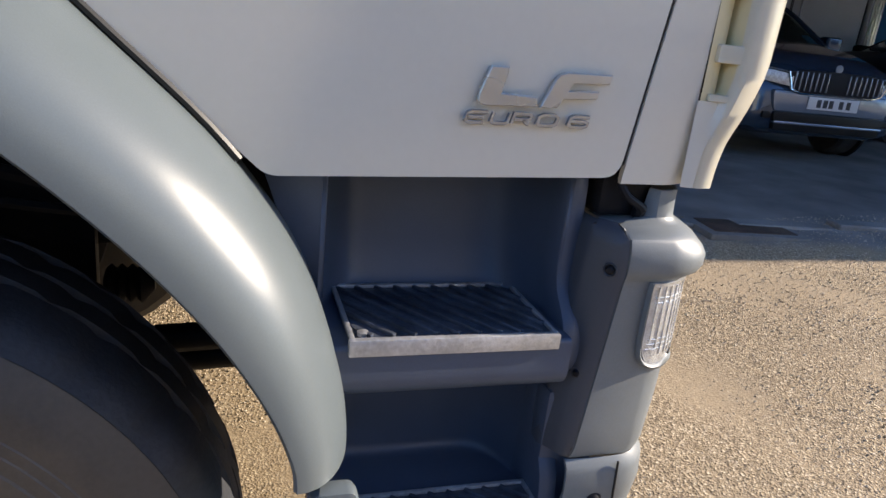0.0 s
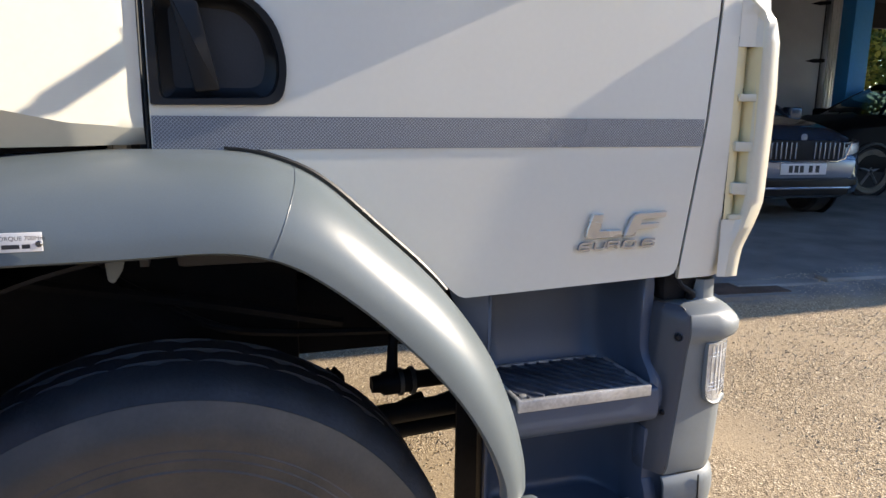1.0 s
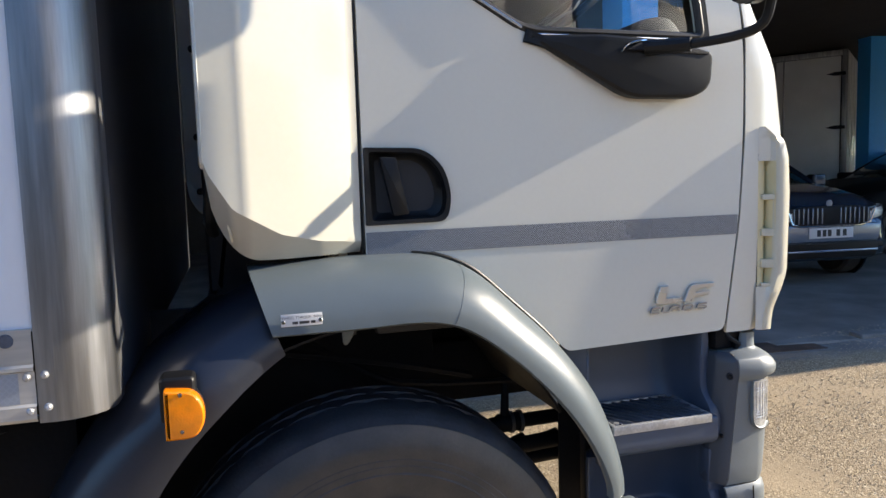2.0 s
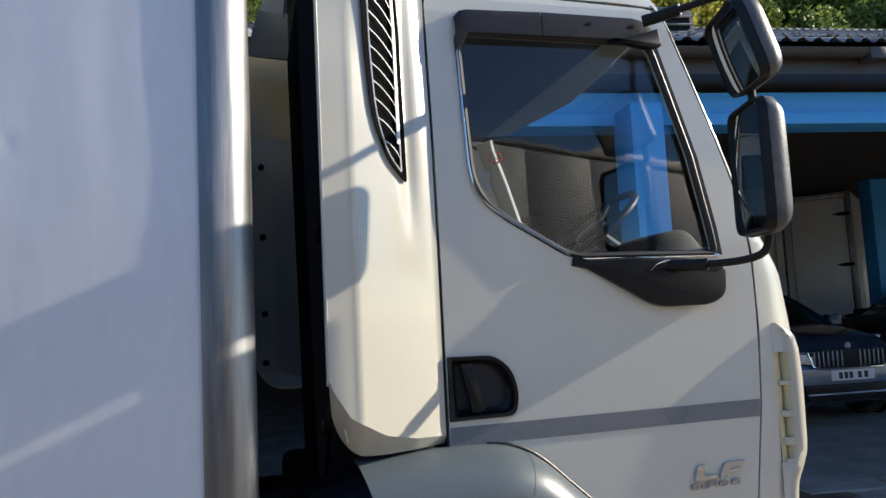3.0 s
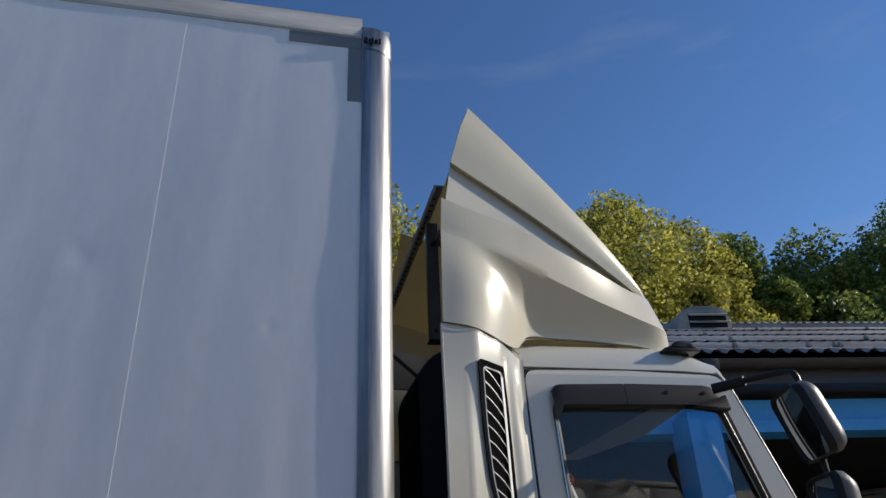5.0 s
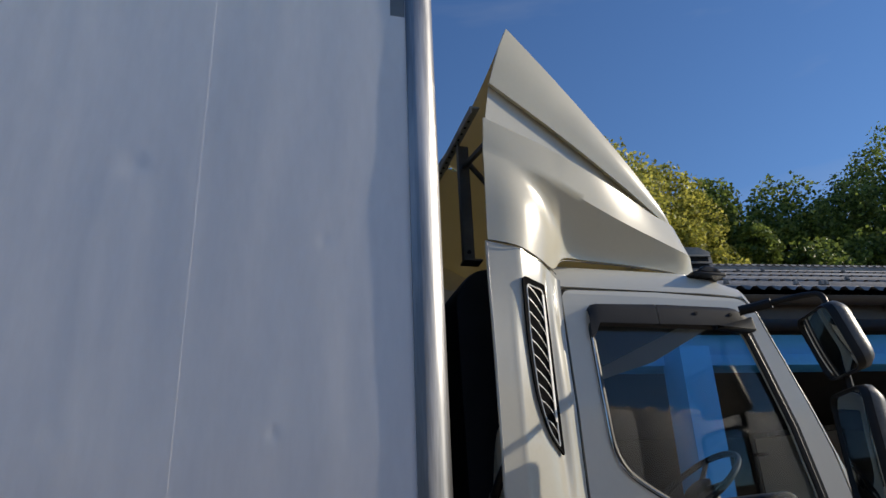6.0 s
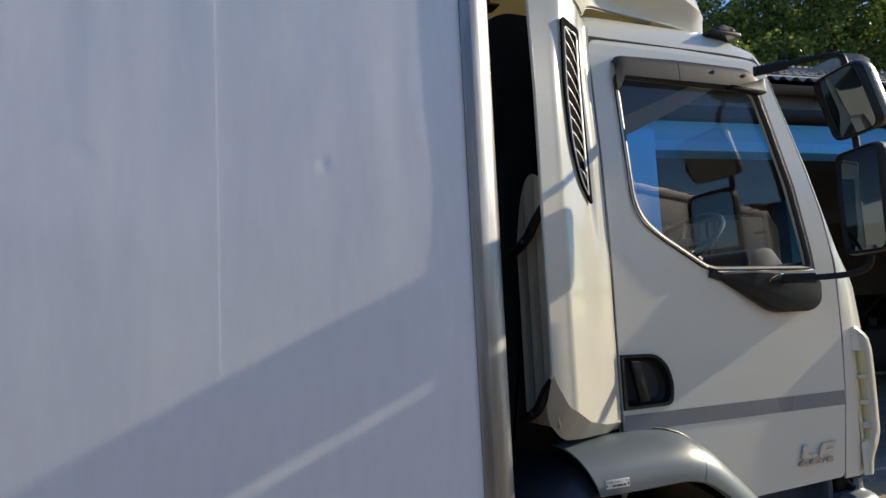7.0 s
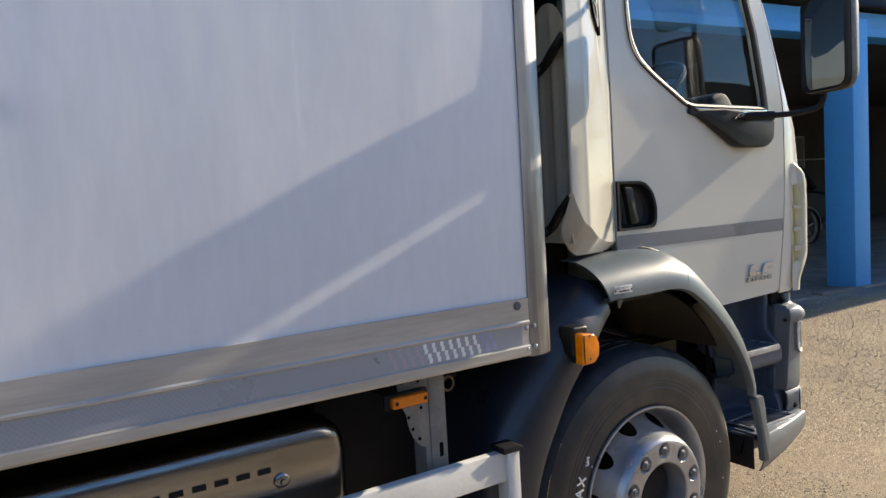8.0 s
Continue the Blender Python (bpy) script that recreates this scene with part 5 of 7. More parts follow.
    for k in range(10):
        t = radians(36 * k + 88)
        c = WHEEL + Vector((0.161 * math.cos(t), 0, 0.161 * math.sin(t)))
        nut = lathe([(-0.130, 0.0200), (-0.136, 0.0200), (-0.1365, 0.0160), (-0.147, 0.0160), (-0.1495, 0.0125), (-0.1500, 0.0095), (-0.1555, 0.0085), (-0.1555, 0.0)], c, 6)
        part("wheel_nut", nut, NUT, w, angle=20)
    # worn white sidewall lettering, as plain strokes
    strokes = {148.5: ((-0.4, 0.5, 0.4, 0.5), (-0.4, 0.5, 0.4, -0.1), (-0.4, -0.1, 0.4, -0.1), (0.4, -0.1, 0.4, -0.5), (-0.4, -0.5, 0.4, -0.5)),
               159.5: ((-0.5, -0.5, 0.5, 0.5), (-0.5, 0.5, 0.5, -0.5)), 166.0: ((-0.5, -0.5, 0.0, 0.5), (0.0, 0.5, 0.5, -0.5), (-0.3, -0.1, 0.3, -0.1))}
    for deg, lines in strokes.items():
        t = radians(deg)
        tall, wide = (0.026, 0.012) if deg < 150 else (0.032, 0.028)
        m = Matrix.Translation(WHEEL + Vector((0.352 * math.cos(t), -0.0868, 0.352 * math.sin(t)))) @ Matrix.Rotation((2.9 if deg < 150 else math.pi / 2) - t, 4, "Y")
        for ax, az, bx, bz in lines:
            bar = ribbon([(ax * wide, az * tall), (bx * wide, bz * tall)], 0.0058 if deg > 150 else 0.0042, -0.0022, 0.0012)
            bar.transform(m)
            part("sidewall_mark", bar, TAPE_WHITE, tyre)
    for deg, r in ((20.0, 0.39), (13.0, 0.395), (150.0, 0.325), (-8.0, 0.40)):
        t = radians(deg)
        m = Matrix.Translation(WHEEL + Vector((r * math.cos(t), -0.0885, r * math.sin(t)))) @ Matrix.Rotation(-t, 4, "Y")
        part("sidewall_fleck", box(-0.002, 0.002, -0.0008, 0.001, -0.003, 0.003, m=m), LABEL, tyre)
    # the wheel sits a little out and back in its arch
    for ob in (w, *w.children_recursive):
        ob.data.transform(Matrix.Translation((-0.036, -0.035, 0.015)))
    return w


wheel()

# axle, springs and steering rods under the cab
bm = tube([(0.05, 0.2, 0.33), (0.05, 0.5, 0.27), (0.05, 1.5, 0.27), (0.05, 1.9, 0.33)], 0.06, 10)
part("front_axle", bm, CHASSIS, truck)
for y in (0.52, 1.52):
    bm = bmesh.new()
    for k in range(3):
        tube(spline([(-0.75 + 0.12 * k, y, 0.50), (0.05, y, 0.38 - 0.025 * k), (0.85 - 0.12 * k, y, 0.50)], 16), 0.022, 6, bm)
    part("leaf_spring", bm, CHASSIS, truck)
    part("frame_rail", box(-8.0, 1.0, y - 0.04, y + 0.04, 0.668, 0.86, 0.01), CHASSIS, truck, "black chassis rail")
part("drag_link", tube([(-0.1, 0.36, 0.512), (0.9, 0.36, 0.560)], 0.026, 12), CHASSIS, truck, "black steering rod")
part("track_rod", tube([(-0.1, 0.38, 0.462), (0.9, 0.38, 0.508)], 0.024, 12), CHASSIS, truck, "black steering rod")
rod = part("tie_rod", tube([(0.435, 0.38, 0.612), (0.455, 0.38, 0.612), (0.465, 0.38, 0.612), (0.54, 0.38, 0.613), (0.55, 0.38, 0.613), (0.9, 0.38, 0.618)], [0.020, 0.022, 0.029, 0.029, 0.022, 0.022], 12), CHASSIS, truck, "black tie rod with a sleeve")
for cx in (0.500, 0.530):
    part("clamp", lathe([(cx, 0.030), (cx, 0.034), (cx + 0.010, 0.034), (cx + 0.010, 0.030)], (0, 0.38, 0.6125), 16, axis="x", cap=False), SUPPORT, rod)
part("drop_link", tube([(0.485, 0.38, 0.615), (0.488, 0.38, 0.70), (0.50, 0.40, 0.78)], [0.016, 0.013, 0.013], 8), CHASSIS, truck)
boot = lathe([(0.0, 0.012)] + [(0.008 * k + 0.004, 0.034 if k % 2 else 0.026) for k in range(9)] + [(0.080, 0.012)], (0, 0, 0), 18, axis="x")
boot.transform(Matrix.Translation((0.285, 0.36, 0.640)))
part("rubber_boot", boot, CHASSIS, truck, "ribbed black rubber boot")
bm = tube(spline([(-0.3, 0.25, 0.95), (-0.1, 0.22, 0.92), (0.1, 0.22, 0.88), (0.35, 0.3, 0.80)], 20), 0.012, 6)
tube(spline([(-0.2, 0.30, 1.0), (0.05, 0.24, 0.85), (0.2, 0.27, 0.80), (0.5, 0.33, 0.76)], 20), 0.009, 6, bm)
part("brake_hose", bm, CHASSIS, truck)
part("engine_block", box(-0.4, 0.75, 0.62, 1.42, 0.62, 1.0, 0.05), CHASSIS, truck)
part("cab_underside", box(0.52, 1.0, 0.03, 2 * YC - 0.03, 0.93, 0.968, 0.01), CHASSIS, truck)
part("cab_underside", box(-0.03, 0.519, 0.44, 2 * YC - 0.44, 0.93, 0.968, 0.01), CHASSIS, truck)
part("inner_guard", box(-0.6, 0.27, 0.40, 0.43, 0.50, 1.04, 0.01), CHASSIS, truck)
# made-up black block that hides sunlit ground under the body
part("battery_box", box(-1.12, -0.66, 0.16, 0.48, 0.30, 0.93, 0.02), CHASSIS, truck, "black box added to keep the underside dark")
far_wheel = lathe([(1.78, 0.30), (1.77, 0.47), (1.80, 0.50), (2.0, 0.50), (2.06, 0.46), (2.06, 0.3)], WHEEL - Vector((0.10, 0, -0.02)), 40)
part("far_tyre", far_wheel, RUBBER, truck)


# ---- side fairing behind the door ----
def fairing_y(x):
    return -0.140 * min(1.0, max(0.0, -x - 0.012) / 0.245) ** 0.92 - (0.010 * max(0, (-x - 0.27) / 0.07) if x < -0.27 else 0)


def fairing_at(x, z):
    """Leans in with the cab, and meets the roof cap's lower edge at its top."""
    y = fairing_y(x) + side_y(z) * lerp_table(x, [-0.34, -0.012], [0.0, 1.0])
    top = lerp_table(x, [-0.335, -0.22, -0.11, -0.02], [-0.138, -0.127, -0.059, 0.030])
    w = min(1.0, max(0.0, (z - 2.22) / 0.36))
    w = w * w * (3 - 2 * w)
    return y + (top - y) * w


def crease_z(x):
    return lerp_table(x, [-0.335, -0.285, -0.19, -0.10, -0.012], [1.40, 1.318, 1.262, 1.240, 1.232])


VENT = rounded([(-0.219, 2.52), (-0.112, 2.512), (-0.098, 2.36), (-0.096, 1.935), (-0.150, 1.985), (-0.196, 2.10), (-0.212, 2.30)], [0.02, 0.01, 0.02, 0.006, 0.06, 0.08, 0.05], 5)


def side_fairing(sign):
    rows = []
    cols = list(np.linspace(-0.338, -0.004, 34))
    for i in range(60):
        row = []
        for x in cols:
            # rounded lower rear corner and a top that follows the roof cap's seam
            low = 1.205 + (0.20 * (1 - math.sqrt(max(0, 1 - ((-0.230 - x) / 0.108) ** 2))) if x < -0.230 else 0)
            top = lerp_table(x, [-0.338, -0.20, -0.10, -0.012], [2.636, 2.622, 2.60, 2.572])
            f = i / 59
            zc = max(crease_z(x), low + 0.012)
            z = low + (zc - low) * i / 12 if i <= 12 else zc + (top - zc) * ((i - 12) / 47) ** 1.2
            y = fairing_at(x, z)
            if i < 12:
                y += (zc - z) * 0.95
            # scooped hollow in front of the grille
            y += 0.016 * math.exp(-((x + 0.085) / 0.022) ** 2) * lerp_table(z, [1.75, 1.95, 2.5, 2.6], [0, 1, 1, 0])
            row.append(near((x, y, z), sign))
        rows.append(row)
    if sign < 0:
        rows = [[Vector((p.x * 1.5, p.y, p.z)) for p in r] for r in rows]
    f = part("side_fairing", grid(rows), CREAM if sign > 0 else CREAM_LIFTED, truck, "cream fairing panel between cab and box", angle=40)
    solid(f, 0.005)
    edge = [r[0] for r in rows]
    part("rear_edge", tube([p + Vector((-0.001, 0.004 * sign, 0)) for p in edge], 0.0055, 6), CREAM, f)
    if sign < 0:
        for z in (2.45, 2.05, 1.62, 1.35):
            part("fixing_bolt", lathe([(0, 0.018), (-0.02, 0.018), (-0.03, 0.010), (-0.05, 0.008)], near((-0.44, -0.11, z), -1), 10), BLACK, f)
        return f

    def on(x, z, lift):
        return (x, fairing_at(x, z) - lift, z)
    outer = [on(x, z, 0.011) for x, z in VENT]
    cx, cz = -0.15, 2.25
    shrink = lambda k, lift: [on(cx + (x - cx) * k, cz + (z - cz) * (1 - (1 - k) * 0.30), lift) for x, z in VENT]
    vent = part("air_vent", grid([[on(x, z, -0.004) for x, z in VENT], outer, shrink(0.76, 0.006), shrink(0.74, -0.004)], close=True), DEEP, f, "black louvred air vent", angle=30)
    part("vent_back", grid([shrink(0.75, 0.0020), [on(cx, cz + 0.2 * math.sin(2 * math.pi * k / len(VENT)), 0.0024) for k in range(len(VENT))]], close=True), DEEP, vent)
    inner = shrink(0.71, 0.0065)
    part("grille_frame", tube(inner + inner[:1], 0.0026, 6, cap=False), GRILLE, vent, "pale grey grille frame")
    band = [[on(x0 - dx + 0.003 * (z - 2.25), z, 0.0070) for dx in (0.0, 0.0085)] for x0, z in ((-0.1200, 2.475), (-0.1130, 2.36), (-0.1125, 2.04))]
    solid(part("frame_band", grid(band), GRILLE, vent), 0.003)
    poly = [(p[0], p[2]) for p in inner]
    n = 11
    for k in range(n):
        z0 = 2.085 + (2.545 - 2.085) * k / (n - 1)
        # slanted slat, clipped to the frame
        hits = []
        for i in range(len(poly)):
            (ax, az), (bx, bz) = poly[i], poly[(i + 1) % len(poly)]
            fa, fb = az - (z0 - 0.95 * (ax + 0.205)), bz - (z0 - 0.95 * (bx + 0.205))
            if fa * fb < 0:
                t = fa / (fa - fb)
                hits.append((ax + (bx - ax) * t, az + (bz - az) * t))
        if len(hits) < 2:
            continue
        a, b = min(hits), max(hits)
        if b[0] - a[0] < 0.015:
            continue
        p, q = Vector(on(*a, 0.0062)), Vector(on(*b, 0.0062))
        mid = p.lerp(q, 0.5) + Vector((0.004, -0.001, 0.006))
        line = [p, p.lerp(mid, 0.5) + Vector((0.001, 0, 0.002)), mid, q.lerp(mid, 0.5) + Vector((0.001, 0, 0.002)), q]
        rows = [[v + Vector((0, -0.003, 0.0022 - 0.0002 * k)), v - Vector((0, 0.003, 0.0012))] for k, v in enumerate(line)]
        bm = grid(rows)
        solid(part("slat", bm, GRILLE, vent), 0.0015)
    return f


side_fairing(1)
side_fairing(-1)
plate_rows = []
for k in range(25):
    y = -0.095 + 0.19 * k / 24
    top = 2.035 - 0.16 * abs((y + 0.01) / 0.105) ** 2.4
    rib = 0.006 * max(0.0, math.cos((y + 0.095) / 0.19 * 6 * math.pi))
    plate_rows.append([(-0.292 - rib * lerp_table(z, [1.25, 1.28, top - 0.05, top], [0, 1, 1, 0]), y, z) for z in np.linspace(1.25, top, 24)])
solid(part("inner_plate", grid(plate_rows), CREAM_THIN, truck, "cream ribbed plate behind the fairing", angle=50), 0.004)
for za, zb in ((1.825, 1.915), (1.300, 1.400)):
    strap = part("fairing_strap", tube(spline([(-0.330, 0.060, za - 0.035), (-0.332, -0.030, za), (-0.326, -0.075, zb - 0.045), (-0.312, -0.112, zb)], 14), 0.015, 8), BLACK, truck, "black fairing strap")
    part("strap_bolt", lathe([(-0.348, 0.0), (-0.348, 0.008), (-0.344, 0.012)], (0, -0.02, za - 0.004), 10, axis="x"), SUPPORT, strap)

# air intake stack with its bellows, behind the cab
stack = part("air_intake", prism(rounded([(-0.350, 1.10), (-0.075, 1.10), (-0.075, 2.66), (-0.28, 2.66), (-0.372, 2.56)], [0.02, 0.02, 0.04, 0.06, 0.08], 5), 0.16, 0.62, 0.03), CHASSIS, truck, "black air intake stack")
bm = lathe([(1.08 + 0.022 * k, 0.095 if k % 2 else 0.080) for k in range(21)], (-0.24, 0.36, 0), 20, axis="z")
part("bellows", bm, TRIM_DARK, stack, "black ribbed rubber bellows")


# ---- roof air deflector ----
def reach(p, sign):
    """The far shells run further back, to the box."""
    q = near(p, sign)
    return q if sign > 0 or q.x > 0 else Vector((q.x * 1.7, q.y, q.z))


def deflector(sign):
    stations = [
        [(-0.335, -0.140, 2.640), (-0.333, -0.144, 2.80), (-0.328, -0.138, 2.93), (-0.326, -0.134, 2.995), (-0.324, -0.155, 3.119)],
        [(-0.22, -0.128, 2.628), (-0.22, -0.135, 2.79), (-0.22, -0.122, 2.91), (-0.22, -0.118, 2.972), (-0.22, -0.130, 3.096)],
        [(-0.11, -0.060, 2.608), (-0.11, -0.075, 2.76), (-0.11, -0.070, 2.88), (-0.11, -0.092, 2.947), (-0.11, -0.102, 3.074)],
        [(-0.02, 0.034, 2.618), (-0.02, 0.014, 2.705), (-0.02, -0.005, 2.82), (-0.02, -0.062, 2.926), (-0.02, -0.074, 3.055)],
        [(0.05, 0.088, 2.685), (0.05, 0.078, 2.728), (0.05, 0.048, 2.79), (0.05, -0.036, 2.908), (0.05, -0.052, 3.040)],
        [(0.18, 0.130, 2.698), (0.18, 0.124, 2.725), (0.18, 0.098, 2.77), (0.18, 0.016, 2.878), (0.18, 0.000, 3.013)],
        [(0.36, 0.164, 2.705), (0.36, 0.160, 2.724), (0.36, 0.138, 2.76), (0.36, 0.080, 2.838), (0.36, 0.085, 2.978)],
        [(0.54, 0.190, 2.702), (0.54, 0.187, 2.716), (0.545, 0.174, 2.75), (0.55, 0.142, 2.800), (0.53, 0.170, 2.945)],
        [(0.66, 0.212, 2.690), (0.665, 0.210, 2.71), (0.672, 0.204, 2.74), (0.682, 0.196, 2.778), (0.655, 0.236, 2.935)],
        [(0.735, 0.260, 2.690), (0.738, 0.262, 2.71), (0.740, 0.266, 2.735), (0.738, 0.272, 2.775), (0.70, 0.300, 2.920)],
        [(0.80, 0.42, 2.690), (0.80, 0.42, 2.71), (0.798, 0.42, 2.735), (0.79, 0.42, 2.775), (0.74, 0.44, 2.93)],
        [(0.85, 0.70, 2.690), (0.85, 0.70, 2.71), (0.845, 0.70, 2.735), (0.835, 0.70, 2.775), (0.78, 0.70, 2.94)],
        [(0.87, YC, 2.690), (0.87, YC, 2.71), (0.865, YC, 2.735), (0.855, YC, 2.775), (0.80, YC, 2.95)],
    ]
    long = [spline([s[j] for s in stations], 61) for j in range(5)]
    rows = []
    for i in range(61):
        lower = spline([long[j][i] for j in range(4)], 15)
        upper = [long[3][i].lerp(long[4][i], k / 5) for k in range(1, 6)]
        rows.append([reach(p, sign) for p in list(lower) + upper])
    low = part("collar", grid(rows), CREAM_THIN, truck, "cream lower roof deflector", angle=30)
    solid(low, 0.007)
    # recessed strip between the two shells
    a, b = [Vector(p) for p in ((-0.255, -0.060, 3.36), (0.62, 0.275, 3.02), (0.75, 0.5, 2.98), (0.80, YC, 3.0))], [Vector(p) for p in ((-0.300, -0.075, 3.09), (0.60, 0.265, 2.92), (0.72, 0.5, 2.90), (0.78, YC, 2.92))]
    pa, pb = spline(a, 30), spline(b, 30)
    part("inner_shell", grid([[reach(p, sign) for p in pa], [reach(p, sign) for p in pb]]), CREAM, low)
    # upper shell: side with a crease, and its sloping top
    edge_top = spline([(-0.186, -0.117, 3.576), (0.08, 0.000, 3.420), (0.36, 0.118, 3.225), (0.55, 0.200, 3.070), (0.640, 0.245, 2.985), (0.70, 0.295, 2.925)], 40)
    edge_mid = spline([(-0.222, -0.118, 3.485), (0.06, -0.005, 3.345), (0.35, 0.110, 3.165), (0.545, 0.193, 3.038), (0.638, 0.242, 2.970), (0.69, 0.288, 2.915)], 40)
    edge_low = spline([(-0.265, -0.088, 3.326), (0.05, 0.020, 3.205), (0.35, 0.128, 3.075), (0.545, 0.205, 2.985), (0.635, 0.250, 2.945), (0.68, 0.285, 2.905)], 40)
    crown = spline([(-0.16, YC, 3.615), (0.14, YC, 3.47), (0.46, YC, 3.29), (0.66, YC, 3.13), (0.76, YC, 3.02), (0.80, YC, 2.95)], 40)
    rows = []
    for t, m, l, c in zip(edge_top, edge_mid, edge_low, crown):
        row = [l + Vector((0, 0.02, 0.004)), l, l.lerp(m, 0.5), m, m.lerp(t, 0.5), t]
        for k in range(1, 9):
            f = k / 8
            p = t.lerp(c, f)
            bulge = math.sin(f * math.pi * 0.5) - f
            row.append(p + Vector((0.12 * bulge, 0, 0.02 * bulge)))
        rows.append([reach(p, sign) for p in row])
    up = part("upper_shell", grid(rows), CREAM_THIN, truck, "cream upper roof deflector", angle=30)
    solid(up, 0.008)
    # angle post carrying the shell, with its foot and cross bar
    py = near((0, 0.30, 0), sign).y
    post_ob = part("support_post", box(-0.292, -0.238, py - 0.003, py + 0.003, 2.735, 3.27, 0.001), SUPPORT, low, "dark grey steel support post")
    part("post_flange", box(-0.2925, -0.2865, py - 0.03, py + 0.002, 2.735, 3.27, 0.001), SUPPORT, post_ob)
    part("post_base", box(-0.292, -0.215, py - 0.034, py + 0.034, 2.728, 2.736, 0.001), SUPPORT, post_ob)
    part("base_bolt", lathe([(-0.008, 0.0), (-0.008, 0.009), (0.0, 0.009)], (-0.262, py, 2.775), 6), CHASSIS, post_ob)
    part("cross_bar", tube([near((-0.262, 0.30, 3.17), sign), near((-0.262, -0.05, 3.10), sign)], 0.013, 4), SUPPORT, low, "dark grey cross bar")
    part("stay", tube([near((-0.25, 0.30, 3.20), sign), near((0.10, 0.38, 2.86), sign)], 0.012, 6), SUPPORT, low)


GALV = surface("galvanised_steel", (0.42, 0.44, 0.44), 0.5, metal=0.4, patch=0.2, patch_scale=9, grain=0.1, grain_scale=80, bump=0.05)
rail_bar = part("perforated_rail", box(-0.302, -0.262, 0.05, 2 * YC - 0.05, 3.300, 3.306, 0.001), GALV, truck, "grey perforated cross rail")
part("rail_flange", box(-0.3025, -0.2965, 0.05, 2 * YC - 0.05, 3.273, 3.3065, 0.001), GALV, rail_bar)
for k in range(35):
    part("rail_hole", lathe([(3.2985, 0.0), (3.2985, 0.007), (3.3005, 0.0075)], (-0.280, 0.15 + 0.05 * k, 0), 8, axis="z"), CHASSIS, rail_bar)
for y in (0.55, 2 * YC - 0.55):
    part("rail_bracket", box(-0.298, -0.255, y - 0.03, y + 0.03, 3.303, 3.335, 0.008), CHASSIS, rail_bar, "black rubber bracket")


deflector(1)
deflector(-1)
seam_pts = spline([(-0.337, -0.143, 2.638), (-0.22, -0.131, 2.626), (-0.11, -0.064, 2.605), (-0.02, 0.026, 2.592)], 24)
part("cap_seam", tube(seam_pts, 0.0016, 6), SEAL, truck)
seam_pts = spline([(0.0, 0.058, 2.640), (0.05, 0.092, 2.677), (0.18, 0.134, 2.692), (0.36, 0.167, 2.700), (0.54, 0.194, 2.697), (0.70, 0.235, 2.69)], 30)
part("roof_joint", tube(seam_pts, 0.0022, 6), SUPPORT, truck)

# roof aerial pod
pod = rounded([(0.598, 2.640), (0.610, 2.664), (0.645, 2.682), (0.705, 2.672), (0.722, 2.640)], 0.012, 4)
pod_ob = part("aerial_pod", prism(pod, 0.080, 0.140, 0.014, seg=3), BLACK, truck, "small black aerial pod on the roof")
part("pod_base", box(0.572, 0.724, 0.068, 0.150, 2.630, 2.646, 0.007), BLACK, pod_ob)
part("pod_hole", lathe([(0.079, 0.0), (0.079, 0.006), (0.083, 0.007)], (0.690, 0, 2.661), 10), CHASSIS, pod_ob)


for ob in (pod_ob, *pod_ob.children):
    ob.data.transform(Matrix.Translation((0.028, 0.0, 0.012)))

# ---- mirrors ----
def mirror_head(name, y0, y1, z0, z1, x0, depth, yaw, pitch):
    """A rounded housing with a glass let into its rear face."""
    h, w = (z1 - z0) / 2, (y1 - y0) / 2
    m = Matrix.Translation((x0, (y0 + y1) / 2, (z0 + z1) / 2)) @ Matrix.Rotation(radians(yaw), 4, "Z") @ Matrix.Rotation(radians(pitch), 4, "Y")
    def loop(x, k, r):
        return [m @ Vector((x, y, z)) for y, z in rounded([(-w * k, -h * k), (w * k, -h * k), (w * k, h * k), (-w * k, h * k)], r, 5)]
    rows = [loop(0.014, 0.90, 0.035), loop(0.001, 0.925, 0.038), loop(-0.001, 0.97, 0.04), loop(0.012, 1.0, 0.045), loop(depth * 0.55, 0.98, 0.05), loop(depth * 0.85, 0.86, 0.05), loop(depth, 0.62, 0.04)]
    bm = grid(rows, close=True)
    bm.verts.ensure_lookup_table()
    n = len(rows[0])
    bm.faces.new([bm.verts[(len(rows) - 1) * n + i] for i in range(n)])
    ob = part(name, bm, BLACK, truck, "black wing mirror housing with scuffed grey back", angle=40)
    glass = []
    for i in range(9):
        glass.append([m @ Vector((0.003 + 0.008 * ((i / 4 - 1) ** 2 + (j / 4 - 1) ** 2) * 0.5, w * 0.915 * (j / 4 - 1), h * 0.915 * (i / 4 - 1))) for j in range(9)])
    part("mirror_glass", grid(glass), MIRROR, ob, "convex mirror glass", angle=80)
    cap = grid([loop(depth * 0.30, 1.012, 0.05), loop(depth * 0.58, 1.0, 0.05), loop(depth * 0.87, 0.885, 0.05), loop(depth * 1.03, 0.63, 0.04)], close=True)
    part("mirror_cap", cap, surface(name + "_cap", (0.11, 0.11, 0.105), 0.40, patch=0.3, patch_scale=18, grain=0.15, grain_scale=120, bump=0.1, second=(0.06, 0.06, 0.06)), ob, "scuffed grey back cover", angle=60)
    return ob


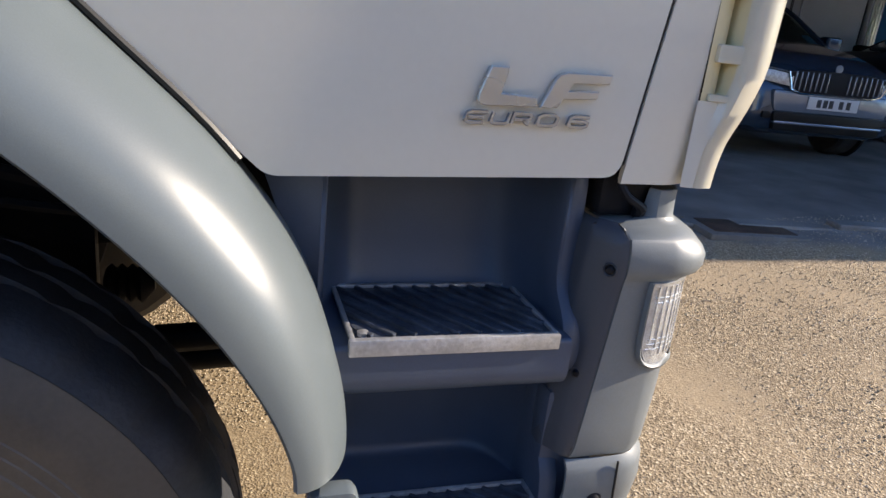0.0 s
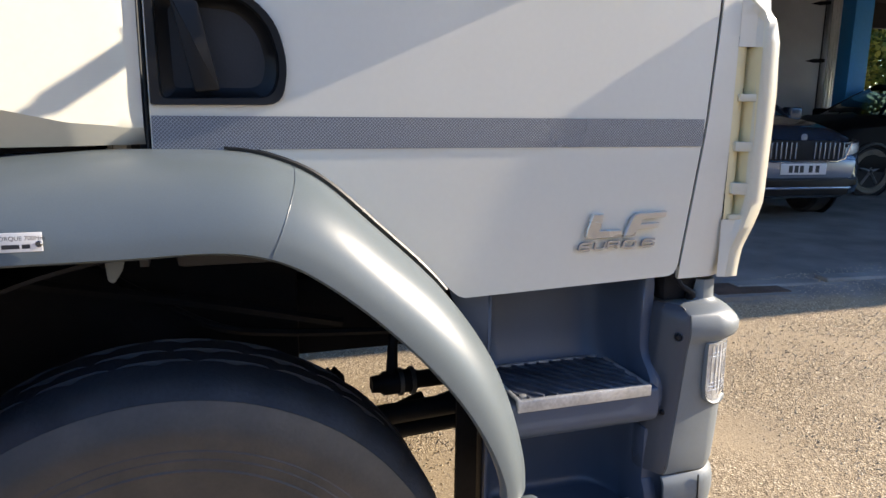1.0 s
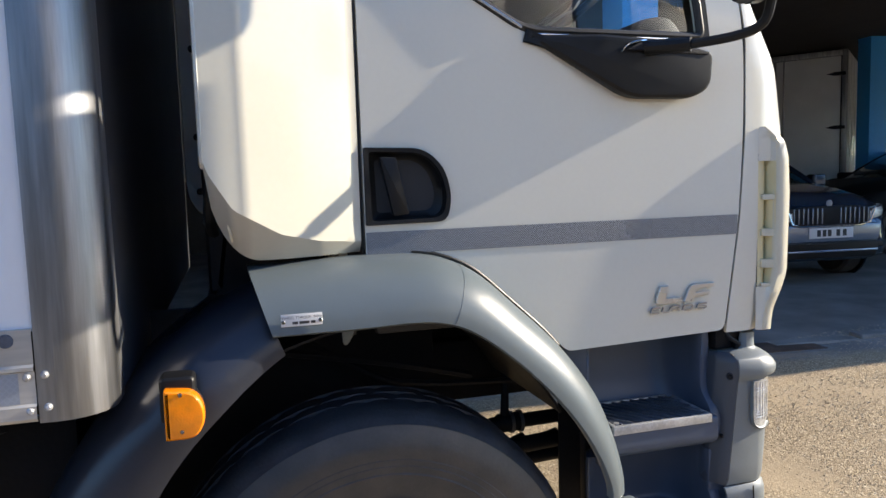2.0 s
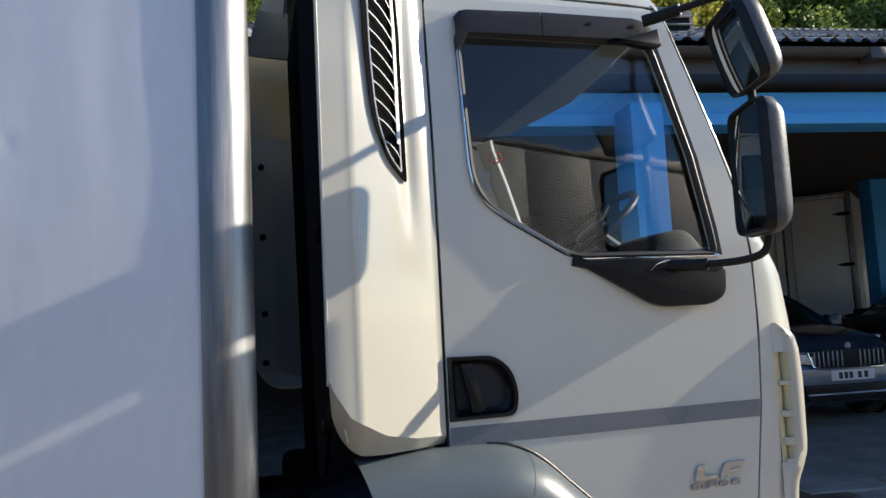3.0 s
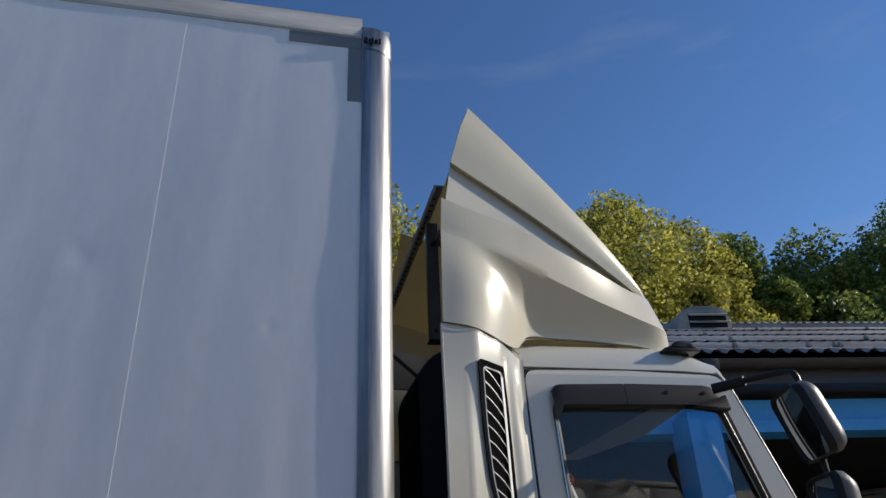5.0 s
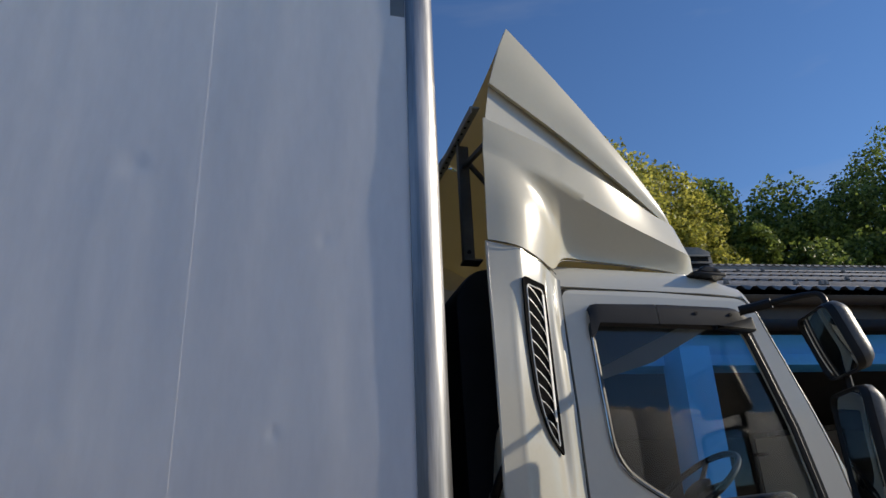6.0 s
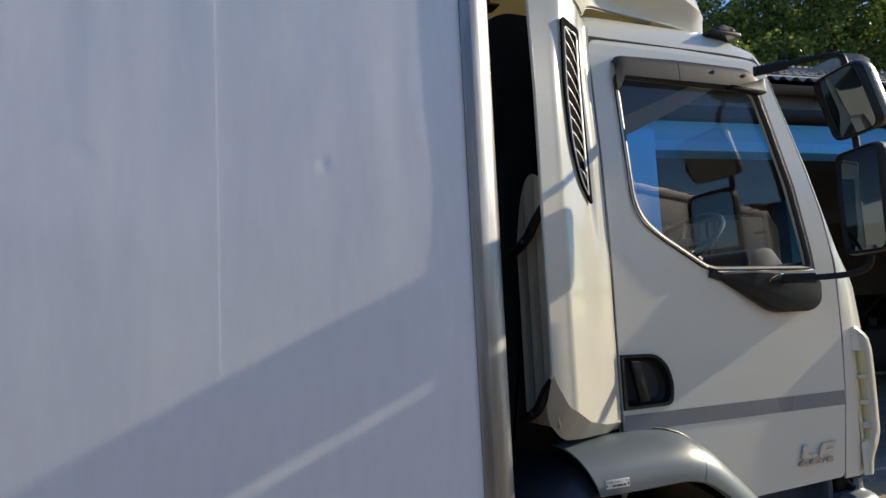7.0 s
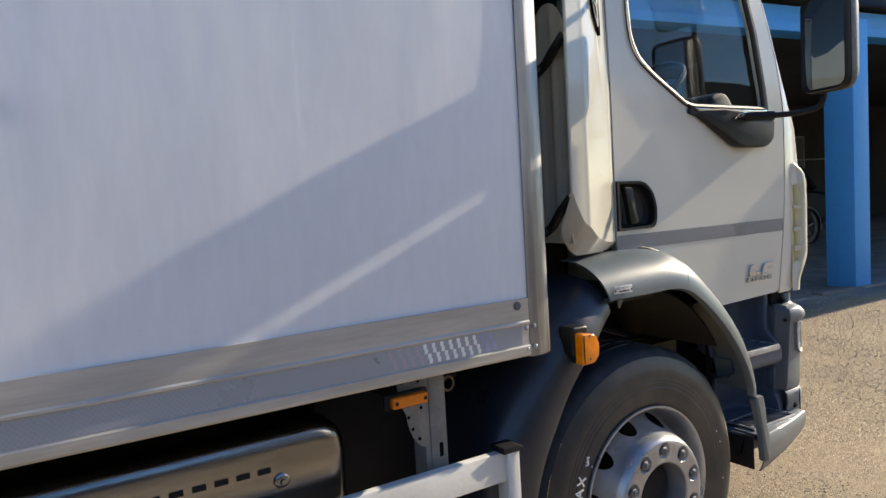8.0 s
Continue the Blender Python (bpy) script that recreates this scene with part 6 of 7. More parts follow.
mirror_head("upper_mirror", -0.402, -0.170, 2.148, 2.388, 0.812, 0.085, -17, -17)
mirror_head("lower_mirror", -0.418, -0.202, 1.740, 2.106, 0.806, 0.085, -17, 0)
part("mirror_arm", tube(spline([(0.715, -0.005, 2.470), (0.755, -0.04, 2.474), (0.80, -0.10, 2.478), (0.865, -0.20, 2.476), (0.885, -0.245, 2.455), (0.888, -0.252, 2.38)], 30), 0.0115, 10), BLACK, truck, "black tubular mirror arm")
part("arm_sleeve", tube([(0.715, -0.005, 2.470), (0.755, -0.04, 2.474), (0.795, -0.092, 2.478)], 0.019, 10), BLACK, truck)
part("arm_bracket", prism(rounded([(0.60, 2.405), (0.735, 2.44), (0.775, 2.455), (0.785, 2.395), (0.74, 2.385)], 0.01), 0.0, 0.03, 0.008), BLACK, truck, "black arm bracket")
part("mirror_arm", tube(spline([(0.725, -0.035, 1.680), (0.79, -0.10, 1.676), (0.86, -0.20, 1.680), (0.895, -0.248, 1.700), (0.905, -0.262, 1.75)], 30), 0.0115, 10), BLACK, truck, "black tubular mirror arm")
part("arm_sleeve", tube([(0.725, -0.035, 1.680), (0.80, -0.115, 1.676)], 0.018, 10), BLACK, truck)
part("mirror_post", tube([(0.888, -0.255, 2.30), (0.905, -0.262, 1.78)], 0.012, 10), BLACK, truck)

# ---- box body ----
BY = -0.255


DENTS = [(-1.55, 1.98, 0.022, 0.0010), (-1.02, 1.98, 0.014, 0.0014), (-1.86, 1.62, 0.026, 0.0016), (-1.45, 2.75, 0.035, 0.0018), (-0.90, 2.55, 0.020, 0.0012), (-1.95, 2.35, 0.022, 0.0016)]


def box_panel(x0, x1, lift, fine=False):
    rows = []
    for z in np.linspace(1.125, 3.76, 200 if fine else 45):
        row = []
        for x in np.linspace(x0, x1, 90 if fine else 16):
            wave = 0.0028 * noise.noise(Vector((x * 2.2, 1.0, z * 1.1))) + 0.0008 * noise.noise(Vector((x * 6, 7.0, z * 4)))
            if fine:
                wave += sum(d * math.exp(-((x - a) ** 2 + (z - b) ** 2) / r ** 2) for a, b, r, d in DENTS)
                wave += 0.0005 * noise.noise(Vector((x * 14, 3.0, z * 1.4)))
            row.append((x, BY + lift + wave, z))
        rows.append(row)
    return solid(part("side_panel", grid(rows), PANEL, body, "white box side panel"), 0.03)


# shade between cab and box is put into this dark wall colour
FRONTWALL_SHADED = surface("shaded_front_panel", (0.060, 0.064, 0.074), 0.5, patch=0.2, patch_scale=3, grain=0.05, bump=0.03)
body = part("front_wall", box(-0.545, -0.515, -0.17, 2 * YC + 0.17, 0.965, 3.79, 0.005), FRONTWALL_SHADED, truck, "box body, front wall coloured dark for the gap's shade")
box_panel(-1.30, -0.624, 0.0, True)
xs = -1.270
for k in range(5):
    box_panel(xs - 1.23, xs, -0.0007 if k % 2 == 0 else 0.0, k == 0)
    xs -= 1.2
part("far_side", box(-7.3, -0.6, 2 * YC + 0.24, 2 * YC + 0.27, 0.965, 3.79), PANEL, body)
part("box_roof", box(-7.3, -0.52, -0.22, 2 * YC + 0.22, 3.79, 3.83), PANEL, body)
part("box_floor", box(-7.3, -0.55, -0.20, 2 * YC + 0.20, 0.98, 1.10), CHASSIS, body)
part("rear_wall", box(-7.33, -7.30, -0.25, 2 * YC + 0.25, 0.98, 3.83), PANEL, body)

# corner post, round at the front
sec = [(-0.630, -0.252), (-0.630, -0.2610), (-0.600, -0.2625)]
for k in range(13):
    t = k / 12 * math.pi / 2
    sec.append((-0.600 + 0.088 * math.sin(t), -0.1765 - 0.086 * math.cos(t)))
sec += [(-0.512, -0.12), (-0.545, -0.12)]
rows = [[(x, y + 0.0006 * noise.noise(Vector((x * 20, z * 6, 0))), z) for x, y in sec] for z in np.linspace(0.962, 3.705, 60)]
post = part("corner_post", grid(rows), ALU, truck, "aluminium corner post of the box, round-fronted", angle=40)
foot_bm = bmesh.new()
foot_bm.faces.new([foot_bm.verts.new((x, y + 0.001, 0.9635)) for x, y in sec])
part("post_foot", foot_bm, ALU, post)
# cap on the post's top with a worn embossed band
cap = []
for z, grow in ((3.690, 0.004), (3.70, 0.007), (3.775, 0.007), (3.80, 0.0), (3.822, -0.03), (3.83, -0.07)):
    cap.append([(-0.60 + (x + 0.60) * (1 + grow * 6) if x > -0.6 else x, -0.12 + (y + 0.12) * (1 + grow * 5), z) for x, y in sec[1:-1]])
capob = part("post_cap", grid(cap), ALU, post, "aluminium corner casting with worn raised marks", angle=60)
for k, (x0, w) in enumerate(((-0.626, 0.014), (-0.608, 0.008), (-0.597, 0.008), (-0.585, 0.012), (-0.570, 0.008))):
    part("raised_mark", box(x0, x0 + w, -0.2712, -0.2672, 3.715, 3.742 - 0.006 * (k % 2), 0.001), CHASSIS, capob)
# top rail, bottom rail and their tapes
part("top_rail", prism(rounded([(-7.3, 3.748), (-0.632, 3.748), (-0.632, 3.845), (-7.3, 3.845)], 0.004), -0.2605, -0.235, 0.004), ALU_RAIL, truck, "aluminium top rail")
rail = []
for y, z in ((-0.250, 1.131), (-0.2625, 1.130), (-0.2625, 1.068), (-0.2665, 1.064), (-0.2665, 1.058), (-0.2605, 1.055), (-0.2605, 0.998), (-0.2665, 0.994), (-0.2665, 0.972), (-0.262, 0.966), (-0.22, 0.966)):
    rail.append([(x, y, z) for x in np.linspace(-7.3, -0.632, 30)])
rail_ob = part("bottom_rail", grid(rail), ALU_RAIL, truck, "aluminium bottom rail with reflective tape", angle=25)
part("rail_tape", grid([[(x, -0.2612, z) for x in np.linspace(-7.2, -0.658, 30)] for z in (0.9995, 1.0265, 1.0535)]), RAILTAPE, rail_ob, "silver reflective tape")
# marks fix the tape's view-dependent glint as violet, white and pink colour
for k in range(26):
    for j in range(4):
        x0 = -0.750 - 0.0128 * k - 0.0032 * (j % 2)
        z0 = 1.0010 + 0.0131 * j
        if (j // 2 + k) % 2 == 0:
            glint = TAPE_VIOLET if k < 4 else TAPE_WHITE if k < 18 else TAPE_PINK
            part("tape_mark", box(x0 - 0.0098, x0, -0.2618, -0.2613, z0, z0 + 0.0127), glint, rail_ob)
for x, z in ((-0.644, 1.046), (-0.642, 0.986), (-0.616, 1.048), (-0.614, 0.990)):
    part("rivet", lathe([(-0.270, 0.0), (-0.2695, 0.004), (-0.266, 0.0068), (-0.262, 0.007)], (x, 0, z), 12), NOSING, rail_ob)
part("round_plug", lathe([(-0.2655, 0.0), (-0.2655, 0.0115), (-0.2625, 0.0125)], (-0.672, 0, 1.112), 20), TREAD, rail_ob)
# corner marking tape near the top
part("marking_tape", box(-0.905, -0.632, BY - 0.0022, BY - 0.0012, 3.690, 3.744), TAPE_GREY, body, "grey marking tape")
part("marking_tape", box(-0.684, -0.632, BY - 0.0022, BY - 0.0012, 3.435, 3.689), TAPE_GREY, body, "grey marking tape")

# side guard, markers and silencer under the box
SUPPORT_GREY = surface("grey_bracket_steel", (0.225, 0.225, 0.225), 0.55, metal=0.3, patch=0.25, patch_scale=12, grain=0.1, grain_scale=120, bump=0.06)
RUST_DARK = surface("brown_wire", (0.16, 0.10, 0.07), 0.7, grain=0.1, bump=0.1)
guard = part("side_guard", box(-4.2, -0.672, -0.215, -0.185, 0.605, 0.692, 0.006), surface("guard_white", (0.66, 0.66, 0.64), 0.4, patch=0.15, patch_scale=5, grain=0.04), truck, "pale side guard rail")
part("guard_end", prism(rounded([(-0.722, 0.690), (-0.650, 0.690), (-0.650, 0.702), (-0.668, 0.708), (-0.722, 0.708)], 0.003, 2), -0.232, -0.168, 0.003), CHASSIS, guard, "black rail end cap")
part("guard_post", box(-0.705, -0.660, -0.226, -0.172, 0.2, 0.695, 0.006), guard.data.materials[0], guard)
bracket = part("guard_bracket", box(-0.918, -0.866, -0.168, -0.162, 0.50, 0.945, 0.002), SUPPORT_GREY, truck, "grey steel guard bracket with a slot")
part("bracket_flange", box(-0.934, -0.9185, -0.166, -0.10, 0.50, 0.945, 0.002), SUPPORT_GREY, bracket)
part("bracket_slot", prism(rounded([(-0.893, 0.712), (-0.880, 0.712), (-0.880, 0.752), (-0.893, 0.752)], 0.0055, 4), -0.1684, -0.1675, 0.0), DEEP, bracket)
part("wire_loop", tube([(-0.842 + 0.018 * math.cos(t), -0.15, 0.905 + 0.020 * math.sin(t)) for t in np.linspace(0.6, 6.9, 18)], 0.0035, 6), RUST_DARK, bracket)
mk = part("side_marker", box(-1.055, -0.950, -0.222, -0.198, 0.888, 0.918, 0.008, seg=3), AMBER_DULL, truck, "amber side marker lamp")
for mx_ in (-1.045, -0.960):
    part("marker_screw", lathe([(-0.2232, 0.0), (-0.2232, 0.005), (-0.2215, 0.0055)], (mx_, 0, 0.903), 10), CHASSIS, mk)
part("marker_base", box(-1.07, -0.94, -0.20, -0.185, 0.882, 0.924, 0.004), CHASSIS, mk)
plate_out = [(-0.930, 0.952), (-1.015, 0.952), (-1.010, 0.885)] + [(-0.930 - 0.062 * math.cos(t), 0.868 - 0.118 * math.sin(t)) for t in np.linspace(0.15, math.pi / 2, 8)]
hanger = part("marker_hanger", prism(plate_out, -0.170, -0.166, 0.001), SUPPORT_GREY, mk, "grey perforated hanger plate")
for hx, hz in ((-0.985, 0.842), (-0.974, 0.808), (-0.955, 0.778), (-0.945, 0.862), (-1.000, 0.940), (-0.950, 0.936)):
    part("plate_hole", lathe([(-0.1708, 0.0), (-0.1708, 0.0048), (-0.1700, 0.0052)], (hx, 0, hz), 10), DEEP, hanger)
sil = part("silencer", prism(rounded([(-2.6, 0.45), (-1.140, 0.45), (-1.140, 0.872), (-2.6, 0.872)], [0.03, 0.05, 0.09, 0.03], 5), -0.115, 0.35, 0.05, seg=4), STEEL, truck, "stainless silencer with slotted heat shield")
for k in range(9):
    part("shield_slot", box(-1.80 + 0.052 * k, -1.768 + 0.052 * k, -0.1175, -0.114, 0.772, 0.786), CHASSIS, sil)
part("silencer_knob", lathe([(-0.114, 0.020), (-0.121, 0.020), (-0.124, 0.015), (-0.124, 0.008), (-0.130, 0.006), (-0.130, 0.0)], (-1.325, 0, 0.744), 24), STEEL, sil, "round steel knob")
part("air_tank", tube([(-1.0, 0.25, 0.55), (-1.0, 1.0, 0.55)], 0.14, 20), CHASSIS, truck)
part("cross_member", box(-1.0, -0.92, -0.10, 1.9, 0.88, 0.965), CHASSIS, truck)
part("cross_member", box(-2.2, -2.12, -0.10, 1.9, 0.88, 0.965), CHASSIS, truck)
part("hose_run", tube(spline([(-0.75, -0.05, 0.90), (-0.85, 0.02, 0.86), (-1.0, 0.0, 0.90), (-1.1, 0.1, 0.93)], 16), 0.012, 6), CHASSIS, truck)
for k in (0, 1):
    rear = lathe([(-0.16 + 0.32 * k, 0.30), (-0.17 + 0.32 * k, 0.5), (-0.12 + 0.32 * k, 0.53), (0.08 + 0.32 * k, 0.53), (0.12 + 0.32 * k, 0.5), (0.12 + 0.32 * k, 0.3)], (-4.9, 0.1, 0.335), 40)
    part("rear_tyre", rear, RUBBER, truck)



# ---- the open shed beyond the truck ----
FA = math.atan(-0.12)
FX, FY = 6.42, 2.79
SHED = Matrix.Translation((FX, FY, 0.155)) @ Matrix.Rotation(FA, 4, "Z")
# in the shed's own frame: x along its front, y into it, z up from the floor at the blue column
shed = thing("open_shed", SHED.translation, "open-fronted shed with blue steel frame and dark corrugated roof", "building")
EAVE, RIDGE, RUN = 3.46, 5.43, 4.6


def in_shed(bm):
    bm.transform(SHED)
    return bm


def shed_frame():
    beam = part("front_beam", in_shed(box(-16, 22, 0.02, 0.20, 3.00, 3.20, 0.006)), BLUE, shed, "bright blue steel front beam")
    part("lower_beam", in_shed(box(-16, 22, -0.05, 0.26, 2.90, 2.998, 0.004)), BLUE, shed, "blue lower flange")
    for x in (0.0, -4.0, 4.0, 8.0, -12.0):
        part("column", in_shed(box(x, x + 0.27, -0.36, 0.0, -0.12, 3.0, 0.006)), BLUE, shed, "blue painted steel column")
    for x in (3.05,):
        part("inner_column", in_shed(box(x, x + 0.34, 5.6, 5.9, -0.3, 3.6, 0.006)), BLUE, shed, "blue painted steel column")
    bm = bmesh.new()
    prof = [(0.07 * math.cos(t), 0.07 * math.sin(t)) for t in np.linspace(math.pi, 2 * math.pi, 9)]
    rows = [[(x, -0.36 + y, EAVE - 0.02 + z) for y, z in prof] for x in np.linspace(-16, 22, 8)]
    g = part("gutter", in_shed(grid(rows)), GUTTER, shed, "dark brown half-round gutter")
    solid(g, 0.006)
    for x in np.arange(-15.2, 20, 1.9):
        part("gutter_clip", in_shed(prism([(x, EAVE - 0.115), (x + 0.14, EAVE - 0.115), (x + 0.14, EAVE - 0.02), (x, EAVE - 0.02)], -0.440, -0.27, 0.004)), GUTTER, g)
    part("fascia", in_shed(box(-16, 22, -0.28, -0.24, EAVE - 0.20, EAVE + 0.02)), GUTTER, shed)
    part("soffit", in_shed(box(-16, 22, -0.24, 0.10, EAVE - 0.20, EAVE - 0.16)), GUTTER, shed)


shed_frame()


def shed_roof():
    """Corrugated sheets in lapped courses, front and back slope."""
    for back in (False, True):
        slope = (RIDGE - EAVE) / RUN
        courses = 4
        for c in range(courses):
            y0, y1 = c * (RUN + 0.35) / courses, (c + 1) * (RUN + 0.35) / courses + 0.12
            xs = np.arange(-14.0, 20.0, 0.0365)
            verts, faces = [], []
            for yy in (y0, (y0 + y1) / 2, y1):
                lap = 0.022 * (1 - (yy - y0) / (y1 - y0))
                for i, x in enumerate(xs):
                    wave = 0.024 * math.sin(i * math.pi / 2 + 0.6)
                    y = -0.35 + yy
                    z = EAVE + 0.05 + slope * (yy - 0.0) + wave + lap
                    if back:
                        y = 2 * (RUN) - y
                    verts.append(SHED @ Vector((x, y, z)))
            n = len(xs)
            for r in range(2):
                faces += [(r * n + i, r * n + i + 1, (r + 1) * n + i + 1, (r + 1) * n + i) for i in range(n - 1)]
            me = bpy.data.meshes.new("roof_course")
            me.from_pydata([tuple(v) for v in verts], [], faces)
            for p in me.polygons:
                p.use_smooth = True
            me.materials.append(SHEET)
            ob = new("roof_course", me)
            ob.parent = shed
            ob.matrix_parent_inverse = Matrix.Translation(shed.location).inverted()
            tagged(ob, "weathered dark corrugated roof sheets", kind="stuff")
    part("ridge_cap", in_shed(tube([(-14, RUN, RIDGE + 0.20), (20, RUN, RIDGE + 0.20)], 0.11, 10)), SHEET, shed, "dark ridge capping")
    rnd = random.Random(3)
    for k in range(90):
        x, u = rnd.uniform(-4, 12), rnd.choice((0.25, 1.3, 2.5, 3.7))
        part("roof_bolt", in_shed(lathe([(0.0, 0.03), (0.03, 0.025), (0.05, 0.012), (0.05, 0.0)], (x, -0.35 + u, EAVE + 0.085 + (RIDGE - EAVE) / RUN * u), 6, axis="z")), SHEET, shed)
    # louvred ridge vents
    for x in (-5.95, -1.45, 3.05, 7.55):
        w = 0.36
        zb, yb = RIDGE - 0.34, RUN - 0.85
        vent = part("ridge_vent", in_shed(prism([(x - w - 0.30, zb - 0.16), (x + w + 0.06, zb - 0.16), (x + w, zb + 0.52), (x + w * 0.5, zb + 0.59), (x - w * 0.5, zb + 0.59), (x - w, zb + 0.52)], yb, yb + 1.1, 0.01)), SHEET, shed, "dark louvred ridge vent")
        part("vent_mouth", in_shed(box(x - w + 0.07, x + w - 0.05, yb - 0.006, yb + 0.02, zb - 0.05, zb + 0.46)), CHASSIS, vent)
        for k in range(5):
            m = Matrix.Translation((x + 0.01, yb - 0.02, zb - 0.02 + 0.115 * k)) @ Matrix.Rotation(radians(32), 4, "X")
            part("louvre", in_shed(box(-w + 0.06, w - 0.04, -0.05, 0.05, -0.010, 0.010, m=m)), SHEET, vent)


shed_roof()


def shed_walls():
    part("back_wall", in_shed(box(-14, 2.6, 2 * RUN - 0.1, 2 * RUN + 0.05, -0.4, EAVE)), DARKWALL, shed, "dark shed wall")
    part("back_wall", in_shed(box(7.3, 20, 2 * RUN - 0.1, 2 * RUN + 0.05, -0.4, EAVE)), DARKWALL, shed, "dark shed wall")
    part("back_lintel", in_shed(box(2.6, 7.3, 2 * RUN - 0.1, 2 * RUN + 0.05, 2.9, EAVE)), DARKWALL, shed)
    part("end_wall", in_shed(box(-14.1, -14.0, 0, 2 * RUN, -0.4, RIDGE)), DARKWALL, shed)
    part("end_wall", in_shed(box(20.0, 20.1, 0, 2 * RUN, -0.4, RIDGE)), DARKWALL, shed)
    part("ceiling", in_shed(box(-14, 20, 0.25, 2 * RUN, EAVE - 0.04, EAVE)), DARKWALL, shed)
    board = part("wall_board", in_shed(box(9.86, 11.6, 2 * RUN - 0.15, 2 * RUN - 0.105, 1.57, 2.46, 0.01)), surface("board_brown", (0.17, 0.15, 0.13), 0.6), shed, "dull brown framed wall board")
    frame_paint = surface("board_frame_paint", (0.42, 0.40, 0.37), 0.6)
    for x0, x1, z0, z1 in ((9.82, 11.64, 2.46, 2.50), (9.82, 11.64, 1.53, 1.57), (9.82, 9.86, 1.57, 2.46), (11.60, 11.64, 1.57, 2.46)):
        part("board_rail", in_shed(box(x0, x1, 2 * RUN - 0.17, 2 * RUN - 0.105, z0, z1, 0.006)), frame_paint, board)
    part("pipe", in_shed(tube([(10.89, 2 * RUN - 0.20, 1.80), (14.0, 2 * RUN - 0.20, 1.78)], 0.022, 8)), frame_paint, shed, "pale wall pipe")
    part("green_sheet", in_shed(prism(rounded([(9.72, 0.92), (10.30, 0.90), (10.54, 1.27), (9.88, 1.27)], 0.03, 3), 2 * RUN - 0.16, 2 * RUN - 0.11, 0.006)), surface("green_sheet", (0.10, 0.19, 0.15), 0.6), shed, "small green patch on the wall")


shed_walls()

# concrete edging strip along the shed's front
CONCRETE = surface("concrete", (0.27, 0.26, 0.24), 0.9, patch=0.3, patch_scale=2.5, grain=0.12, grain_scale=60, bump=0.3, by_object=0.12)
RUST = surface("rusty_iron", (0.12, 0.075, 0.05), 0.8, patch=0.4, patch_scale=9, grain=0.2, grain_scale=90, bump=0.3)
edging = thing("concrete_edging", (FX, FY - 0.35, ground_z(FX, FY)), "worn concrete edging strip before the shed", "edging", kind="structure")
rnd = random.Random(11)
for k in range(22):
    x = -7.5 + k * 0.72
    bm = box(-0.345, 0.345, -0.075, 0.075, -0.10, 0.022 + rnd.uniform(-0.008, 0.008), 0.012, seg=1)
    p = SHED @ Vector((x, -0.34 + rnd.uniform(-0.012, 0.012), 0))
    p.z = ground_z(p.x, p.y)
    part("edging_block", merge(bm, None, Matrix.Translation(p) @ Matrix.Rotation(FA + rnd.uniform(-0.02, 0.02), 4, "Z")), CONCRETE, edging)
cover = thing("drain_cover", (3.62, 2.70, ground_z(3.62, 2.70)), "rusty iron drain cover set in the yard", "drain cover")
m = Matrix.Translation((3.62, 2.70, ground_z(3.62, 2.70) + 0.006)) @ Matrix.Rotation(FA, 4, "Z")
frame_ob = part("cover_frame", box(-0.34, 0.34, -0.20, 0.20, -0.03, 0.010, 0.006, m=m), CONCRETE, cover)
part("cover_plate", box(-0.28, 0.28, -0.14, 0.14, -0.02, 0.016, 0.005, m=m), RUST, frame_ob)


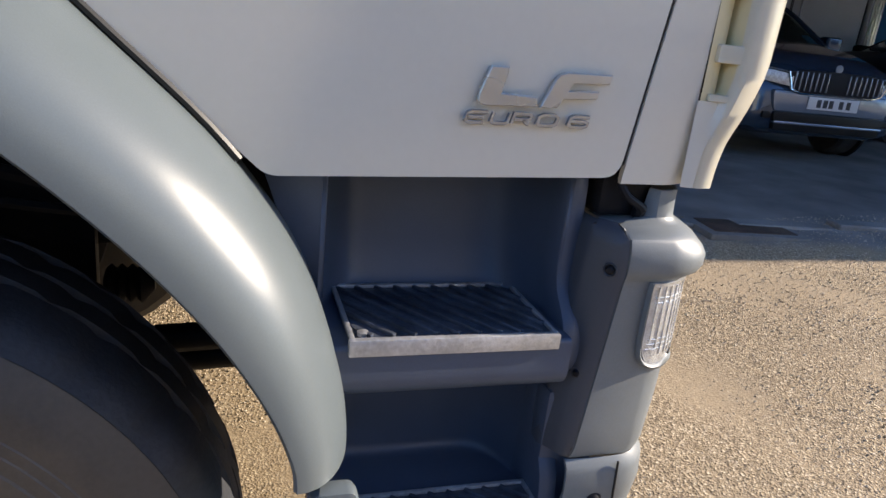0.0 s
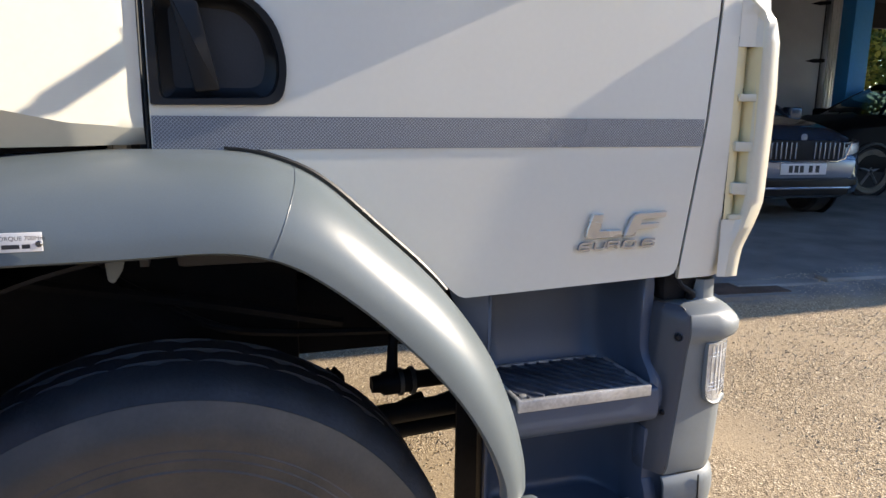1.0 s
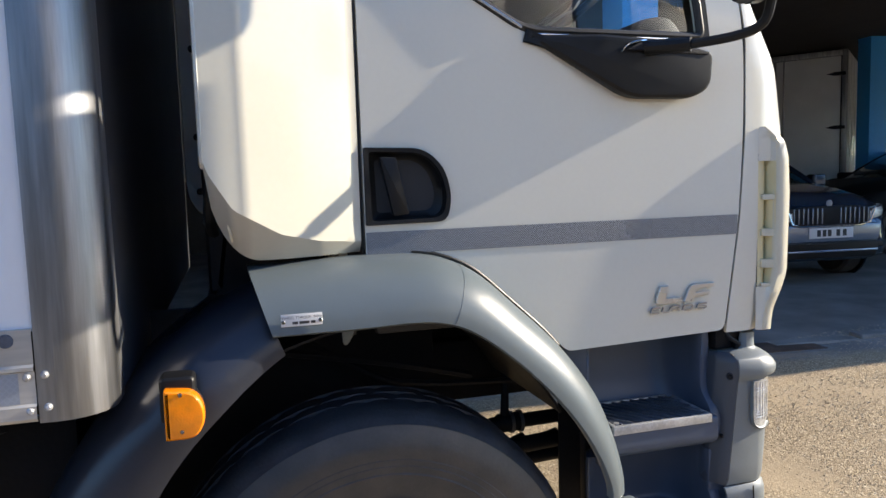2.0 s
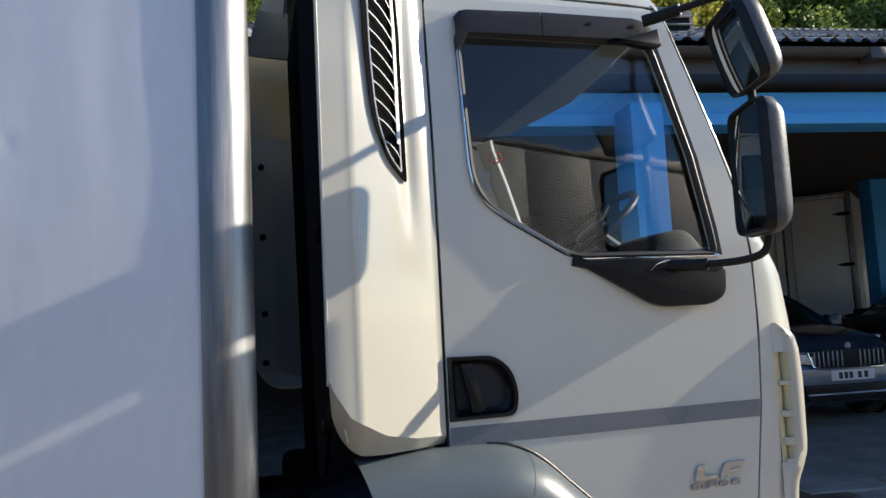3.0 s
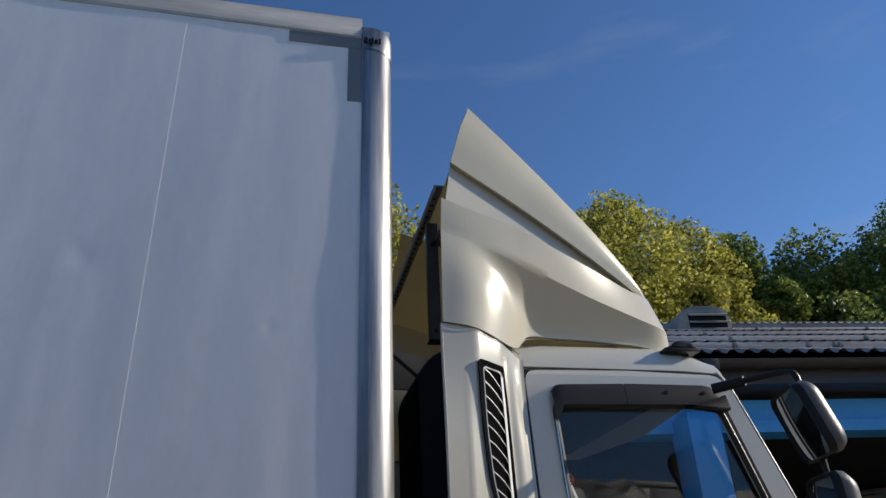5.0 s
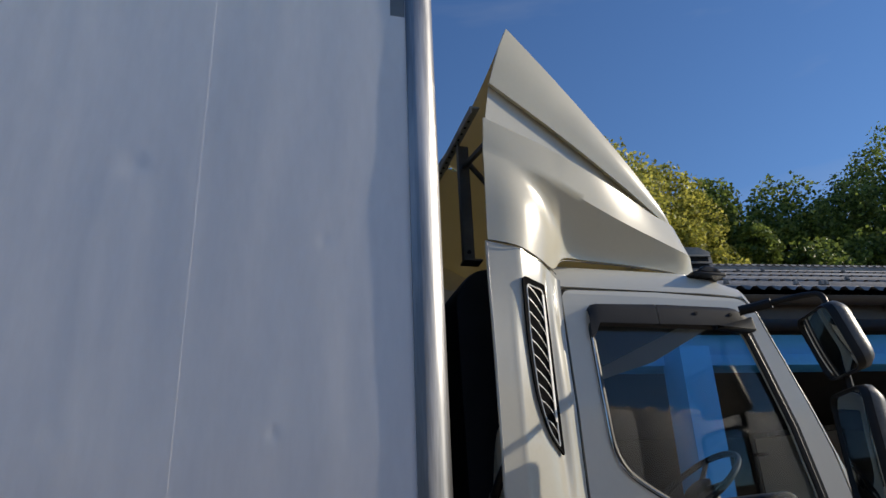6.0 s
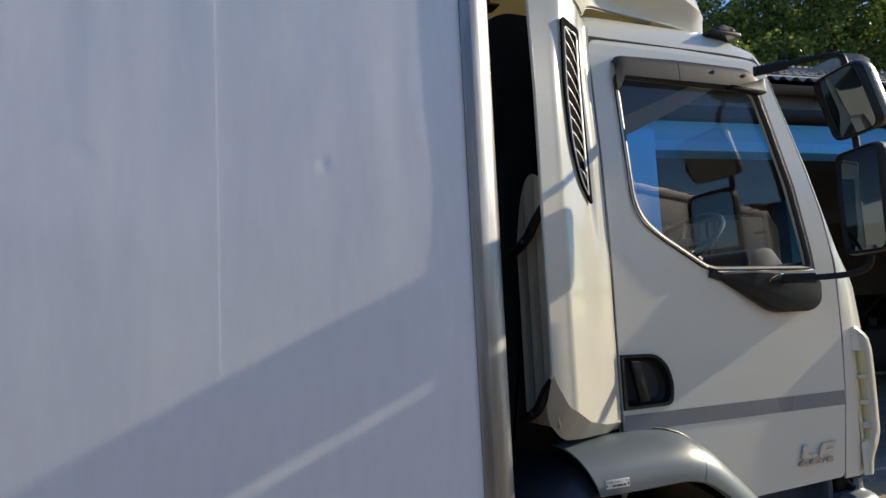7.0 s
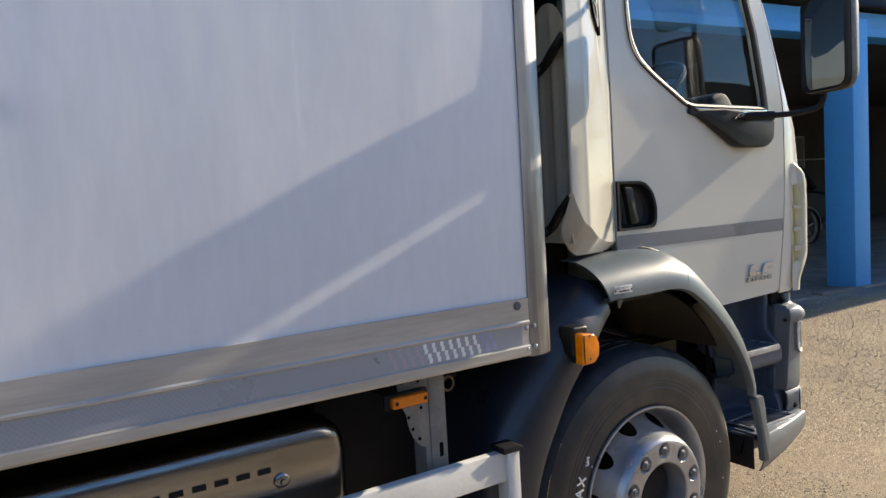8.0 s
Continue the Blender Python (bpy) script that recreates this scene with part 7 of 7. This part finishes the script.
# ---- vehicles in the shed ----
def car(name, place, heading, paint, label, group="", silver=None):
    """An upright hatchback; in its own frame x runs forward from the front bumper's face, y to its left."""
    m = Matrix.Translation(place) @ Matrix.Rotation(heading, 4, "Z")
    root = thing(name, place, label, "car", group)

    def put(nm, bm, mat, parent=None, lab="", angle=35.0):
        bm.transform(m)
        return part(nm, bm, mat, parent or root, lab, angle)
    # body: sections of (x, half width low, half width at shoulder, low z, shoulder z, top z)
    secs = [(0.0, 0.60, 0.55, 0.36, 0.60, 0.66), (-0.06, 0.74, 0.70, 0.27, 0.72, 0.84), (-0.22, 0.86, 0.80, 0.24, 0.84, 0.96), (-0.55, 0.91, 0.86, 0.24, 0.93, 1.03), (-1.05, 0.92, 0.88, 0.24, 0.98, 1.10),
            (-1.6, 0.92, 0.90, 0.26, 1.00, 1.10), (-2.6, 0.92, 0.90, 0.26, 1.01, 1.08), (-3.6, 0.92, 0.89, 0.28, 1.02, 1.08), (-4.15, 0.88, 0.84, 0.34, 0.98, 1.05), (-4.36, 0.76, 0.72, 0.42, 0.90, 0.97)]
    rows = []
    for x, wl, ws, zl, zs, zt in secs:
        half = [(x, 0.0, zl), (x, wl * 0.7, zl), (x, wl * 0.96, zl + 0.05), (x, wl, zl + 0.16), (x, wl * 0.5 + ws * 0.5 + 0.01, (zl + zs) / 2), (x, ws, zs - 0.03), (x, ws * 0.93, zs + 0.01), (x, ws * 0.62, zt - 0.01), (x, ws * 0.30, zt), (x, 0.0, zt + 0.004)]
        rows.append(half + [(a, -b, c) for a, b, c in reversed(half[1:-1])])
    bm = grid(rows, close=True)
    bm.verts.ensure_lookup_table()
    n = len(rows[0])
    bm.faces.new([bm.verts[i] for i in range(n)])
    bm.faces.new([bm.verts[(len(rows) - 1) * n + i] for i in range(n)])
    bmesh.ops.subdivide_edges(bm, edges=list(bm.edges), cuts=1, smooth=0.4, use_grid_fill=True)
    shell = put("body", bm, paint, None, "", 50)
    # cabin
    cab = []
    for z, xf, xr, w in ((1.05, -1.10, -3.95, 0.86), (1.15, -1.28, -3.98, 0.82), (1.35, -1.62, -3.88, 0.745), (1.50, -1.92, -3.72, 0.67)):
        cab.append([(xf - 0.28, w, z), (xf - 0.04, w * 0.72, z), (xf, 0, z), (xf - 0.04, -w * 0.72, z), (xf - 0.28, -w, z), ((xf + xr) / 2, -w - 0.01, z), (xr + 0.1, -w * 0.96, z), (xr, -w * 0.7, z), (xr - 0.03, 0, z), (xr, w * 0.7, z), (xr + 0.1, w * 0.96, z), ((xf + xr) / 2, w + 0.01, z)])
    g = put("glasshouse", grid(cab, close=True), CARGLASS, None, "dark car glass", 60)
    top = [(x, y, 1.505) for x, y, z in cab[-1]]
    lid = [(x * 0.96 - 0.11, y * 0.85, 1.555) for x, y, z in cab[-1]]
    bm = grid([[(x, y, 1.49) for x, y, z in top], top, lid], close=True)
    bm.verts.ensure_lookup_table()
    bm.faces.new([bm.verts[24 + i] for i in range(12)])
    put("roof", bm, paint)
    for s in (1, -1):
        put("pillar", tube([(-1.36, s * 0.835, 1.06), (-1.64, s * 0.79, 1.22), (-1.90, s * 0.735, 1.37), (-2.2, s * 0.67, 1.51)], 0.032, 8), paint, g)
        put("pillar", tube([(-2.55, s * 0.875, 1.06), (-2.62, s * 0.69, 1.5)], 0.035, 8), BLACK, g)
        put("pillar", tube([(-3.85, s * 0.83, 1.06), (-3.62, s * 0.66, 1.5)], 0.06, 8), paint, g)
        put("door_mirror", box(-1.62, -1.44, s * 0.90 if s > 0 else -1.08, 1.08 if s > 0 else -0.90, 1.04, 1.19, 0.04, seg=3), paint, None, "car door mirror")
        rows = []
        for k in range(9):
            f = k / 8
            y = 0.46 + 0.38 * f
            x = lerp_table(y, [0.46, 0.60, 0.72, 0.80, 0.84], [0.018, -0.030, -0.100, -0.215, -0.330])
            rows.append([(x + 0.004, s * y, 0.700 + 0.055 * f), (x + 0.010, s * y, 0.745 + 0.060 * f), (x - 0.004, s * y, 0.800 + 0.062 * f - 0.03 * f ** 3), (x - 0.03, s * (y - 0.01), 0.812 + 0.060 * f - 0.03 * f ** 3)])
        hl = put("headlight", grid(rows), CLEAR, None, "clear car headlight")
        solid(hl, 0.02, 0.0)
        put("lamp_brow", tube([(q[2][0] + 0.004, q[2][1], q[2][2] + 0.004) for q in rows], 0.007, 6), CHASSIS, hl)
        put("fog_lamp", box(-0.06, 0.0, min(s * 0.50, s * 0.66), max(s * 0.50, s * 0.66), 0.40, 0.46, 0.01), BLACK)
    grille = put("grille", prism(rounded([(-0.50, 0.82), (-0.44, 0.68), (-0.36, 0.655), (0.36, 0.655), (0.44, 0.68), (0.50, 0.82), (0.3, 0.855), (-0.3, 0.855)], 0.02), -0.03, 0.03, 0.008, m=Matrix.Translation((-0.005, 0, 0)) @ Matrix.Rotation(radians(90), 4, "Z")), CHASSIS, None, "black slatted grille")
    for k in range(17):
        y = -0.44 + 0.055 * k
        if abs(y) < 0.09:
            continue
        put("grille_bar", box(0.022, 0.034, y - 0.006, y + 0.006, 0.67, 0.835, 0.002), CARTRIM_SHEEN, grille)
    put("grille_rim", tube([(0.03, -0.52, 0.83), (0.03, -0.46, 0.675), (0.034, -0.36, 0.645), (0.034, 0.36, 0.645), (0.03, 0.46, 0.675), (0.03, 0.52, 0.83)], 0.010, 6), BRIGHT, grille)
    put("badge_disc", lathe([(0.0, 0.038), (0.006, 0.036), (0.008, 0.0)], (-0.012, 0.0, 0.885), 20, axis="x"), CARTRIM_SHEEN, shell)
    apron = put("lower_grille", prism(rounded([(-0.54, 0.30), (0.54, 0.30), (0.58, 0.47), (-0.58, 0.47)], 0.03), -0.03, 0.05, 0.01, m=Matrix.Translation((0.0, 0, 0)) @ Matrix.Rotation(radians(90), 4, "Z")), BLACK, None, "black lower grille")
    put("bumper_blade", box(-0.04, 0.045, -0.56, 0.56, 0.365, 0.390, 0.01), CARTRIM_SHEEN, apron)
    # lighter skin colour holds the bright yard mirrored in the car's dark paint
    put("bumper_skin", prism(rounded([(-0.58, 0.475), (0.58, 0.475), (0.62, 0.66), (-0.62, 0.66)], 0.04), -0.022, 0.10, 0.02, m=Matrix.Rotation(radians(90), 4, "Z")), silver or paint, shell)
    plate = put("number_plate", box(0.028, 0.036, -0.26, 0.26, 0.515, 0.626, 0.003), LABEL, None, "white number plate with dark bars")
    for y0 in (-0.155, -0.078, 0.025, 0.085, 0.150):
        put("plate_bar", box(0.036, 0.0375, -y0 - 0.022, -y0 + 0.022, 0.535, 0.606), INK, plate)
    for x in (-0.88, -3.50):
        for s in (1, -1):
            c = (x, s * 0.80, 0.335)
            prof = [(-0.10 * s, 0.20), (-0.11 * s, 0.30), (-0.08 * s, 0.335), (0.08 * s, 0.335), (0.115 * s, 0.30), (0.112 * s, 0.235), (0.09 * s, 0.225)]
            t = put("tyre", lathe(prof, c, 36), RUBBER, None, "car tyre")
            bm = lathe([(0.085 * s, 0.225), (0.075 * s, 0.20), (0.03 * s, 0.19), (0.03 * s, 0.0)], c, 30)
            put("rim", bm, CHASSIS, t)
            for k in range(5):
                a = 2 * math.pi * k / 5 + 0.3
                put("spoke", tube([Vector(c) + Vector((0.02 * math.cos(a), 0.095 * s, 0.02 * math.sin(a))), Vector(c) + Vector((0.21 * math.cos(a), 0.085 * s, 0.21 * math.sin(a)))], 0.024, 6), SUPPORT, t)
            arch = tube([Vector(c) + Vector((0.375 * math.cos(a), 0.115 * s, 0.375 * math.sin(a))) for a in np.linspace(-0.25, math.pi + 0.25, 18)], 0.028, 6)
            put("arch_moulding", arch, BLACK, shell)
            put("arch_hollow", lathe([(0.095 * s, 0.0), (0.095 * s, 0.372), (0.117 * s, 0.372)], c, 24, cap=False), CHASSIS, shell)
    return root


CAR_X, CAR_Y = 5.80, 4.46
car("parked_car", (CAR_X, CAR_Y, ground_z(CAR_X + 0.2, CAR_Y + 1.5)), FA - math.pi / 2, CARPAINT, "dark blue-grey crossover car parked nose-out in the shed", "cars in the shed", CARTRIM_SHEEN)
car("parked_car", (8.02, 7.22, ground_z(8.9, 6.4)), math.pi + FA, CARBLACK, "black hatchback car parked side-on in the shed", "cars in the shed", CARBLACK)


def box_van(corner, heading, z0, z1, label):
    """A box van seen from behind; its own x runs forward from the rear face, y to its left, from the right rear corner."""
    m = Matrix.Translation(corner) @ Matrix.Rotation(heading, 4, "Z")
    root = thing("box_van", (corner[0], corner[1], corner[2]), label, "van", "vans in the shed")

    def put(nm, bm, mat, parent=None, lab="", angle=35.0):
        bm.transform(m)
        return part(nm, bm, mat, parent or root, lab, angle)
    h0, h1, w = z0 - corner[2], z1 - corner[2], 2.4
    b = put("box_body", box(0.04, 4.3, 0.0, w, h0, h1, 0.02), VANWHITE, None, "white van box")
    for y0, y1, za, zb in ((0.0, 0.09, h0, h1), (w - 0.09, w, h0, h1)):
        put("rear_post", box(-0.02, 0.06, y0, y1, za, zb, 0.01), ALU, b)
    put("rear_header", box(-0.02, 0.06, 0.09, w - 0.09, h1 - 0.10, h1, 0.01), ALU, b)
    put("rear_sill", box(-0.02, 0.06, 0.09, w - 0.09, h0, h0 + 0.10, 0.01), ALU, b)
    for y0, y1 in ((0.10, w / 2 - 0.012), (w / 2 + 0.012, w - 0.10)):
        d = put("rear_door", box(-0.010, 0.03, y0, y1, h0 + 0.11, h1 - 0.11, 0.008), VANWHITE, None, "white van rear door")
        put("door_seal", tube([(-0.011, y0, h0 + 0.11), (-0.011, y0, h1 - 0.11), (-0.011, y1, h1 - 0.11), (-0.011, y1, h0 + 0.11), (-0.011, y0, h0 + 0.11)], 0.010, 5), SEAL, d)
        left = y0 > 0.5
        for f in (0.12, 0.48, 0.84):
            z = h0 + (h1 - h0) * f
            yh = y1 if left else y0
            s = -1 if left else 1
            hinge = prism([(yh - s * 0.07, z - 0.03), (yh + s * 0.10, z - 0.035), (yh + s * 0.24, z), (yh + s * 0.10, z + 0.035), (yh - s * 0.07, z + 0.03)], 0.012, 0.030, 0.003, m=Matrix.Rotation(radians(90), 4, "Z"))
            put("hinge", hinge, CHASSIS, d, "dark strap hinge")
        put("lock_bar", tube([(-0.03, y1 - 0.14 if not left else y0 + 0.14, h0 + 0.1), (-0.03, y1 - 0.14 if not left else y0 + 0.14, h1 - 0.1)], 0.014, 8), ALU, d)
    put("door_catch", box(-0.05, -0.01, w / 2 - 0.24, w / 2 - 0.08, h0 + 0.22, h0 + 0.32, 0.01), CHASSIS)
    put("door_label", box(-0.014, -0.010, 0.25, 0.42, h0 + 0.16, h0 + 0.22), surface("label_yellow", (0.6, 0.5, 0.12), 0.5), b)
    for k in range(7):
        put("side_rib", box(0.3 + 0.55 * k, 0.34 + 0.55 * k, -0.012, 0.0, h0 + 0.05, h1 - 0.05, 0.004), VANWHITE, b)
    put("side_rail", box(0.04, 4.3, -0.02, 0.0, h0, h0 + 0.12, 0.004), ALU, b)
    put("under_bumper", box(-0.05, 0.05, 0.1, w - 0.1, h0 - 0.30, h0 - 0.18, 0.01), CHASSIS)
    put("chassis", box(0.1, 6.0, 0.4, w - 0.4, h0 - 0.22, h0 - 0.005), CHASSIS)
    put("van_cab", prism(rounded([(4.32, h0 - 0.25), (6.1, h0 - 0.25), (6.1, h0 + 0.4), (5.7, h0 + 0.55), (5.2, h0 + 1.35), (4.32, h0 + 1.4)], 0.08), 0.1, w - 0.1, 0.05), VANWHITE, None, "white van cab")
    for x in (1.2, 5.1):
        for y in (0.16, w - 0.16):
            put("tyre", lathe([(-0.1, 0.2), (-0.11, 0.31), (-0.07, 0.34), (0.07, 0.34), (0.11, 0.31), (0.10, 0.2)], (x, y, 0.34), 28), RUBBER, None, "van tyre")
    return root


VX, VY = 10.40, 8.72
box_van((VX, VY, ground_z(VX, VY)), radians(39), 0.85, 3.51, "white box van with closed rear doors, parked in the shed")


# ---- trees behind the shed ----
def tree(place, height, spread, material, seed, label, n=9000, leaf=0.115):
    rnd = random.Random(seed)
    x, y, z = place
    root = thing("tree", place, label, "tree", "trees behind the shed")
    bm = tube(spline([(x, y, z), (x + 0.15, y, z + height * 0.3), (x - 0.1, y + 0.1, z + height * 0.65), (x, y, z + height * 0.92)], 14), [0.30 * (1 - k / 15) + 0.03 for k in range(14)], 10)
    trunk = part("trunk", bm, BARK, root)
    blobs = []
    for k in range(30):
        f = (k + 0.5) / 30
        a = k * 2.4 + rnd.uniform(-0.4, 0.4)
        rr = spread * math.sin(math.pi * min(1.0, f * 0.80 + 0.20)) ** 0.7 * rnd.uniform(0.45, 0.92)
        c = Vector((x + rr * math.cos(a), y + rr * math.sin(a), z + height * (0.20 + 0.78 * f) + rnd.uniform(-0.4, 0.4)))
        blobs.append((c, rnd.uniform(0.55, 1.0) * spread * 0.48))
        if k % 2 == 0:
            s = Vector((x, y, z + height * (0.12 + 0.66 * f)))
            part("limb", tube([s, s.lerp(c, 0.5) + Vector((0, 0, 0.3)), c], [0.09, 0.06, 0.02], 6), BARK, trunk)
    verts, faces = [], []
    for _ in range(n):
        c, r = rnd.choice(blobs)
        d = Vector((rnd.gauss(0, 1), rnd.gauss(0, 1), rnd.gauss(0, 1))).normalized()
        p = c + d * r * (rnd.uniform(0.25, 1.0) ** 0.4) * (1 + 0.35 * noise.noise(c + d * 1.7))
        if noise.noise(p * 0.9) < -0.30 or noise.noise(p * 2.7) < -0.42:
            continue
        s = leaf * rnd.uniform(0.6, 1.25)
        u = Vector((rnd.gauss(0, 1), rnd.gauss(0, 1), rnd.gauss(0, 0.7))).normalized()
        v = u.cross(Vector((rnd.gauss(0, 1), rnd.gauss(0, 1), rnd.gauss(0, 1)))).normalized()
        k = len(verts)
        verts += [tuple(p + u * s), tuple(p + v * s * 0.62 + u * s * 0.15), tuple(p - u * s * 0.8), tuple(p - v * s * 0.62 + u * s * 0.15)]
        faces.append((k, k + 1, k + 2, k + 3))
    me = bpy.data.meshes.new("crown")
    me.from_pydata(verts, [], faces)
    me.materials.append(material)
    ob = new("crown", me)
    ob.parent = root
    ob.matrix_parent_inverse = Matrix.Translation(root.location).inverted()
    return root


TREES = [(1.0, 17.0, 12.8, 3.3, 0, 1), (6.2, 16.5, 13.0, 3.4, 0, 2), (9.4, 16.5, 13.1, 3.3, 0, 3), (12.2, 17.0, 12.5, 3.0, 0, 12), (14.8, 18.0, 12.5, 3.1, 1, 4), (17.6, 18.0, 12.5, 3.4, 1, 5), (20.8, 18.0, 13.0, 3.4, 1, 6), (24.2, 17.5, 15.2, 4.1, 1, 7),
         (29.0, 18.0, 15.6, 4.4, 1, 8), (3.6, 20.0, 11.8, 3.2, 1, 9), (34.5, 18.0, 14.6, 4.4, 1, 10)]
for x, y, h, s, kind, seed in TREES:
    tree((x, y, 0.3), h, s, LEAF_GREEN if kind else LEAF_GOLD, seed, "tall dense green tree" if kind else "tall tree with yellowing leaves", 80000, 0.094 if kind else 0.078)
tree((19.0, 17.0, 0.3), 5.0, 2.0, LEAF_GOLD, 21, "small bright yellow-green tree", 7000)

# railing seen through the shed's far opening
fence = thing("railing", (13.0, 13.5, 0.3), "grey metal railing beyond the shed", "railing")
for k in range(30):
    part("bar", tube([(12.0 + 0.14 * k, 13.4, 0.3), (12.0 + 0.14 * k, 13.4, 1.45)], 0.012, 6), STEEL, fence)
part("top_rail", tube([(11.9, 13.4, 1.45), (16.3, 13.4, 1.45)], 0.022, 8), STEEL, fence)

# box lorry body parked across the yard, opposite the truck
LORRY_GREY = surface("weathered_white_panel", (0.72, 0.73, 0.73), 0.45, patch=0.15, patch_scale=0.7, grain=0.04, grain_scale=30, bump=0.06, bump_scale=3)
lorry = thing("box_lorry", (1.4, -4.6, -0.2), "weathered white box lorry parked across the yard", "lorry")
lorry_m = Matrix.Translation((1.4, -4.6, -0.2)) @ Matrix.Rotation(radians(-20.5), 4, "Z")


def lorry_part(name, bm, material, parent=lorry, label=""):
    bm.transform(lorry_m)
    ob = part(name, bm, material, parent, label)
    ob.matrix_parent_inverse = parent.matrix_world.inverted() if parent is not lorry else Matrix.Translation(lorry.location).inverted()
    return ob


body_ob = lorry_part("box_body", box(0, 8.4, -2.5, 0, 1.12, 4.0, 0.02), LORRY_GREY)
for k in range(8):
    lorry_part("side_panel", box(0.04 + 1.04 * k, 1.072 + 1.04 * k, 0.0, 0.006, 1.26, 3.88, 0.004), LORRY_GREY, body_ob)
lorry_part("top_rail", box(-0.01, 8.41, -0.02, 0.03, 3.90, 4.02, 0.006), ALU_RAIL, lorry, "dull aluminium top rail")
lorry_part("bottom_rail", box(-0.01, 8.41, -0.02, 0.03, 1.10, 1.24, 0.006), ALU_RAIL, lorry, "dull aluminium bottom rail")
for y in (-0.8, -1.7):
    lorry_part("frame_rail", box(0.1, 9.6, y - 0.04, y + 0.04, 0.82, 1.11, 0.01), CHASSIS)
for x in (2.2, 9.2):
    for y in (-0.32, -2.18):
        lorry_part("tyre", lathe([(y - 0.14, 0.26), (y - 0.15, 0.42), (y - 0.11, 0.50), (y + 0.11, 0.50), (y + 0.15, 0.42), (y + 0.14, 0.26)], (x, 0, 0.5), 36), RUBBER)
        lorry_part("rim", lathe([(y - 0.12, 0.265), (y - 0.02, 0.24), (y, 0.0), (y + 0.02, 0.24), (y + 0.12, 0.265)], (x, 0, 0.5), 28), RIM)
    lorry_part("axle", box(x - 0.06, x + 0.06, -2.1, -0.4, 0.44, 0.56, 0.02), CHASSIS)
lorry_part("side_guard", box(3.0, 7.8, -0.06, -0.03, 0.66, 0.80, 0.006), ALU_RAIL)
lorry_part("cab", prism(rounded([(8.6, 0.55), (10.4, 0.55), (10.4, 1.6), (10.15, 2.75), (8.6, 2.85)], [0.05, 0.1, 0.1, 0.2, 0.05], 5), -2.4, -0.1, 0.06), LORRY_GREY, lorry, "white lorry cab")

# red lorry further off, facing the shed's end
LORRY_RED = surface("red_lorry_paint", (0.42, 0.03, 0.035), 0.3, patch=0.1, patch_scale=1.5, grain=0.03, bump=0.02, coat=0.4)
red_lorry = thing("red_lorry", (10.0, -10.0, -0.2), "red lorry parked far across the yard", "lorry")
cab_red = part("cab", prism(rounded([(10.2, 0.4), (12.1, 0.4), (12.1, 3.7), (10.55, 3.7), (10.15, 2.6), (10.1, 1.5)], 0.12, 4), -12.4, -10.0, 0.08), LORRY_RED, red_lorry)
part("roof_deflector", prism(rounded([(10.6, 3.70), (12.1, 3.70), (12.1, 4.72), (11.6, 4.68)], [0.03, 0.03, 0.08, 0.2], 4), -12.3, -10.1, 0.10), LORRY_RED, cab_red)
part("side_window", prism(rounded([(10.55, 2.1), (11.5, 2.1), (11.5, 2.95), (10.75, 2.95)], 0.06, 4), -10.0, -9.985, 0.004), CARGLASS, cab_red)
part("load_body", box(12.3, 19.5, -12.5, -9.95, 1.1, 4.7, 0.03), TRIM_LIGHT, red_lorry, "dull grey load body")
for x in (11.0, 16.8, 18.0):
    part("tyre", lathe([(-10.3, 0.26), (-10.32, 0.45), (-10.26, 0.50), (-10.06, 0.50), (-10.0, 0.45), (-10.02, 0.26), (-10.06, 0.0)], (x, 0, 0.30), 32), RUBBER, red_lorry)

# plain unseen walls, added to close the yard behind the walk and darken reflections
UNSEEN_WALL = surface("unseen_wall", (0.10, 0.085, 0.07), 0.9, patch=0.3, patch_scale=0.8, grain=0.1, grain_scale=12, bump=0.1)
tagged(link("wall_south", box(-32, 16, -20.3, -20.0, -0.5, 4.6), UNSEEN_WALL), "unseen brown wall added to darken reflections", "wall", kind="structure")
tagged(link("wall_west", box(-32.3, -32, -20.3, 20, -0.5, 4.6), UNSEEN_WALL), "unseen brown wall added to darken reflections", "wall", kind="structure")
